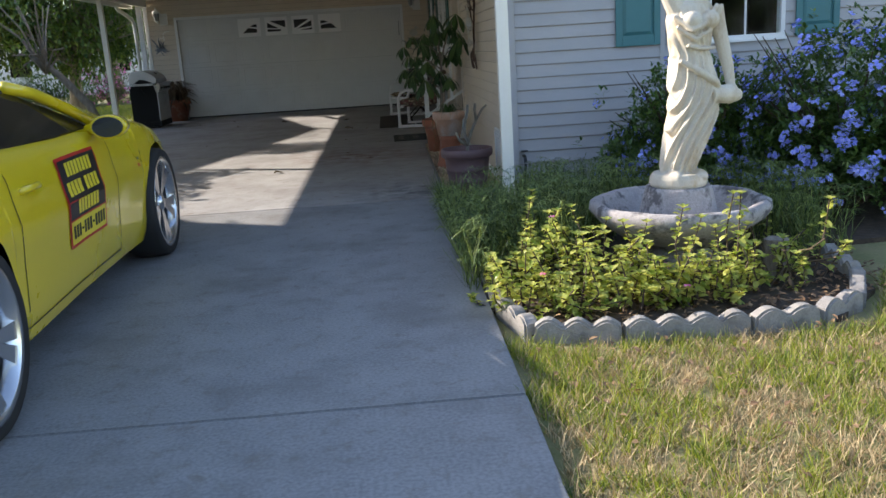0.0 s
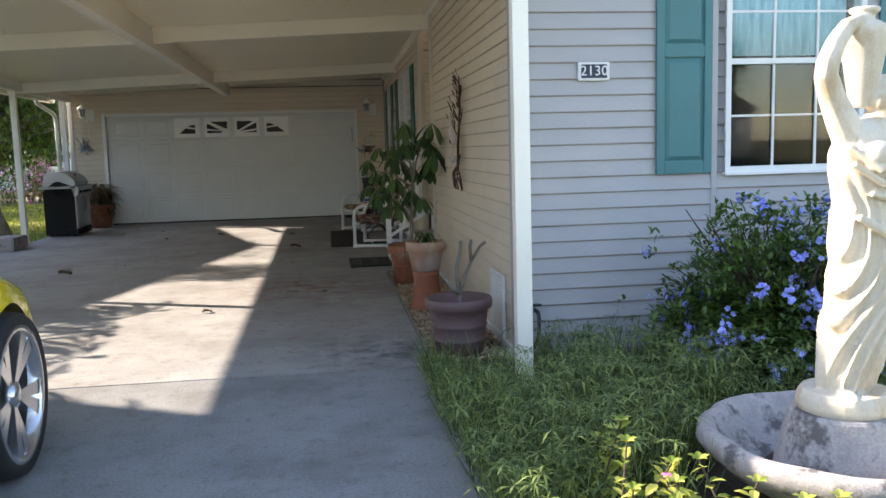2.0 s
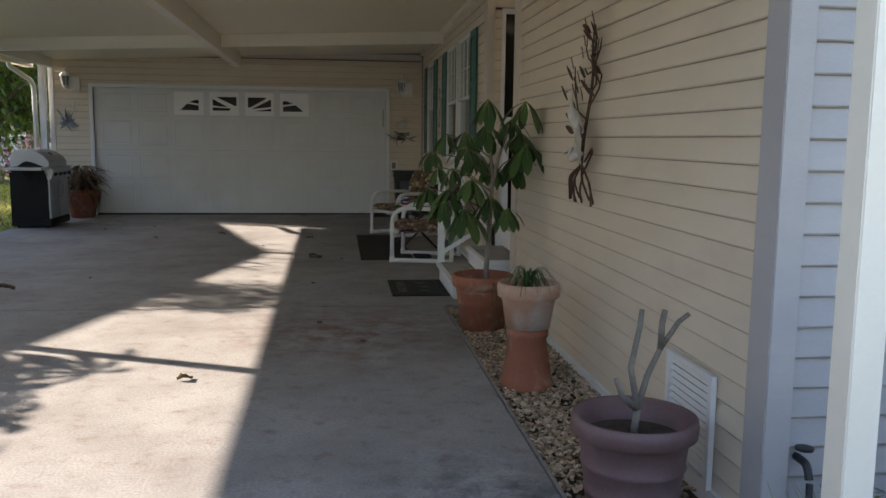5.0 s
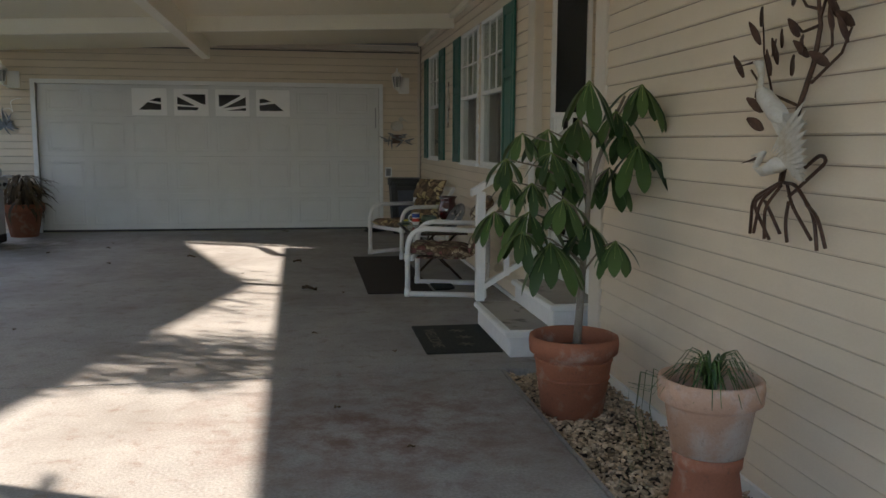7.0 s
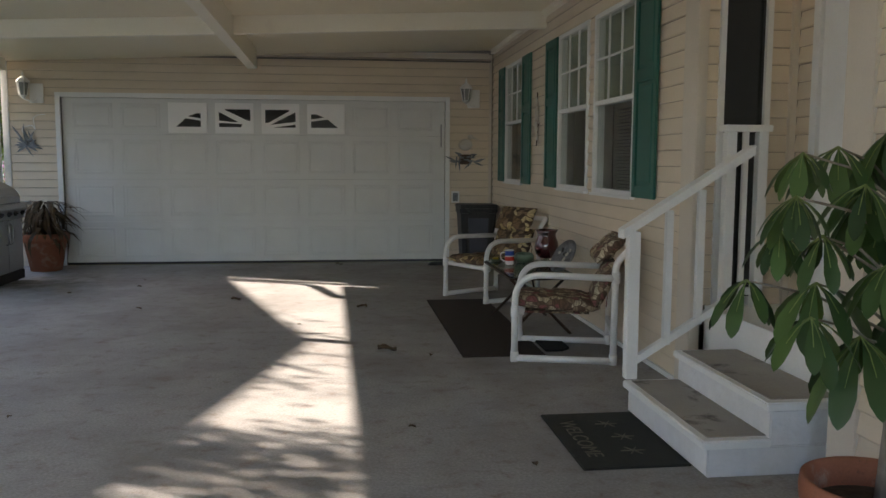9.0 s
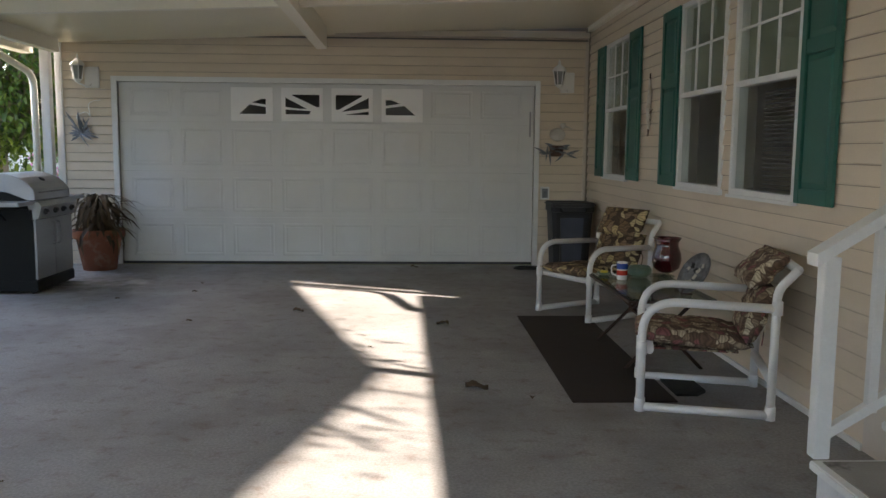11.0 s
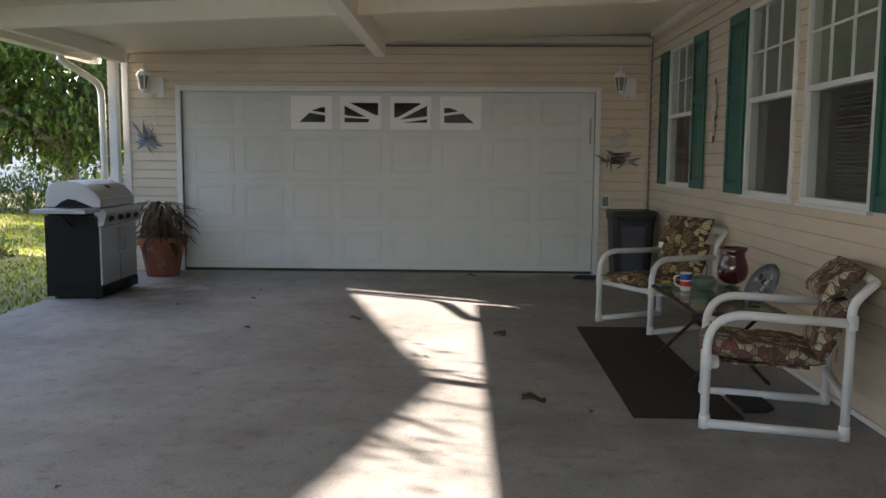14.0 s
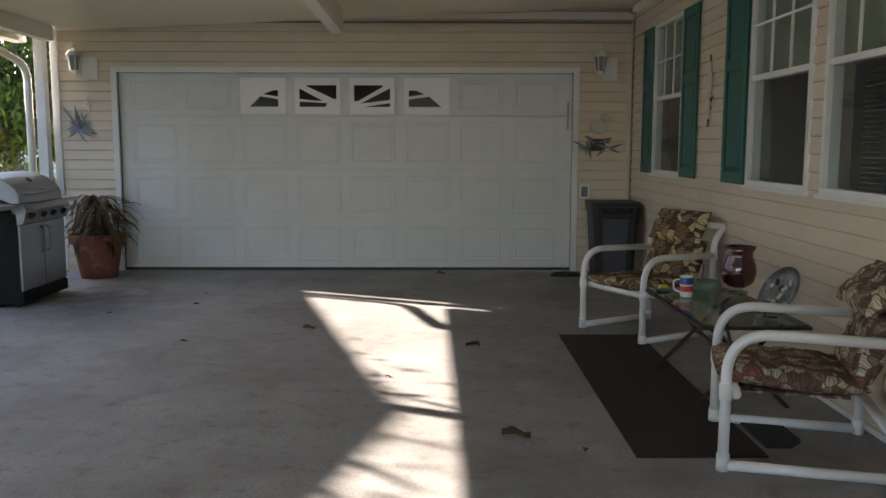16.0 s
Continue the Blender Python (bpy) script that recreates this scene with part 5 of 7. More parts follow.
r = random.Random(61)
lit = []
for k in range(1500):
    x, y = r.uniform(0.98, 2.95), r.uniform(3.98, 5.0)
    if y < 4.08 + 0.35 * max(0, x - 2.3) or (x - 2.03) ** 2 + (y - 5.05) ** 2 < 0.07:
        continue
    lit.append(((x, y, -0.025 + r.uniform(0, 0.03)), (r.uniform(-1, 1), r.uniform(-1, 1), r.uniform(-0.2, 0.5)), (r.uniform(-0.5, 0.5), r.uniform(-0.5, 0.5), 1), r.uniform(0.02, 0.05), r.uniform(0.01, 0.024)))
for k in range(420):
    x, y = r.uniform(1.0, 4.4), 3.9 - abs(r.gauss(0, 0.55))
    lit.append(((x, y, -0.03 + r.uniform(0, 0.03)), (r.uniform(-1, 1), r.uniform(-1, 1), r.uniform(-0.2, 0.5)), (r.uniform(-0.5, 0.5), r.uniform(-0.5, 0.5), 1), r.uniform(0.02, 0.05), r.uniform(0.01, 0.026)))
leaf_litter = leaves("leaf_litter", lit, LITTER, None)
tagged(leaf_litter, "dry brown leaf litter on the bed and lawn", "dead leaves", kind="stuff")


# ---- lawn ----
def lawn(name, x0, x1, y0, y1, n, hmin, hmax, seed, keep, label, wide, material):
    rg = np.random.default_rng(seed)
    P = np.column_stack([rg.uniform(x0, x1, n), rg.uniform(y0, y1, n)])
    P = P[[keep(x, y) for x, y in P]]
    n = len(P)
    a, h = rg.uniform(0, 6.283, n), rg.uniform(hmin, hmax, n)
    lean = rg.uniform(0.1, 1.2, n) * h
    b = rg.uniform(0, 6.283, n)
    base = np.column_stack([P, np.full(n, -0.05)])
    sd = np.column_stack([np.cos(b), np.sin(b), np.zeros(n)]) * wide
    tip = base + np.column_stack([np.cos(a) * lean, np.sin(a) * lean, h])
    V = np.stack([base - sd, base + sd, tip], 1).reshape(-1, 3)
    me = bpy.data.meshes.new(name)
    me.from_pydata(V.tolist(), [], np.arange(3 * n).reshape(-1, 3).tolist())
    me.materials.append(material)
    return tagged(new(name, me), label, "grass", kind="stuff")


def on_lawn(x, y):
    return x > 0.895 + 0.03 * math.sin(9 * y) and (y < 3.86 or (x > 2.5 and y < 3.86 + 1.6 * (x - 2.5)) or x < 0.98 + (4.0 - y)) and not (x > 0.9 and y > 4.0 and x < 2.6) and y < 5.4 + 0.02 * x


def green_spot(x, y):
    return 0.7 * noise.noise(Vector((x * 2.3, y * 2.3, 0.3))) + 0.8 * noise.noise(Vector((x * 7, y * 7, 2.0))) + 0.5 * noise.noise(Vector((x * 17, y * 17, 5.0))) > -0.05


lawn("lawn_grass", 0.88, 4.6, 1.6, 4.6, 80000, 0.02, 0.085, 1, lambda x, y: on_lawn(x, y) and green_spot(x, y), "short green lawn grass in patches", 0.0026, BLADE_G)
lawn("lawn_straw", 0.88, 4.6, 1.6, 4.6, 60000, 0.012, 0.06, 4, lambda x, y: on_lawn(x, y) and not green_spot(x + 0.05, y), "dry straw-coloured lawn grass in patches", 0.0026, BLADE_S)
lawn("lawn_grass", 0.88, 4.6, 1.6, 4.6, 26000, 0.015, 0.075, 5, lambda x, y: on_lawn(x, y), "short dry mixed lawn grass", 0.0028, BLADE_S)
lawn("lawn_grass", 2.5, 8.0, 1.0, 5.6, 16000, 0.015, 0.05, 2, lambda x, y: on_lawn(x, y) and x > 4.4, "short patchy lawn grass", 0.005, BLADE_G)
lawn("lawn_grass", -14.0, -4.7, 14.0, 30.0, 40000, 0.03, 0.07, 3, lambda x, y: True, "green lawn beside the carport", 0.012, BLADE_G)

# ---- gravel bed ----
gb = part("gravel_base", B((0.9, 7.9, -0.1, 1.47, 11.78, -0.045)), MULCH)
tagged(gb, "soil under the gravel strip", "soil", kind="structure")
r = random.Random(21)
bm = bmesh.new()
ico = bmesh.new()
bmesh.ops.create_icosphere(ico, subdivisions=1, radius=1)
iv, jf = [v.co.copy() for v in ico.verts], [[v.index for v in f.verts] for f in ico.faces]
ico.free()
gv, gf = [], []
for k in range(6600):
    x, y = r.uniform(0.905, 1.45), r.uniform(7.75, 11.75)
    if y < 8.3 and r.random() < 0.5:
        continue
    s = Vector((r.uniform(0.009, 0.021), r.uniform(0.007, 0.014), r.uniform(0.004, 0.009)))
    m = pose(x, y, -0.04 + r.uniform(0, 0.028), r.uniform(-30, 30), r.uniform(-30, 30), r.uniform(0, 360)) @ Matrix.Diagonal((*s, 1))
    i = len(gv)
    gv += [m @ (v * r.uniform(0.65, 1.25)) for v in iv]
    gf += [[i + q for q in f] for f in jf]
tagged(raw("gravel", gv, gf, GRAVEL), "tan and grey river gravel strip along the wall", "gravel", kind="stuff")
for k, y in enumerate((7.9,)):
    part("gravel_edge", B((0.884, 7.6, -0.08, 0.90, 11.78, 0.004)), EDGE).parent = drive


# ---- pots ----
def pot(at, r0, r1, h, material, label, rim=0.05, bands=()):
    e = thing("plant_pot", at, label, "plant pot")
    t = 0.02
    pr = [(0, 0), (r0, 0), (r0 + (r1 - r0) * 0.75 - 0.012, h - rim - 0.012)]
    for b in bands:
        rr = r0 + (r1 - r0) * 0.8 * b / h
        pr[-1:-1] = [(rr, b - 0.008), (rr + 0.006, b), (rr, b + 0.008)]
    pr += [(r1 - 0.012, h - rim), (r1, h - rim + 0.008), (r1 + 0.004, h - rim * 0.4), (r1, h - 0.004), (r1 - 0.008, h), (r1 - t, h - 0.006), (r1 - t - 0.02, h - 0.09)]
    part("shell", lathe(pr, 40, lambda a, z: 1 + 0.004 * math.sin(3 * a + 9 * z)), material, e, smooth=True)
    part("soil", lathe([(0, h - 0.085), (r1 * 0.5, h - 0.08), (r1 - t - 0.016, h - 0.088)], 24), SOIL, e)
    return e


p1 = pot((1.08, 11.05, -0.03), 0.155, 0.222, 0.41, TERRA, "large terracotta pot on gravel holding an umbrella tree", 0.09, (0.29, 0.2))
tree = thing("umbrella_tree", (1.08, 11.05, 0.29), "potted umbrella tree with drooping glossy leaf whorls", "house plant")
r = random.Random(31)
bm = bmesh.new()
STEMS = [[(0.015, 0, 0), (0.03, 0, 0.25), (0.045, 0.01, 0.49), (0.06, 0, 0.79), (0.03, 0.0, 1.02), (-0.01, 0.0, 1.27)],
         [(0.06, 0.0, 0.76), (0.1, 0.02, 0.93), (0.17, 0.04, 1.12), (0.25, 0.05, 1.28)]]
tube(STEMS[0], [0.023, 0.019, 0.016, 0.013, 0.01, 0.007], 10, bm)
tube(STEMS[1], [0.013, 0.011, 0.009, 0.007], 8, bm)
# each whorl: offset from the stem, height over the soil, leaflet length
WHORLS = [(-0.02, 1.33, 0.20), (0.256, 1.32, 0.20), (0.28, 1.11, 0.17), (0.295, 1.03, 0.25), (0.01, 1.16, 0.21), (-0.274, 1.09, 0.13), (-0.127, 1.11, 0.17), (-0.17, 1.0, 0.16),
          (-0.24, 0.85, 0.14), (-0.40, 0.97, 0.13), (-0.25, 0.71, 0.21), (-0.39, 0.70, 0.15), (-0.17, 0.57, 0.24), (0.026, 0.66, 0.22), (0.136, 0.58, 0.16), (0.06, 0.89, 0.16), (-0.33, 0.86, 0.13), (0.19, 1.2, 0.17), (-0.08, 0.98, 0.18), (-0.12, 0.78, 0.18), (0.22, 0.92, 0.2), (-0.3, 0.62, 0.16)]
sp, pet = [], bmesh.new()
for k, (x, z, ln) in enumerate(WHORLS):
    y = r.uniform(-0.2, 0.16)
    c = Vector((x, y, z))
    root = Vector((0.2, 0.04, 1.15)) if x > 0.15 and z > 0.95 else Vector((0.05, 0, max(0.42, z - 0.17)))
    tube([root, root.lerp(c, 0.55) + Vector((0, 0, 0.035)), c], [0.006, 0.0045, 0.0035], 5, bm, caps=False)
    n = r.randint(7, 9)
    a0 = r.uniform(0, 6.28)
    for j in range(n):
        a = a0 + 6.283 * j / n + r.uniform(-0.2, 0.2)
        d = Vector((math.cos(a), math.sin(a), r.uniform(-0.95, -0.1))).normalized()
        q = ln * r.uniform(0.95, 1.3)
        sp.append((c + d * 0.012, d, q, q * r.uniform(0.27, 0.33)))
        p1_ = (d - Vector((0, 0, 0.25))).normalized()
        p2_ = (d - Vector((0, 0, 0.75))).normalized()
        tube([c + Vector((0, 0, 0.003)), c + p1_ * q * 0.3, c + p1_ * q * 0.3 + p2_ * q * 0.3], [0.003, 0.002, 0.0012], 4, pet, caps=False)
part("trunk", bm, BARK, tree, smooth=True)
broad_leaves("foliage", sp, LEAF_SCH, tree, "glossy drooping leaflets in whorls", 1.05)
part("leaf_ribs", pet, LEAF_RIB, tree, "pale green leaf ribs")["kind"] = "stuff"

e = thing("plant_stand", (1.09, 9.62, -0.03), "upturned terracotta pot used as a stand", "pot stand")
part("shell", lathe([(0.15, 0), (0.153, 0.03), (0.138, 0.055), (0.105, 0.28), (0.115, 0.292), (0.117, 0.326), (0.1, 0.34), (0, 0.34)], 36), TERRA, e, smooth=True)
p2 = pot((1.09, 9.62, 0.31), 0.122, 0.172, 0.255, TERRAP, "pale weathered terracotta pot with a strappy plant", 0.085)
sp = []
e = thing("spider_plant", (1.09, 9.62, 0.475), "small potted plant with arching strap leaves", "house plant")
bm = bmesh.new()
for k in range(80):
    a = r.uniform(0, 6.28)
    ln = r.uniform(0.09, 0.21)
    up = r.uniform(0.08, 0.15)
    d = Vector((math.cos(a), math.sin(a), 0))
    pts_ = [Vector((0, 0, 0)), d * ln * 0.12 + Vector((0, 0, up * 0.7)), d * ln * 0.3 + Vector((0, 0, up * 1.1)), d * ln * 0.55 + Vector((0, 0, up * 1.15)), d * ln * 0.82 + Vector((0, 0, up * 0.75)), d * ln + Vector((0, 0, up * 0.3))]
    if k % 13 == 0:
        pts_ += [d * 0.27 + Vector((0, 0, 0.05)), d * 0.285 + Vector((0, 0, -0.1)), d * 0.27 + Vector((0.02, 0, -0.25)), d * 0.3 + Vector((0, 0.02, -0.36))]
    t = Vector((-d.y, d.x, 0))
    n = len(pts_)
    vv = [(bm.verts.new(p + t * 0.006 * (1 - i / n)), bm.verts.new(p - t * 0.006 * (1 - i / n))) for i, p in enumerate(pts_)]
    for (a1, a2), (b1, b2) in zip(vv, vv[1:]):
        bm.faces.new((a1, a2, b2, b1))
part("leaves", bm, LEAF_SPI, e)
part("stem", tube([(0, 0, 0), (0, 0, 0.09)], [0.016, 0.011], 8), TWIG, e)

p3 = pot((1.12, 7.98, -0.03), 0.16, 0.228, 0.385, PLUM, "large plum-brown plastic pot with a bare plant", 0.075, (0.1, 0.2))
e = thing("bare_frangipani", (1.12, 7.98, 0.27), "leafless branching grey frangipani stems", "house plant")
bm = bmesh.new()
tube([(0, 0, 0), (0.01, 0, 0.1)], [0.016, 0.014], 8, bm)
for q in ([(0.01, 0, 0.1), (0.05, 0.02, 0.22), (0.1, 0.03, 0.32), (0.16, 0.02, 0.42), (0.2, 0.02, 0.45)], [(0.1, 0.03, 0.32), (0.09, 0.0, 0.42), (0.095, -0.01, 0.47)], [(0.01, 0, 0.1), (-0.01, 0.03, 0.25), (0.03, 0.06, 0.40), (0.035, 0.06, 0.46)], [(0.01, 0, 0.1), (-0.06, -0.03, 0.16), (-0.09, -0.05, 0.23)]):
    tube(q, [0.013 - 0.001 * i for i in range(len(q))], 8, bm)
part("branchwork", bm, TWIG, e, smooth=True)

p4 = pot((-4.16, 19.55, 0.0), 0.18, 0.28, 0.46, TERRA, "terracotta pot with a withered plant beside the garage door", 0.1)
e = thing("withered_plant", (-4.16, 19.55, 0.37), "withered brown strappy plant in a pot", "house plant")
sp = []
for k in range(210):
    a = r.uniform(0, 6.28)
    rd = r.uniform(0, 0.2)
    z = r.uniform(0.05, 0.5)
    d = Vector((math.cos(a), math.sin(a), r.uniform(-1.6, 0.5)))
    sp.append(((rd * math.cos(a), rd * math.sin(a), z), d, (0, 0, 1), r.uniform(0.18, 0.36), r.uniform(0.03, 0.065)))
leaves("leaves", sp, LEAF_DRY, e, droop=0.5)
bm = bmesh.new()
for k in range(6):
    a = r.uniform(0, 6.28)
    tube([(0.05 * math.cos(a), 0.05 * math.sin(a), 0), (0.1 * math.cos(a), 0.1 * math.sin(a), 0.48)], 0.02, 7, bm)
part("dry_foliage", bm, BARK, e)

# ---- entry steps ----
STEPF = surf("step_white_block", (0.66, 0.66, 0.66), (0.72, 0.72, 0.72), 14, 0.7, 0.9, 40)
TREAD = surf("step_tread", (0.30, 0.28, 0.25), (0.38, 0.36, 0.32), 4, 0.8, 0.25, 110, stain=(0.12, 0.11, 0.1), stain_scale=5, stain_at=(0.56, 0.66))
es = thing("entry_steps", (0.98, 12.06, 0), "white block entry steps with worn grey treads", "steps")
part("riser_block", B((0.02, 0.0, 0, 0.60, 1.0, 0.13), bevel=0.006), STEPF, es)
part("nosing", B((-0.01, -0.02, 0.13, 0.3, 1.01, 0.168), bevel=0.006), WHITE, es)
part("tread", B((0.03, 0.03, 0.168, 0.298, 0.98, 0.172)), TREAD, es)
part("riser_block", B((0.30, 0.0, 0.132, 0.62, 1.0, 0.29), bevel=0.006), STEPF, es)
part("nosing", B((0.272, -0.02, 0.292, 0.63, 1.01, 0.328), bevel=0.006), WHITE, es)
part("tread", B((0.312, 0.03, 0.328, 0.628, 0.98, 0.332)), TREAD, es)
part("riser_block", B((0.632, -0.1, 0.0, 0.66, 1.4, 0.5), bevel=0.004), WHITE, es)
hrl = thing("handrail", (1.02, 13.1, 0.17), "white square handrail beside the entry steps", "handrail")
part("post", B((-0.032, -0.032, 0, 0.032, 0.032, 0.81), bevel=0.003), WHITE, hrl)
for x in (0.2, 0.38):
    part("baluster", B((x - 0.02, -0.018, 0.06 + 0.62 * x, x + 0.02, 0.018, 0.80 + 0.62 * x), bevel=0.002), WHITE, hrl)
part("top_rail", prism([(-0.07, 0.775), (0.66, 1.228), (0.66, 1.278), (-0.07, 0.825)], "xz", -0.045, 0.045), WHITE, hrl)
part("bottom_rail", prism([(0.03, 0.08), (0.60, 0.433), (0.60, 0.478), (0.03, 0.125)], "xz", -0.02, 0.02), WHITE, hrl)
lr = thing("landing_rail", (1.655, 13.38, 0.5), "white level guard rail on the entry landing", "handrail")
part("post", B((0.0, -0.03, 0, 0.06, 0.03, 1.03), bevel=0.003), WHITE, lr)
part("post", B((0.195, -0.03, 0, 0.25, 0.03, 1.03), bevel=0.003), WHITE, lr)
part("baluster", B((0.11, -0.015, 0.1, 0.14, 0.015, 1.03), bevel=0.002), WHITE, lr)
part("top_rail", B((-0.02, -0.045, 1.032, 0.27, 0.045, 1.07), bevel=0.004), WHITE, lr)
part("bottom_rail", B((0.061, -0.018, 0.08, 0.194, 0.018, 0.12), bevel=0.002), WHITE, lr)

# ---- mats ----
mt = part("runner_mat", B((0.28, 14.38, 0.0, 0.87, 16.8, 0.009), bevel=0.003), RUBBER)
tagged(mt, "long dark brown rubber runner mat on the concrete", "mat")
mt = part("small_mat", prism([(0.9, 14.5), (1.02, 14.5), (1.09, 14.57), (1.09, 14.78), (1.02, 14.86), (0.9, 14.86)], "xy", 0.0, 0.016), MATB)
tagged(mt, "small dark green mat under a patio chair", "mat")
wm = thing("welcome_mat", (0.745, 12.6, 0), "black welcome mat with a palm tree print before the steps", "doormat")
part("pad", B((-0.25, -0.40, 0, 0.25, 0.40, 0.012), bevel=0.004), MATB, wm)
text_mesh("WELCOME", 0.11, pose(-0.15, 0.0, 0.0135, 0, 0, -90), MATPRINT, wm, thick=0.0008)
for k, (px, py) in enumerate(((0.05, -0.2), (0.07, 0.0), (0.05, 0.2))):
    bm = tube([(px - 0.06, py, 0.0135), (px, py, 0.0135)], 0.004, 4)
    for j in range(6):
        a = 2 * math.pi * j / 6
        tube([(px, py, 0.0135), (px + 0.055 * math.cos(a), py + 0.055 * math.sin(a), 0.0135)], [0.005, 0.002], 4, bm)
    part("palm_print", bm, MATPRINT, wm)


# ---- patio chairs ----
def patio_chair(at, rz, cushion, label, slump):
    """White pipe chair; local -x is its front, y across it."""
    e = thing("patio_chair", at, label, "chair", group="pipe patio chairs", rz=rz)
    R, hw = 0.0235, 0.325
    for sg in (-1, 1):
        y = sg * hw
        part("base_rail", tube([(0.0, y, R), (0.66, y, R)], R, 10), PVC, e, smooth=True)
        part("arm_frame", tube(arc([(0, y, R), (0, y, 0.60), (0.68, y, 0.585)], 0.19, 10), R, 10), PVC, e, smooth=True)
        part("rear_post", tube(arc([(0.66, y, R), (0.665, y, 0.685), (0.76, y, 0.79)], 0.05), R, 10), PVC, e, smooth=True)
        for p in ((0, y, 0.03), (0.66, y, 0.03), (0.0, y, 0.34), (0.668, y, 0.585)):
            part("pipe_fitting", tube([(p[0], p[1], p[2] - 0.03), (p[0], p[1], p[2] + 0.04)], R + 0.005, 10), PVC, e, smooth=True)
    part("back_bar", tube([(0.76, -hw, 0.79), (0.76, hw, 0.79)], R, 10), PVC, e, smooth=True)
    part("seat_bar", tube([(0.04, -hw, 0.335), (0.04, hw, 0.335)], R, 10), PVC, e, smooth=True)
    part("rear_bar", tube([(0.66, -hw, 0.2), (0.66, hw, 0.2)], R, 10), PVC, e, smooth=True)
    part("sling", B((0.05, -0.25, 0.325, 0.5, 0.25, 0.333)), cushion, e)

    def pad(name, lx, ly, lz, m, seed, lump=0.014):
        bm = bmesh.new()
        nx, ny = 14, 12
        grid = {}
        for top in (1, -1):
            for i in range(nx + 1):
                for j in range(ny + 1):
                    u, v = 2 * i / nx - 1, 2 * j / ny - 1
                    edge = max(0.0, (1 - u ** 6) * (1 - v ** 6)) ** 0.5
                    tuft = 0.0 if top < 0 else -0.012 * (abs(math.sin(2.4 * math.pi * (u * 0.5 + 0.5))) < 0.25)
                    z = top * lz / 2 * edge + (tuft + lump * noise.noise(Vector((u * 2.3 + seed, v * 2.3, top)))) * edge
                    grid[top, i, j] = bm.verts.new((u * lx / 2 * (1 - 0.02 * abs(v)), v * ly / 2 * (1 - 0.02 * abs(u)), z))
            for i in range(nx):
                for j in range(ny):
                    q = (grid[top, i, j], grid[top, i + 1, j], grid[top, i + 1, j + 1], grid[top, i, j + 1])
                    bm.faces.new(q if top > 0 else q[::-1])
        bmesh.ops.remove_doubles(bm, verts=bm.verts[:], dist=0.0015)
        ob = part(name, bm, cushion, e, smooth=True)
        ob.matrix_basis = m
        return ob
    pad("seat_cushion", 0.62, 0.57, 0.095, pose(0.27, 0, 0.385, 0, 3, 0), 1)
    pad("back_cushion", 0.34, 0.56, 0.10, pose(0.60, 0, 0.53, 0, -68, 0), 5)
    pad("head_cushion", 0.26, 0.54, 0.09, pose(0.64 - 0.02 * slump, 0, 0.78 - 0.02 * slump, 0, -62 + 20 * slump, 4 * slump), 9, 0.02)
    for sg in (-1, 1):
        part("tie_cord", tube([(0.6, sg * 0.25, 0.6), (0.62, sg * 0.28, 0.5), (0.61, sg * 0.27, 0.38)], 0.004, 4), cushion, e)
    return e


patio_chair((0.70, 14.56, 0), -15, CUSHION, "white pipe patio chair with a brown tropical print cushion", 0.9)
patio_chair((0.66, 16.8, 0), 29, CUSHIONG, "white pipe patio chair with a golden leaf print cushion", 0.0)

tb = thing("patio_table", (1.0, 15.5, 0), "glass-topped patio table with brown iron legs", "table")
part("top", B((-0.27, -0.56, 0.472, 0.27, 0.56, 0.482), bevel=0.003), CLEARG, tb, "greenish glass table top")
part("rim", B((-0.28, -0.57, 0.455, -0.255, 0.57, 0.471), (0.255, -0.57, 0.455, 0.28, 0.57, 0.471), (-0.255, -0.57, 0.455, 0.255, -0.545, 0.471), (-0.255, 0.545, 0.455, 0.255, 0.57, 0.471)), IRON, tb)
for sy in (-1, 1):
    for sx in (-1, 1):
        part("leg", tube([(sx * 0.25, sy * 0.4, 0.0), (-sx * 0.2, sy * 0.4, 0.455)], 0.012, 8), IRON, tb)
part("stretcher", tube([(0, -0.4, 0.235), (0, 0.4, 0.235)], 0.01, 8), IRON, tb)
for sy in (-1, 1):
    part("brace", tube(arc([(0, sy * 0.4, 0.24), (0.0, sy * 0.2, 0.30), (0.0, sy * 0.08, 0.455)], 0.1), 0.009, 6), IRON, tb)

TT = 0.482
vs = thing("hurricane_vase", (1.24, 15.88, TT), "dark red glass hurricane vase on the table", "vase")
part("bowl", lathe([(0, 0.03), (0.05, 0.033), (0.08, 0.06), (0.092, 0.11), (0.087, 0.155), (0.07, 0.2), (0.07, 0.225), (0.088, 0.255), (0.084, 0.255), (0.065, 0.224), (0.065, 0.2), (0.08, 0.15), (0.085, 0.11), (0.07, 0.07), (0, 0.045)], 32), REDG, vs, smooth=True)
vs.scale = (1.15, 1.15, 1.12)
part("foot", lathe([(0, 0), (0.055, 0), (0.05, 0.008), (0.022, 0.015), (0.02, 0.025), (0.04, 0.031), (0, 0.033)], 24), CLEARG, vs, "clear glass foot", smooth=True)
mg = thing("mug", (0.88, 15.74, TT), "white mug with a blue and red print", "mug")
part("cup", lathe([(0, 0), (0.036, 0), (0.04, 0.01), (0.043, 0.115), (0.04, 0.115), (0.037, 0.02), (0, 0.015)], 24), MUGW, mg, smooth=True)
mg.scale = (0.92, 0.92, 1.08)
part("print_band", lathe([(0.0415, 0.03), (0.0428, 0.062)], 24), MUGR, mg)
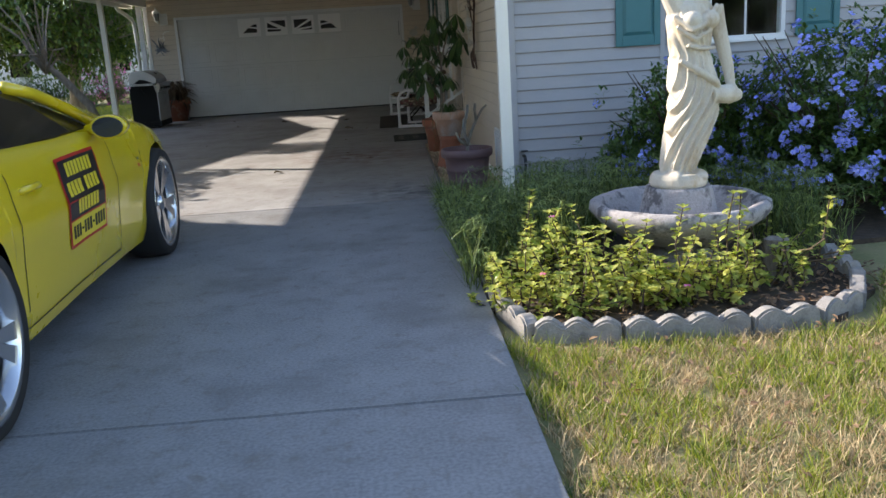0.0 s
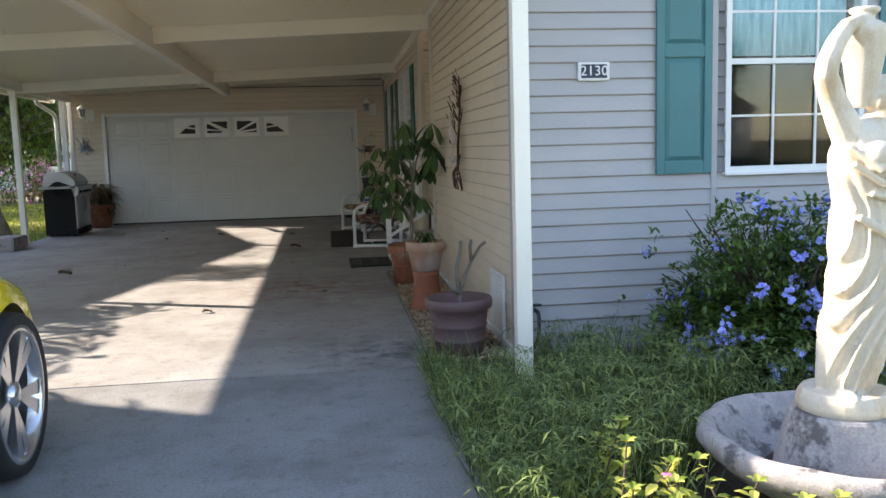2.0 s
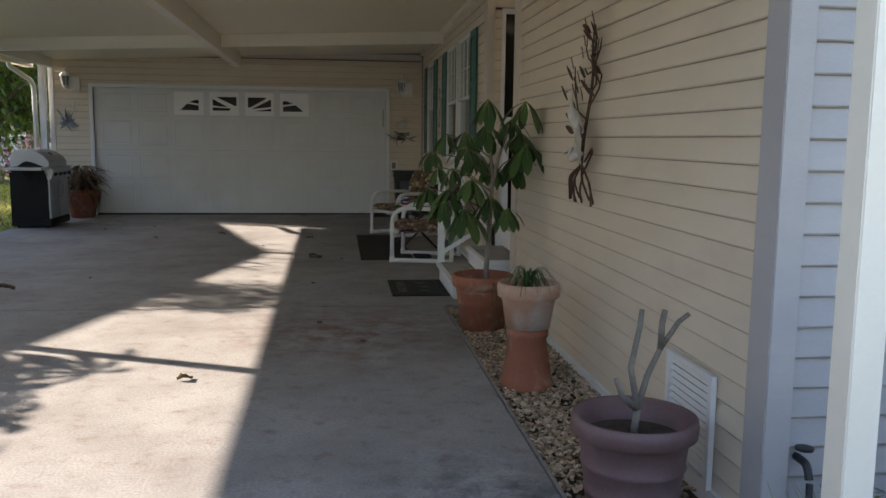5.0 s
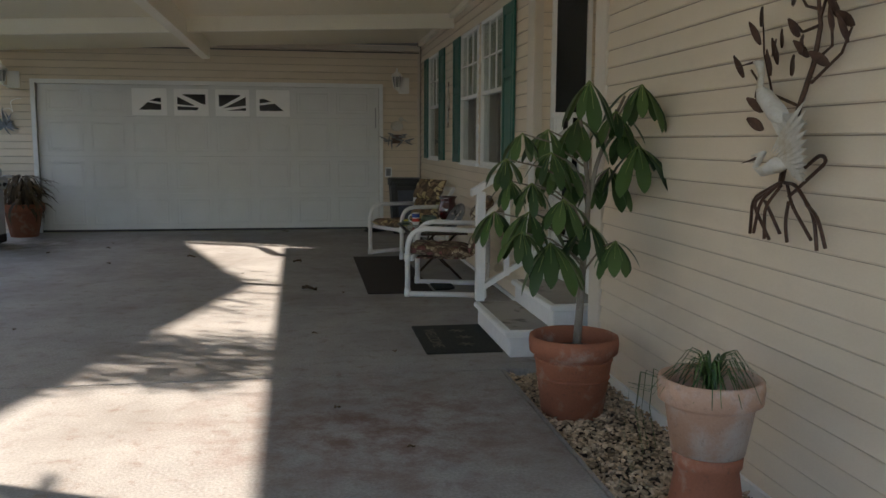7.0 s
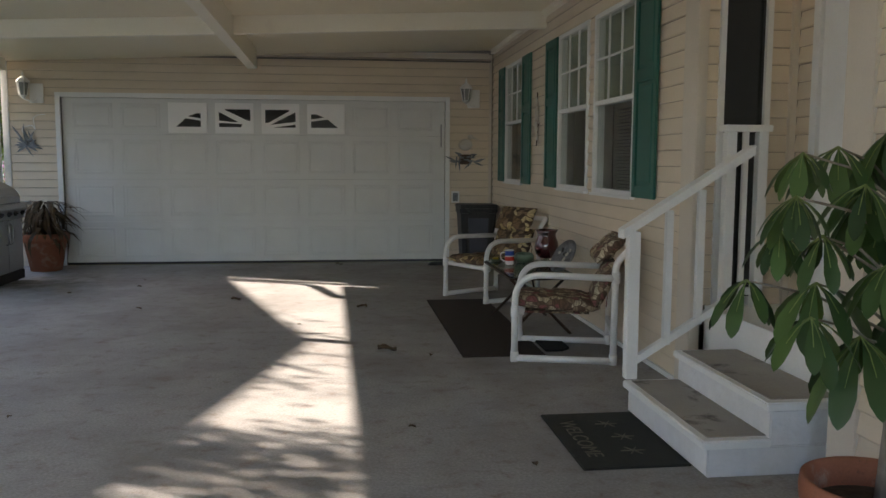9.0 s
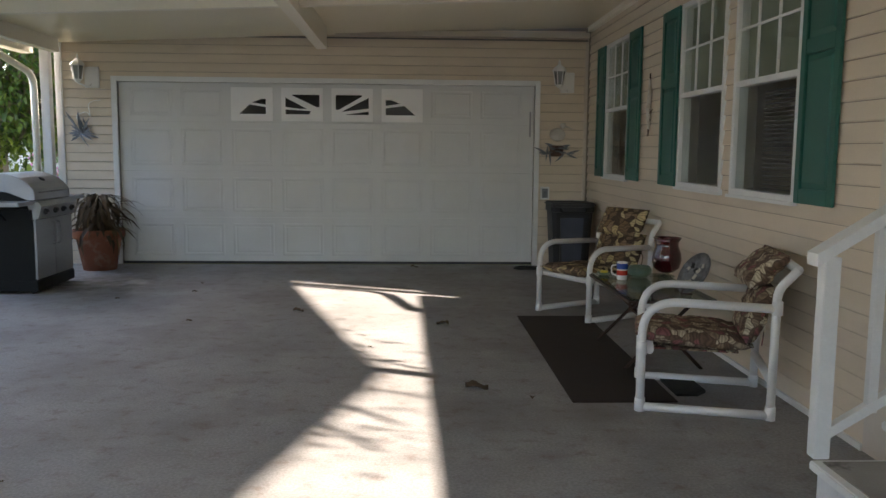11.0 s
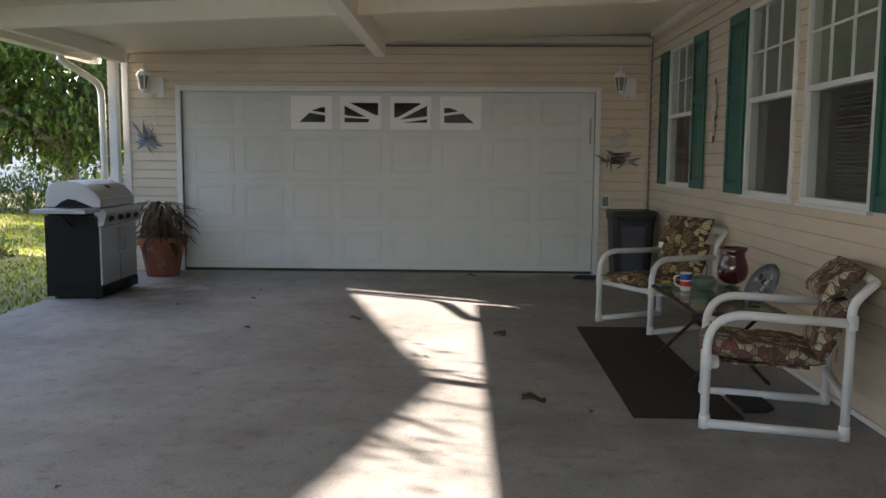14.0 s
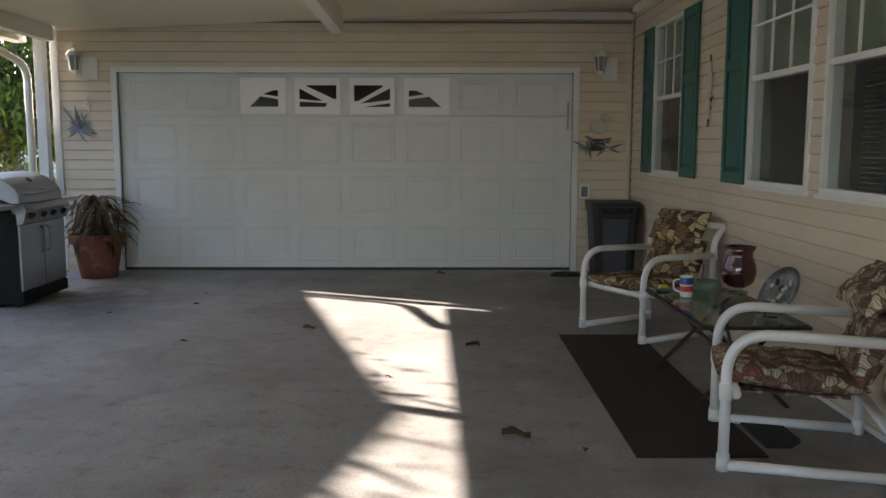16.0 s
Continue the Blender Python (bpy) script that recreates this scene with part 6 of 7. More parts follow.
part("print_band", lathe([(0.0428, 0.07), (0.0443, 0.108)], 24), MUGB, mg)
part("handle", tube(arc([(-0.038, 0.01, 0.095), (-0.08, 0.02, 0.09), (-0.075, 0.02, 0.035), (-0.037, 0.01, 0.025)], 0.03), 0.006, 6), MUGW, mg)
bw = thing("green_bowl", (1.03, 15.83, TT), "small ribbed green ceramic bowl", "bowl")
part("shell", lathe([(0, 0), (0.05, 0), (0.082, 0.03), (0.085, 0.06), (0.07, 0.085), (0.064, 0.083), (0.07, 0.05), (0, 0.02)], 32, lambda a, z: 1 + 0.03 * math.sin(12 * a)), JADE, bw, smooth=True)
yb = thing("yellow_dish", (0.80, 15.95, TT), "small yellow and green plastic dish", "dish")
part("dish", lathe([(0, 0), (0.03, 0), (0.05, 0.02), (0.046, 0.022), (0, 0.008)], 18), JADE, yb)
part("sponge", B((-0.025, -0.02, 0.012, 0.025, 0.02, 0.035), bevel=0.004), YELB, yb)
fp = thing("mosaic_plate", (1.14, 15.18, TT), "oval plate with a silver and dark mosaic on a stand", "plate")
fp.scale = (1.2, 1.2, 1.2)
pl = part("plate", lathe([(0, 0), (0.08, 0.003), (0.125, 0.016), (0.13, 0.02), (0.08, 0.012), (0, 0.008)], 28), SILVER, fp, smooth=True)
pl.matrix_basis = pose(0.06, 0, 0.1, 35, -58, 0) @ Matrix.Diagonal((0.95, 0.62, 1, 1))
r = random.Random(3)
for k in range(16):
    a, d = r.uniform(0, 6.28), r.uniform(0.02, 0.11)
    t = part("tile", B((-0.016, -0.011, 0.02, 0.016, 0.011, 0.026)), r.choice([BLACKP, BIRDW, BIRDW, SILVER]), fp)
    t.matrix_basis = pl.matrix_basis @ pose(d * math.cos(a), d * math.sin(a), 0, 0, 0, r.uniform(0, 180))
part("stand", tube([(0.03, -0.05, 0.0), (-0.03, -0.05, 0.005), (0.0, -0.04, 0.06), (0.0, 0.04, 0.06), (-0.03, 0.05, 0.005), (0.03, 0.05, 0.0)], 0.005, 6), IRON, fp)

# ---- grill ----
gr = thing("gas_grill", (-4.38, 18.25, 0), "stainless gas grill on a black cart with side shelves", "grill")
part("cart_side", B((-0.26, -0.42, 0.09, 0.25, -0.40, 0.80)), GBLACK, gr)
part("cart_side", B((-0.26, 0.40, 0.09, 0.25, 0.42, 0.80)), GBLACK, gr)
part("cart_back", B((-0.27, -0.42, 0.09, -0.255, 0.42, 0.80)), GBLACK, gr)
part("cart_base", B((-0.27, -0.43, 0.03, 0.275, 0.43, 0.13), bevel=0.006), GBLACK, gr)
for y0, y1 in ((-0.415, -0.005), (0.005, 0.415)):
    d = part("cart_door", B((0.25, y0, 0.14, 0.272, y1, 0.70), bevel=0.004), STEEL, gr)
    yy = -0.05 if y0 < -0.1 else 0.05
    part("door_handle", tube(arc([(0.27, yy, 0.44), (0.305, yy, 0.45), (0.31, yy, 0.55), (0.305, yy, 0.65), (0.27, yy, 0.66)], 0.03), 0.009, 8), STEEL, d, smooth=True)
bm = prism([(0.24, 0.70), (0.30, 0.715), (0.335, 0.83), (0.30, 0.875), (0.2, 0.875)], "xz", -0.42, 0.42)
cp = part("control_panel", bm, STEEL, gr)
for y in (-0.32, -0.1, 0.08, 0.28):
    k = part("knob", lathe([(0, 0), (0.03, 0), (0.028, 0.018), (0.018, 0.02), (0.016, 0.04), (0, 0.042)], 16), BLACKP, cp)
    k.matrix_basis = pose(0.318, y, 0.775, 0, 74, 0)
part("firebox", B((-0.25, -0.40, 0.80, 0.22, 0.40, 0.90), bevel=0.005), GBLACK, gr)
prof = [(0.27, 0.885), (0.268, 0.955), (0.25, 0.99), (0.20, 1.045), (0.12, 1.095), (0.03, 1.125), (-0.08, 1.135), (-0.18, 1.12), (-0.235, 1.08), (-0.262, 1.0), (-0.265, 0.885)]
lid = part("lid", prism(prof, "xz", -0.395, 0.395), STEEL, gr, "domed stainless lid")
part("lid_end", prism([(u * 0.98, 0.885 + (v - 0.885) * 0.97) for u, v in prof], "xz", -0.405, -0.396), STEEL, lid)
part("lid_handle", tube(arc([(0.23, -0.3, 0.95), (0.29, -0.3, 0.96), (0.29, 0.3, 0.96), (0.23, 0.3, 0.95)], 0.04), 0.011, 8), STEEL, lid, smooth=True)
part("thermometer", lathe([(0, 0), (0.03, 0), (0.03, 0.012), (0, 0.014)], 16), BLACKP, lid).matrix_basis = pose(0.165, 0, 1.067, 0, 32, 0)
part("lid_gap", prism([(0.2, 0.886), (0.03, 0.955), (-0.04, 0.965), (-0.1, 0.94), (-0.17, 0.886)], "xz", -0.4085, -0.4055), GBLACK, lid, "dark opening at the lid's end")
part("side_shelf", B((-0.24, -0.75, 0.845, 0.28, -0.425, 0.88), bevel=0.008), STEEL, gr)
part("side_shelf", B((-0.24, 0.425, 0.845, 0.28, 0.75, 0.88), bevel=0.008), STEEL, gr)
part("shelf_brace", tube([(0.0, -0.42, 0.70), (0.0, -0.66, 0.845)], 0.008, 6), GBLACK, gr)
for x, y in ((-0.2, -0.36), (0.2, -0.36), (-0.2, 0.36), (0.2, 0.36)):
    w = part("caster", lathe([(0, -0.012), (0.024, -0.012), (0.028, 0), (0.024, 0.012), (0, 0.012)], 14), BLACKP, gr)
    w.matrix_basis = pose(x, y, 0.028, 90, 0, 0)
sbk = part("planter_block", B((-4.78, 15.62, 0.0, -4.42, 16.25, 0.2), bevel=0.02), STONE)
tagged(sbk, "rough grey stone block beside a carport post", "stone block")


# ---- bins ----
def bin_(at, rz, w, d, h, material, label):
    e = thing("trash_bin", at, label, "trash bin", rz=rz)
    bm = bmesh.new()
    rings = [[bm.verts.new((x * w * s / 2, y * d * s / 2, z)) for x, y in ((-1, -0.8), (-0.8, -1), (0.8, -1), (1, -0.8), (1, 0.8), (0.8, 1), (-0.8, 1), (-1, 0.8))] for s, z in ((0.8, 0), (0.82, 0.02), (0.98, h - 0.06), (1.04, h - 0.055), (1.04, h))]
    for p, q in zip(rings, rings[1:]):
        for j in range(8):
            bm.faces.new((p[j], p[(j + 1) % 8], q[(j + 1) % 8], q[j]))
    bm.faces.new(rings[0][::-1])
    bm.faces.new(rings[-1])
    part("body", bm, material, e)
    part("lid", B((-w * 0.54, -d * 0.54, h + 0.002, w * 0.54, d * 0.54, h + 0.05), bevel=0.018), BLACKP, e)
    part("front_panel", prism([(-w * 0.24, 0.06), (w * 0.2, 0.06), (w * 0.26, h - 0.12), (-w * 0.3, h - 0.12)], "xz", -d * 0.505, -d * 0.42), NAVY, e, "grey-blue front panel")
    part("handle", tube(arc([(-w * 0.3, -d * 0.52, h - 0.02), (-w * 0.3, -d * 0.64, h - 0.05), (w * 0.3, -d * 0.64, h - 0.05), (w * 0.3, -d * 0.52, h - 0.02)], 0.04), 0.012, 8), BLACKP, e)
    for k in (-0.25, 0.25):
        part("rib", B((k * w - 0.02, -d * 0.50, 0.1, k * w + 0.02, -d * 0.44, h - 0.1)), material, e)
    return e


bin_((1.2, 19.45, 0), 0, 0.47, 0.46, 0.76, BLACKP, "black plastic trash bin with a grey-blue front in the corner")
hs = thing("garden_hose", (0.75, 19.6, 0), "small coil of dark hose on the concrete", "hose")
part("coil", tube([(0.16 * math.cos(a) * (1 - a * 0.01), 0.1 * math.sin(a), 0.014 + 0.001 * a) for a in np.linspace(0, 17, 60)], 0.01, 6), BLACKP, hs)


# ---- wall lamps, decor ----
def lantern(x, label):
    e = thing("wall_lantern", (x, GY - 0.016, 2.0), label, "wall lamp", group="garage wall lanterns")
    part("backplate", B((0.03, -0.03, 0.06, 0.16, -0.002, 0.27), bevel=0.004), LAMPW, e)
    part("arm", tube(arc([(0.09, -0.02, 0.1), (0.09, -0.09, 0.06), (0.0, -0.11, 0.1), (0.0, -0.11, 0.14)], 0.04), 0.009, 8), LAMPW, e)
    part("glass", lathe([(0.035, 0.14), (0.055, 0.27)], 6, at=(0, -0.11, 0)), FROSTG, e)
    for k in range(6):
        a = 2 * math.pi * k / 6
        part("rib", tube([(0.037 * math.cos(a), -0.11 + 0.037 * math.sin(a), 0.135), (0.058 * math.cos(a), -0.11 + 0.058 * math.sin(a), 0.275)], 0.005, 5), LAMPW, e)
    part("cap", lathe([(0.068, 0.27), (0.07, 0.28), (0.045, 0.315), (0.02, 0.335), (0.012, 0.345), (0.012, 0.36), (0.004, 0.39), (0, 0.39)], 6, at=(0, -0.11, 0)), LAMPW, e)
    e.scale = (1.25, 1.2, 1.15)
    part("base_cup", lathe([(0, 0.1), (0.02, 0.11), (0.04, 0.138), (0, 0.14)], 6, at=(0, -0.11, 0)), LAMPW, e)
    return e


lantern(-4.45, "white metal coach lantern beside the garage door")
lantern(1.12, "white metal coach lantern beside the garage door")
ol = thing("wall_outlet", (1.0, GY - 0.016, 0.80), "white framed grey outlet box on the wall", "outlet")
part("frame", B((-0.055, -0.012, 0, 0.055, 0.0, 0.155), bevel=0.003), WHITE, ol)
part("cover", B((-0.035, -0.018, 0.022, 0.035, -0.011, 0.133)), SILVER, ol)
fl = thing("metal_heron_art", (-4.46, GY - 0.02, 1.50), "grey metal heron and reeds wall ornament", "wall art")
r = random.Random(8)
sp = [((r.uniform(-0.05, 0.08), -0.02, 0.06), (-0.7 + 0.12 * k, -0.15, 0.9 - 0.02 * k * k), (0, -1, 0), r.uniform(0.16, 0.3), 0.024) for k in range(9)]
sp += [((0.0, -0.03, 0.04), (0.9 * math.cos(a), -0.1, 0.5 * math.sin(a)), (0, -1, 0), r.uniform(0.1, 0.2), 0.03) for a in np.linspace(-0.9, 4.0, 12)]
leaves("feathers", sp, SILVER, fl)
part("neck", tube(arc([(0.0, -0.02, 0.1), (-0.08, -0.02, 0.25), (0.06, -0.02, 0.3), (0.1, -0.02, 0.22), (0.07, -0.02, 0.38), (0.13, -0.02, 0.42), (0.22, -0.02, 0.43)], 0.05), 0.006, 6), LAMPW, fl)
part("backing", B((-0.03, -0.018, 0.02, 0.06, 0.0, 0.12)), BRONZE, fl)
fr = thing("metal_pelican_art", (1.13, GY - 0.02, 1.32), "silver metal bird on branches wall ornament", "wall art")
sp = [((r.uniform(-0.1, 0.1), -0.02, r.uniform(0.02, 0.1)), (r.uniform(-1, 1), -0.1, r.uniform(-0.3, 0.4)), (0, -1, 0), r.uniform(0.07, 0.15), 0.02) for k in range(18)]
leaves("branches", sp, SILVER, fr)
bm = bmesh.new()
bmesh.ops.create_uvsphere(bm, u_segments=14, v_segments=10, radius=1, matrix=pose(0.0, -0.03, 0.2) @ Matrix.Diagonal((0.075, 0.03, 0.06, 1)))
bmesh.ops.create_uvsphere(bm, u_segments=10, v_segments=8, radius=1, matrix=pose(0.05, -0.03, 0.28) @ Matrix.Diagonal((0.03, 0.02, 0.028, 1)))
tube([(0.06, -0.03, 0.28), (0.14, -0.03, 0.25)], [0.012, 0.002], 6, bm)
fr.scale = (1.3, 1.0, 1.3)
part("bird", bm, BIRDW, fr)
part("backing", B((-0.06, -0.02, 0.0, 0.06, 0.0, 0.1)), BRONZE, fr)
fm = thing("metal_fish_art", (WX - 0.015, 17.33, 1.52), "small bronze heron plaque between the shutters", "wall art")
bm = tube([(-0.015, 0.03, 0.5), (-0.02, -0.01, 0.38), (-0.02, 0.02, 0.22), (-0.02, 0.0, 0.06)], [0.006, 0.02, 0.022, 0.008], 8)
part("bird", bm, BIRDW, fm)
sp = [((-0.012, r.uniform(-0.03, 0.03), r.uniform(0.0, 0.4)), (-0.15, r.uniform(-1, 1), r.uniform(0.2, 1)), (-1, 0, 0), r.uniform(0.05, 0.1), 0.018) for k in range(18)]
leaves("reeds", sp, BRONZE, fm)
part("stem", tube([(-0.01, 0.05, 0.0), (-0.01, 0.03, 0.55)], 0.006, 6), BRONZE, fm)

# large mangrove sculpture: u runs along the wall towards the front of the house
ma = thing("mangrove_egret_art", (WN - 0.02, 9.76, 1.0), "bronze mangrove branch sculpture with two white egrets", "wall art")


def U(cx, cy, out=0.03):
    return (-out, -(cx - 413) * 0.0017, (912 - cy) * 0.00091)


part("trunk", tube([U(378, 690), U(400, 520), U(430, 400), U(470, 250), U(485, 120), U(470, 0), U(480, -120)], [0.011, 0.011, 0.01, 0.009, 0.008, 0.006, 0.004], 8), BRONZE, ma, smooth=True)
for q in ([(470, 250), (530, 200), (520, 60), (545, -60)], [(470, 320), (560, 230), (585, 150)], [(485, 120), (430, 130), (400, 90)], [(478, 60), (440, 40), (410, -20), (420, -100)], [(430, 400), (300, 330), (240, 240)], [(400, 520), (345, 400), (290, 180), (280, 60)], [(520, 60), (560, 0), (570, -60)], [(485, 100), (520, -40), (500, -150)]):
    part("branch", tube([U(*p, 0.035) for p in q], [0.006, 0.005, 0.004, 0.003][:len(q)], 6), BRONZE, ma)
for q in ([(385, 690), (300, 760), (275, 910)], [(385, 690), (330, 770), (290, 905)], [(390, 690), (300, 780), (355, 920)], [(390, 700), (350, 790), (335, 920)], [(400, 690), (460, 690), (510, 800), (525, 925)], [(410, 690), (450, 770), (505, 890)], [(420, 760), (430, 840), (422, 915)], [(480, 760), (540, 800), (552, 910)], [(330, 770), (380, 820), (395, 890)], [(420, 740), (560, 600), (520, 575), (440, 660)]):
    part("root", tube(arc([U(*p, 0.04 + 0.02 * (i == 1)) for i, p in enumerate(q)], 0.04), 0.0065, 6), BRONZE, ma)
sp = []
for cx, cy in [(285, 80), (290, 150), (225, 270), (275, 360), (315, 415), (320, 485), (335, 205), (335, 280), (435, 150), (435, 215), (410, 290), (540, 160), (560, 115), (540, 270), (605, 150), (590, 205), (470, 230), (370, 180), (360, 240), (545, 40), (540, 0), (420, -40), (480, -110), (500, -60), (450, -90), (560, -50), (400, 30), (500, 10), (430, -130), (520, -130)]:
    a = r.uniform(0.3, 2.8)
    sp.append((U(cx, cy, 0.045), (-0.25, math.cos(a), math.sin(a)), (-1, 0, 0), r.uniform(0.08, 0.11), r.uniform(0.034, 0.046)))
for p, d, u, ln, w in sp:
    dv = Vector(d).normalized()
    sv = dv.cross(Vector(u)).normalized()
    nv = sv.cross(dv)
    bm = bmesh.new()
    rows = [[bm.verts.new(Vector(p) + dv * ln * t + sv * o * w * 0.5 * math.sin(math.pi * t ** 0.85) ** 0.8 + nv * (0.12 * w * abs(o) + 0.1 * ln * t * t)) for o in (-1, 0, 1)] for t in (0.03, 0.15, 0.32, 0.5, 0.68, 0.84, 0.97)]
    for g0, g1 in zip(rows, rows[1:]):
        for i in range(2):
            bm.faces.new((g0[i], g0[i + 1], g1[i + 1], g1[i]))
    part("leaf", bm, BRONZE, ma, smooth=True)
bd = part("egret", tube([U(285, 215, 0.07), U(310, 225, 0.07), U(320, 270, 0.07), U(315, 320, 0.07), U(340, 360, 0.07), U(385, 420, 0.07), U(440, 480, 0.06)], [0.004, 0.017, 0.011, 0.013, 0.032, 0.036, 0.012], 10), BIRDW, ma, "white painted metal egret", smooth=True)
for k in range(8):
    leaves("tail_feather", [(U(360 + 9 * k, 400 + 4 * k, 0.075), (-0.1, -1.0, -0.95 + 0.1 * k), (-1, 0, 0), 0.17, 0.03)], BIRDW, ma, droop=0.0)
part("beak", tube([U(300, 215, 0.07), U(220, 225, 0.075)], [0.006, 0.001], 6), BRONZE, ma)
part("egret", tube([U(300, 590, 0.075), U(345, 580, 0.075), U(320, 635, 0.075), U(350, 650, 0.075), U(400, 620, 0.07), U(440, 610, 0.06)], [0.003, 0.016, 0.012, 0.018, 0.03, 0.012], 10), BIRDW, ma, "white painted metal egret", smooth=True)
for k in range(11):
    leaves("wing_feather", [(U(380 + 7 * k, 575 + 6 * k, 0.08), (-0.12, -1.0, 0.62 - 0.085 * k), (-1, 0, 0), 0.33 - 0.018 * k, 0.032)], BIRDW, ma, droop=-0.05)
part("beak", tube([U(320, 600, 0.075), U(265, 622, 0.08)], [0.006, 0.001], 6), BRONZE, ma)

# foundation vent
vt = thing("wall_vent", (WN - 0.018, 8.25, 0.02), "white louvred crawl-space vent in the wall", "vent")
part("frame", B((-0.022, -0.22, 0, 0.0, -0.19, 0.45), (-0.022, 0.19, 0, 0.0, 0.22, 0.45), (-0.022, -0.189, 0, 0.0, 0.189, 0.03), (-0.022, -0.189, 0.42, 0.0, 0.189, 0.45)), WHITE, vt)
# Black sheet paints the shade seen through the slats.
part("backing", B((-0.004, -0.189, 0.03, -0.001, 0.189, 0.42)), BLACKP, vt, "black sheet painting the shaded opening behind the slats")
for k in range(13):
    sl = part("slat", B((-0.013, -0.188, -0.011, -0.009, 0.188, 0.011)), WHITE, vt)
    sl.matrix_basis = pose(0, 0, 0.045 + k * 0.03, 0, 35, 0)

# house number
PLATE = surf("number_plate_blue", (0.02, 0.022, 0.05), (0.026, 0.028, 0.06), 5, 0.4, 0)
nb = thing("house_number", (1.985, FY - 0.016, 1.82), "white framed plaque with house number 2130", "number plaque")
part("frame", B((-0.105, -0.016, -0.058, 0.105, 0.0, 0.058), bevel=0.006), WHITE, nb)
part("field", B((-0.085, -0.019, -0.043, 0.085, -0.014, 0.043), bevel=0.002), PLATE, nb)
text_mesh("2130", 0.088, pose(0, -0.0205, 0, 90, 0, 0), WHITE, nb, "digits", 0.0015, 1.05)

# tap and hose at the corner
tp = thing("garden_tap", (1.585, FY - 0.016, 0.29), "black garden tap on the front wall", "tap")
part("body", tube(arc([(0, 0, 0.0), (0, -0.07, 0.0), (0, -0.09, -0.05)], 0.03), 0.014, 8), BLACKP, tp)
part("wheel", lathe([(0, 0), (0.03, 0), (0.03, 0.01), (0, 0.012)], 10), BLACKP, tp).matrix_basis = pose(0, -0.05, 0.04)
hz = thing("hose", (0, 0, 0), "black hose lying at the house corner", "hose")
part("pipe", tube(arc([(1.585, 7.59, 0.23), (1.57, 7.56, 0.1), (1.42, 7.5, 0.0), (1.25, 7.42, -0.03), (1.05, 7.3, -0.03)], 0.1), 0.012, 8), BLACKP, hz, smooth=True)


# ---- dead leaves on the concrete ----
def dead_leaf(x, y, s, rz, seed):
    rr = random.Random(seed)
    bm = bmesh.new()
    n = 7
    rows = []
    for i in range(n):
        u = i / (n - 1)
        w = 0.34 * math.sin(math.pi * min(1, u * 0.9 + 0.08)) + 0.01
        c = 0.16 * math.sin(3.4 * u + rr.uniform(0, 1))
        rows.append([bm.verts.new((u - 0.5, v * w, 0.02 + max(0, c) + 0.22 * abs(v) ** 1.5 * (0.5 + rr.random() * 0.6))) for v in (-1, -0.5, 0, 0.5, 1)])
    for a, b in zip(rows, rows[1:]):
        for j in range(4):
            bm.faces.new((a[j], a[j + 1], b[j + 1], b[j]))
    ob = part("dead_leaf", bm, LEAF_DRY, smooth=True)
    so = ob.modifiers.new("thick", "SOLIDIFY")
    so.thickness = 0.012
    ob.matrix_basis = pose(x, y, 0.0, 0, 0, rz) @ Matrix.Scale(s, 4)
    tagged(ob, "curled dry brown leaf on the concrete", "leaf", group="fallen leaves")


for k, (x, y, s, rz) in enumerate([(-1.57, 17.0, 0.1, 20), (-0.36, 16.47, 0.11, 160), (-0.23, 14.63, 0.15, 5), (0.07, 14.47, 0.05, 80), (-0.57, 19.75, 0.1, 10), (-0.9, 15.7, 0.04, 50), (-2.84, 12.72, 0.16, 5), (-0.81, 9.785, 0.1, 30), (-2.7, 18.0, 0.05, 0), (0.3, 12.3, 0.05, 100), (-0.1, 11.2, 0.05, 45), (-0.2, 12.9, 0.04, 10), (-3.3, 17.6, 0.05, 60), (0.2, 10.6, 0.04, 10), (-2.3, 13.3, 0.04, 80), (-2.39, 16.6, 0.05, 15), (-2.75, 18.5, 0.05, 100)]):
    dead_leaf(x, y, s * 0.9, rz, k)
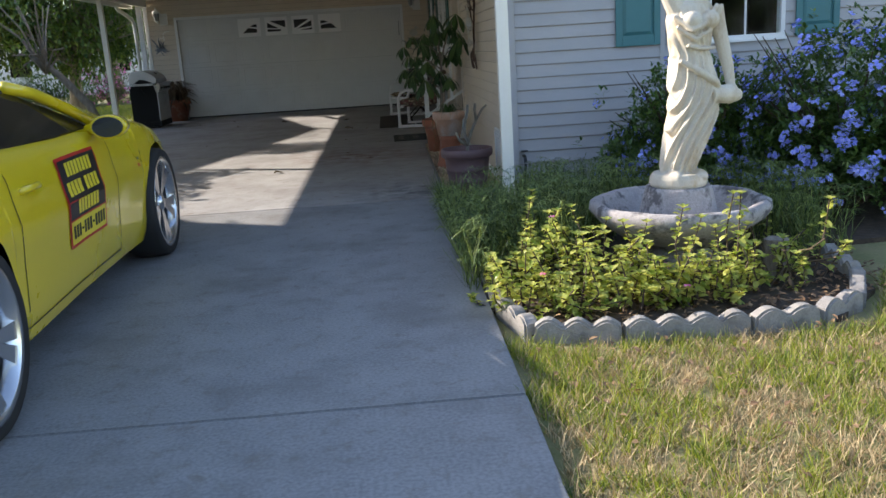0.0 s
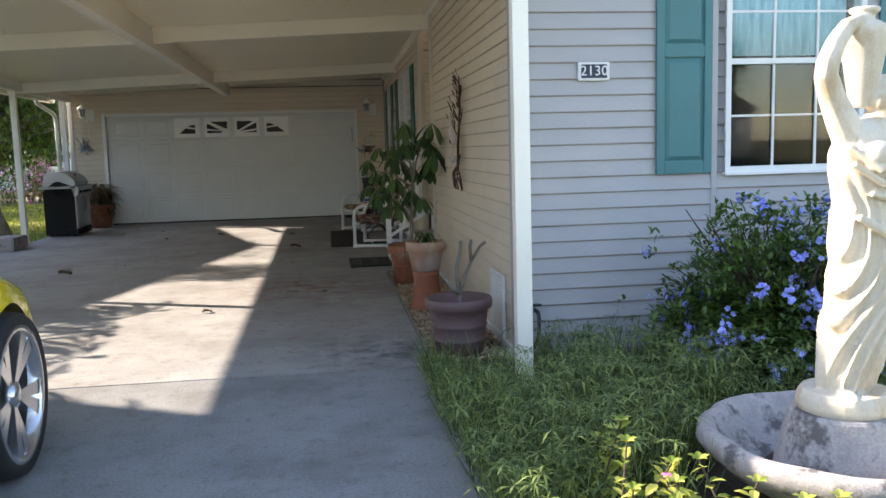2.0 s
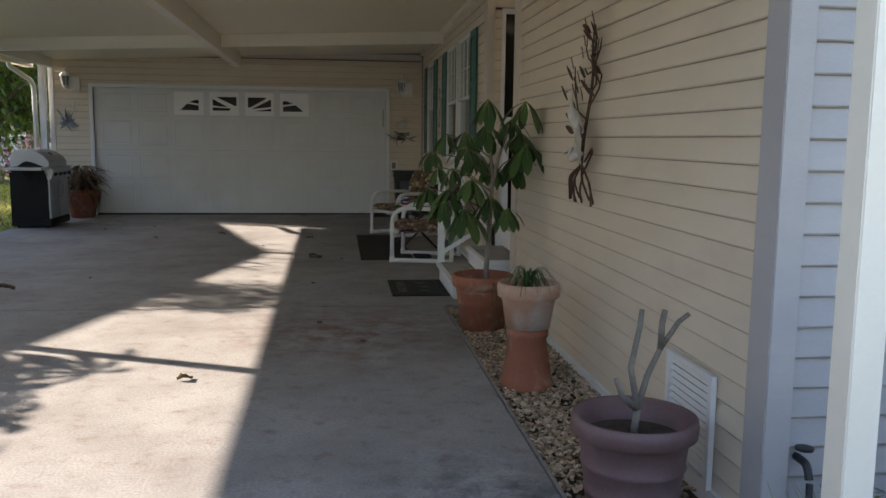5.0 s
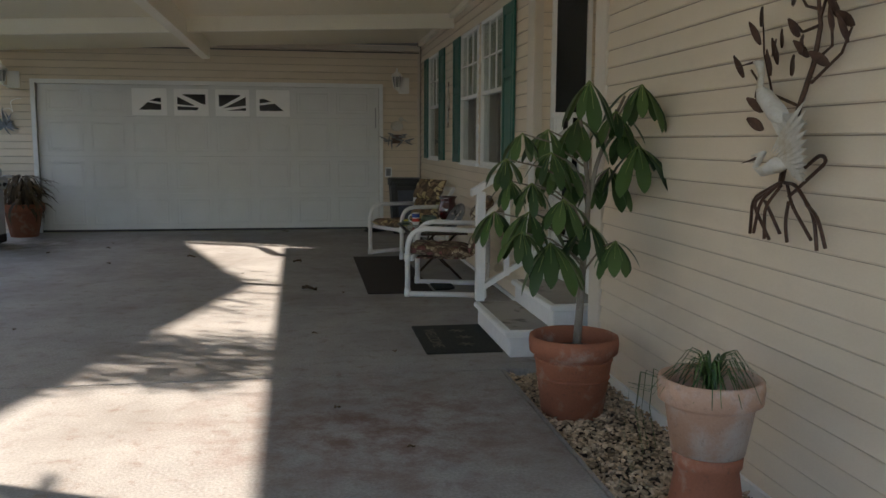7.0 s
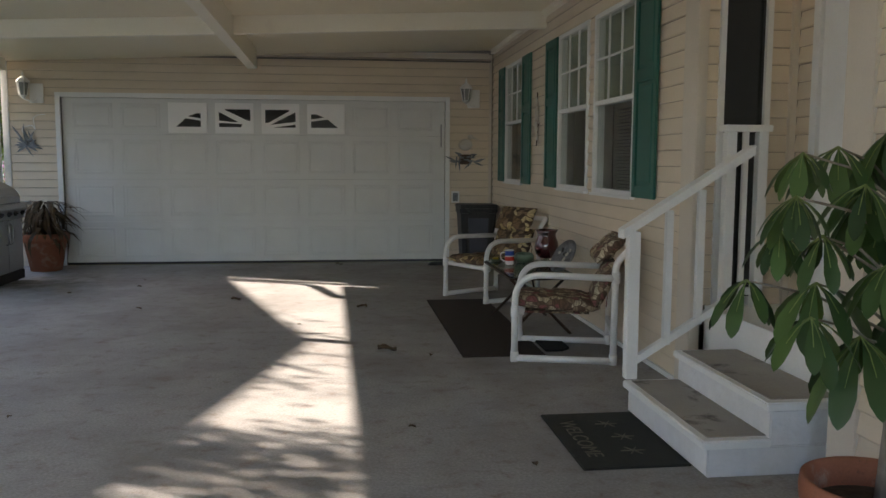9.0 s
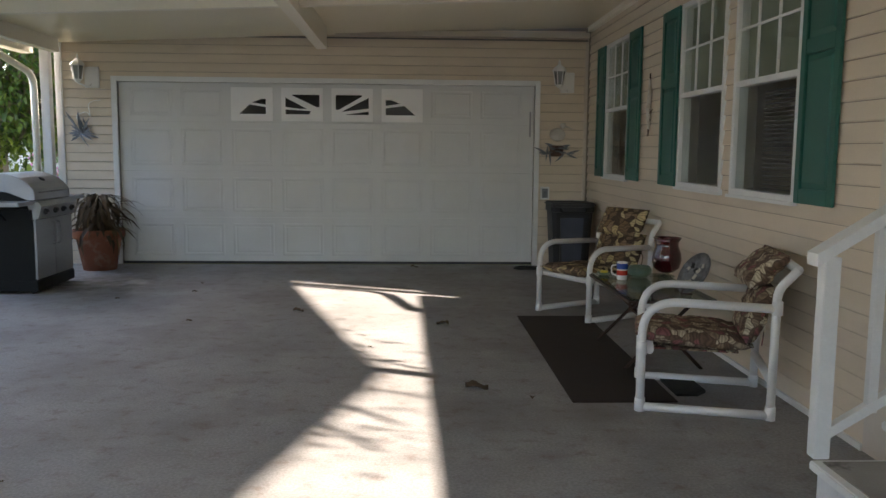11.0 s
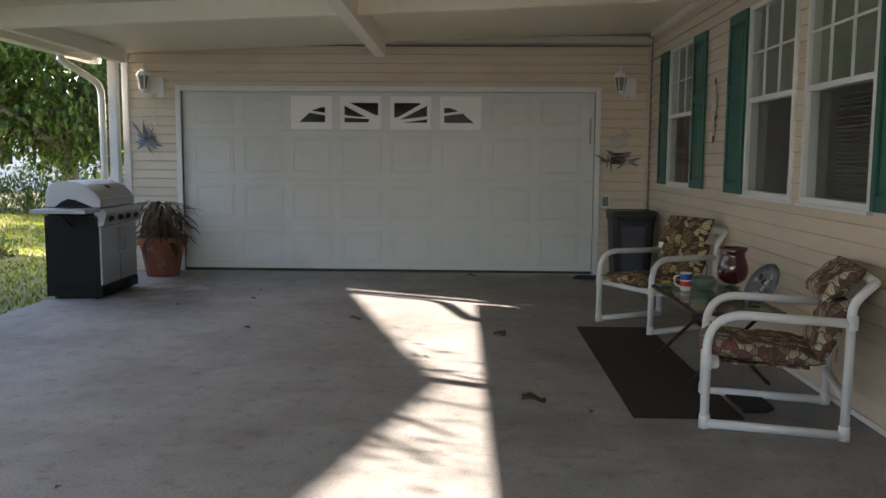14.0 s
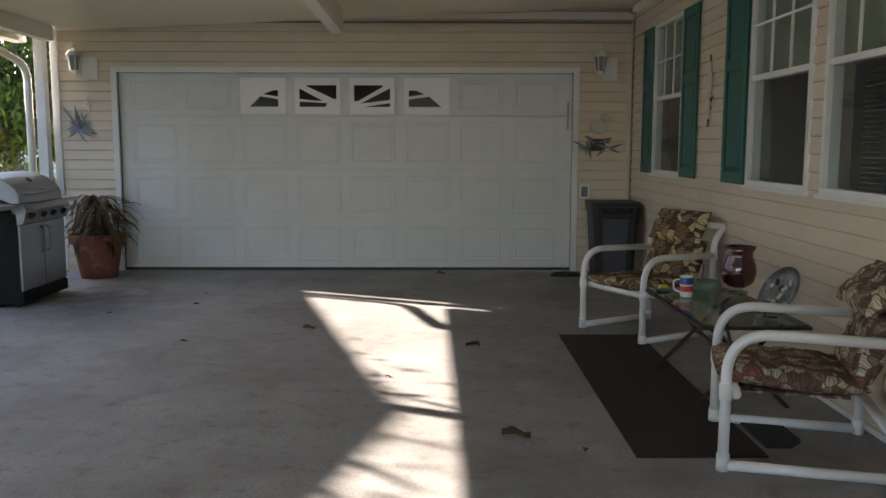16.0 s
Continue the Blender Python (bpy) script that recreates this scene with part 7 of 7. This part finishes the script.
# ---- surroundings ----
def tree(at, trunk_h, crown, seed, n, leaf, label, lean=(0, 0), trunk_r=0.16, mat=None, clump=0.5):
    """Tapered trunk with limbs and a crown of leaf clumps."""
    r = random.Random(seed)
    e = thing("tree", (*at, -0.05), label, "tree")
    cx, cy = lean
    top = Vector((cx, cy, trunk_h))
    bm = tube([(0, 0, 0), (cx * 0.2, cy * 0.2, trunk_h * 0.4), (cx * 0.7, cy * 0.7, trunk_h * 0.8), top], [trunk_r * 1.25, trunk_r, trunk_r * 0.8, trunk_r * 0.6], 10)
    part("trunk", bm, BARK, e, smooth=True)
    bm, sp = bmesh.new(), []
    c0 = top + Vector((0, 0, crown[2] * 0.75))
    for k in range(n):
        d = spin(r)
        f = (0.35 + 0.65 * r.random() ** 0.5) * (1 + 0.3 * noise.noise(d * 2.2 + Vector((seed, 3, 0))))
        c = c0 + Vector((d.x * crown[0] * f, d.y * crown[1] * f, d.z * crown[2] * f))
        if k % 9 == 0 or n < 20:
            tube([top - Vector((0, 0, 0.2)), top.lerp(c, 0.5) + Vector((0, 0, 0.1)), c], [trunk_r * 0.4, trunk_r * 0.2, 0.015], 6, bm, caps=False)
        for j in range(26 if n > 50 else 9):
            o = spin(r) * clump * r.random() ** 0.5
            w = spin(r) + d * 0.4
            w.z -= 0.12
            sp.append((c + o, w, (0, 0, 1), leaf * r.uniform(0.6, 1.1), leaf * r.uniform(0.36, 0.55)))
    part("branchwork", bm, BARK, e)
    leaves("crown", sp, mat or LEAF_TREE, e, "dense glossy green foliage")
    return e


tree((-9.3, 28.0), 1.6, (2.4, 2.0, 2.0), 1, 620, 0.2, "broad leafy green tree beside the lawn", (0.2, -0.3), 0.2)
tree((-5.3, 17.9), 1.45, (0.8, 1.0, 0.9), 2, 16, 0.14, "slim grey leaning tree with sparse foliage beside the carport", (-1.0, 0.2), 0.085)
tree((-12.5, 27.0), 1.8, (2.6, 2.2, 2.4), 3, 330, 0.2, "broad leafy green tree beside the lawn", (0.3, 0.0), 0.22)
tree((-15.5, 33.0), 2.0, (3.2, 2.6, 3.0), 4, 330, 0.24, "tall dark green tree behind the lawn", (0, 0), 0.25)
tree((-10.5, 36.0), 2.4, (3.2, 2.6, 3.0), 6, 300, 0.24, "tall dark green tree behind the lawn", (0, 0), 0.25)


def bush(at, r3, seed, n, mat, label, name="hedge", leaf=0.1, fl=None):
    r = random.Random(seed)
    e = thing(name, (*at, -0.05), label, "bush")
    sp, fs = [], []
    for k in range(n):
        d = spin(r)
        d.z = abs(d.z)
        f = r.random() ** 0.35 * (1 + 0.25 * noise.noise(d * 3 + Vector((seed, 0, 0))))
        c = Vector((d.x * r3[0] * f, d.y * r3[1] * f, d.z * r3[2] * f))
        for j in range(8):
            sp.append((c + spin(r) * 0.12, spin(r) + d * 0.5, (0, 0, 1), leaf * r.uniform(0.7, 1.3), leaf * 0.45))
        if fl and r.random() < 0.55:
            for j in range(8):
                fs.append((c + spin(r) * 0.1 + d * 0.06, spin(r), (0, 0, 1), leaf * 0.7, leaf * 0.6))
    leaves("foliage", sp, mat, e)
    if fs:
        leaves("blossom", fs, fl, e, "magenta blossom")
    bm = bmesh.new()
    for k in range(12):
        a = r.uniform(0, 6.28)
        tube([(0.1 * math.cos(a), 0.1 * math.sin(a), 0), (r3[0] * 0.6 * math.cos(a), r3[1] * 0.6 * math.sin(a), r3[2] * 0.7)], [0.02, 0.008], 5, bm, caps=False)
    part("branchwork", bm, BARK, e)


bush((-11.4, 30.5), (2.2, 0.7, 1.3), 5, 700, LEAF_PLU, "dark green clipped hedge behind the lawn")
bush((-15.4, 30.8), (2.2, 0.7, 1.4), 6, 600, LEAF_PLU, "dark green clipped hedge behind the lawn")
bush((-9.4, 32.0), (1.4, 0.8, 1.5), 7, 350, LEAF_TREE, "magenta flowering bush near the white house", "bougainvillea", 0.1, PINKF)
bush((-7.3, 21.6), (0.3, 0.3, 0.25), 17, 40, LEAF_TREE, "small green bush on the lawn", "bush", 0.08)


def house(at, w, d, h, rise, label, ridge=None, along="x"):
    """A neighbour's single-storey house with a gable roof, windows and a door."""
    e = thing("neighbour_house", (*at, -0.05), label, "house")
    ry = d / 2 if ridge is None else ridge
    part("wall", B((0, 0, 0, 0.2, d, h), (w - 0.2, 0, 0, w, d, h), (0.2, 0, 0, w - 0.2, 0.2, h), (0.2, d - 0.2, 0, w - 0.2, d, h)), NEIGH, e)
    part("gable", prism([(0, h), (d, h), (ry, h + rise)], "yz", 0.0, 0.2), NEIGH, e)
    part("gable", prism([(0, h), (d, h), (ry, h + rise)], "yz", w - 0.2, w), NEIGH, e)
    for a, b in ((0, ry), (d, ry)):
        s = 1 if a == 0 else -1
        part("roof", prism([(a - s * 0.3, h - 0.3 * rise / abs(b - a)), (b, h + rise + 0.002), (b, h + rise + 0.1), (a - s * 0.3, h + 0.1 - 0.3 * rise / abs(b - a))], "yz", -0.3, w + 0.3), SHINGLE, e)
    for x in np.arange(1.2, w - 1.5, 2.4):
        for y, s in ((-0.02, 0), (d - 0.04, 0)):
            wd = part("window", B((x, y, 1.0, x + 1.1, y + 0.06, 2.2)), WHITE, e)
            part("pane", B((x + 0.06, y - 0.01, 1.06, x + 1.04, y + 0.07, 2.14)), DGLASS, wd)
    return e


house((-24.0, 44.0), 15.0, 8.0, 2.9, 1.3, "white neighbouring house beyond the lawn")
house((-22.0, 13.0), 12.0, 10.1, 4.02, 0.76, "neighbouring house with a low gable roof", ridge=6.0)
# Unseen block in house form, added to cast shade on the front driveway.
house((-22.0, 1.0), 12.0, 10.0, 5.1, 0.75, "unseen taller house added to shade the driveway", ridge=9.9)
house((-12.0, -36.0), 14.0, 8.0, 2.9, 1.4, "house across the street")
house((8.0, -36.0), 14.0, 8.0, 2.9, 1.4, "house across the street")
for hx, hs in ((-1.0, 71), (3.6, 72), (8.2, 73)):
    bush((hx, -19.5), (2.6, 0.9, 1.9), hs, 420, LEAF_TREE, "dark green hedge across the street", "hedge", 0.16)
tree((3.5, -27.0), 2.4, (3.0, 2.6, 2.6), 31, 150, 0.3, "leafy street tree across the road", (0, 0), 0.2)
tree((13.5, -17.5), 2.0, (2.4, 2.2, 2.2), 33, 140, 0.3, "leafy street tree across the road", (0, 0), 0.2)
tree((11.5, -25.0), 2.4, (3.2, 2.6, 2.8), 32, 150, 0.3, "leafy street tree across the road", (0, 0), 0.2)


def palm(at, h, seed, nf, reach, label):
    r = random.Random(seed)
    e = thing("palm_tree", (*at, -0.05), label, "palm")
    part("trunk", tube([(0, 0, 0), (0.05, 0, h * 0.5), (0, 0, h)], [0.12, 0.1, 0.08], 10), BARK, e)
    sp, bm = [], bmesh.new()
    for k in range(nf):
        a = 6.283 * k / nf + r.uniform(-0.2, 0.2)
        rise = r.uniform(-0.1, 0.7)
        d = Vector((math.cos(a), math.sin(a), 0))
        pts_ = [Vector((0, 0, h)) + d * reach * t + Vector((0, 0, rise * reach * t - 0.75 * reach * t * t)) for t in np.linspace(0, 1, 9)]
        tube(pts_, [0.018 - 0.0015 * i for i in range(9)], 5, bm, caps=False)
        s = Vector((-d.y, d.x, 0))
        for i in range(1, 9):
            for q in range(2):
                p = pts_[i - 1].lerp(pts_[i], q / 2)
                for sg in (-1, 1):
                    sp.append((p, s * sg + d * 0.7 - Vector((0, 0, 0.35)), (0, 0, 1), reach * 0.42 * (1.15 - i / 9.5), 0.032))
    part("frond_ribs", bm, TWIG, e)
    leaves("foliage", sp, LEAF_TREE, e)


r = random.Random(77)
um = thing("umbrella_plant", (-6.0, 10.4, -0.05), "tall umbrella plant with whorled leaves beside the carport", "shrub")
bm, sp = bmesh.new(), []
for k in range(44):
    gx, gy = -1.25 - 1.5 * r.random() ** 0.7, r.uniform(6.9, 10.2)
    if k % 5 == 0:
        gx, gy = r.uniform(-2.0, -0.5), r.uniform(6.7, 7.3)
    x = r.uniform(-0.35, 0.3)
    c = Vector((x, gy + 0.45 * (gx + 6 - x) - 10.4, (gx + 6 - x) * 0.541 + 0.05))
    tube([(0.3 * x, 0.4 * c.y, 0), (0.6 * x, 0.8 * c.y, 0.6 * c.z), c], [0.02, 0.014, 0.008], 6, bm, caps=False)
    n = r.randint(6, 8)
    for j in range(n):
        a = 6.283 * j / n + r.uniform(-0.2, 0.2)
        sp.append((c, (math.cos(a), math.sin(a), r.uniform(-0.2, 0.25)), r.uniform(0.30, 0.48), r.uniform(0.09, 0.125)))
part("branchwork", bm, BARK, um)
broad_leaves("foliage", sp, LEAF_SCH, um, "", 0.35)
tree((-8.0, 15.3), 3.3, (1.0, 0.72, 0.4), 44, 105, 0.1, "small leafy tree beside the carport", (0.0, 0.0), 0.05, None, 0.2)
tree((-8.0, 18.0), 3.0, (0.7, 1.7, 0.7), 43, 19, 0.1, "thin sparse tree beside the carport", (0.1, 0.1), 0.09, None, 0.3)
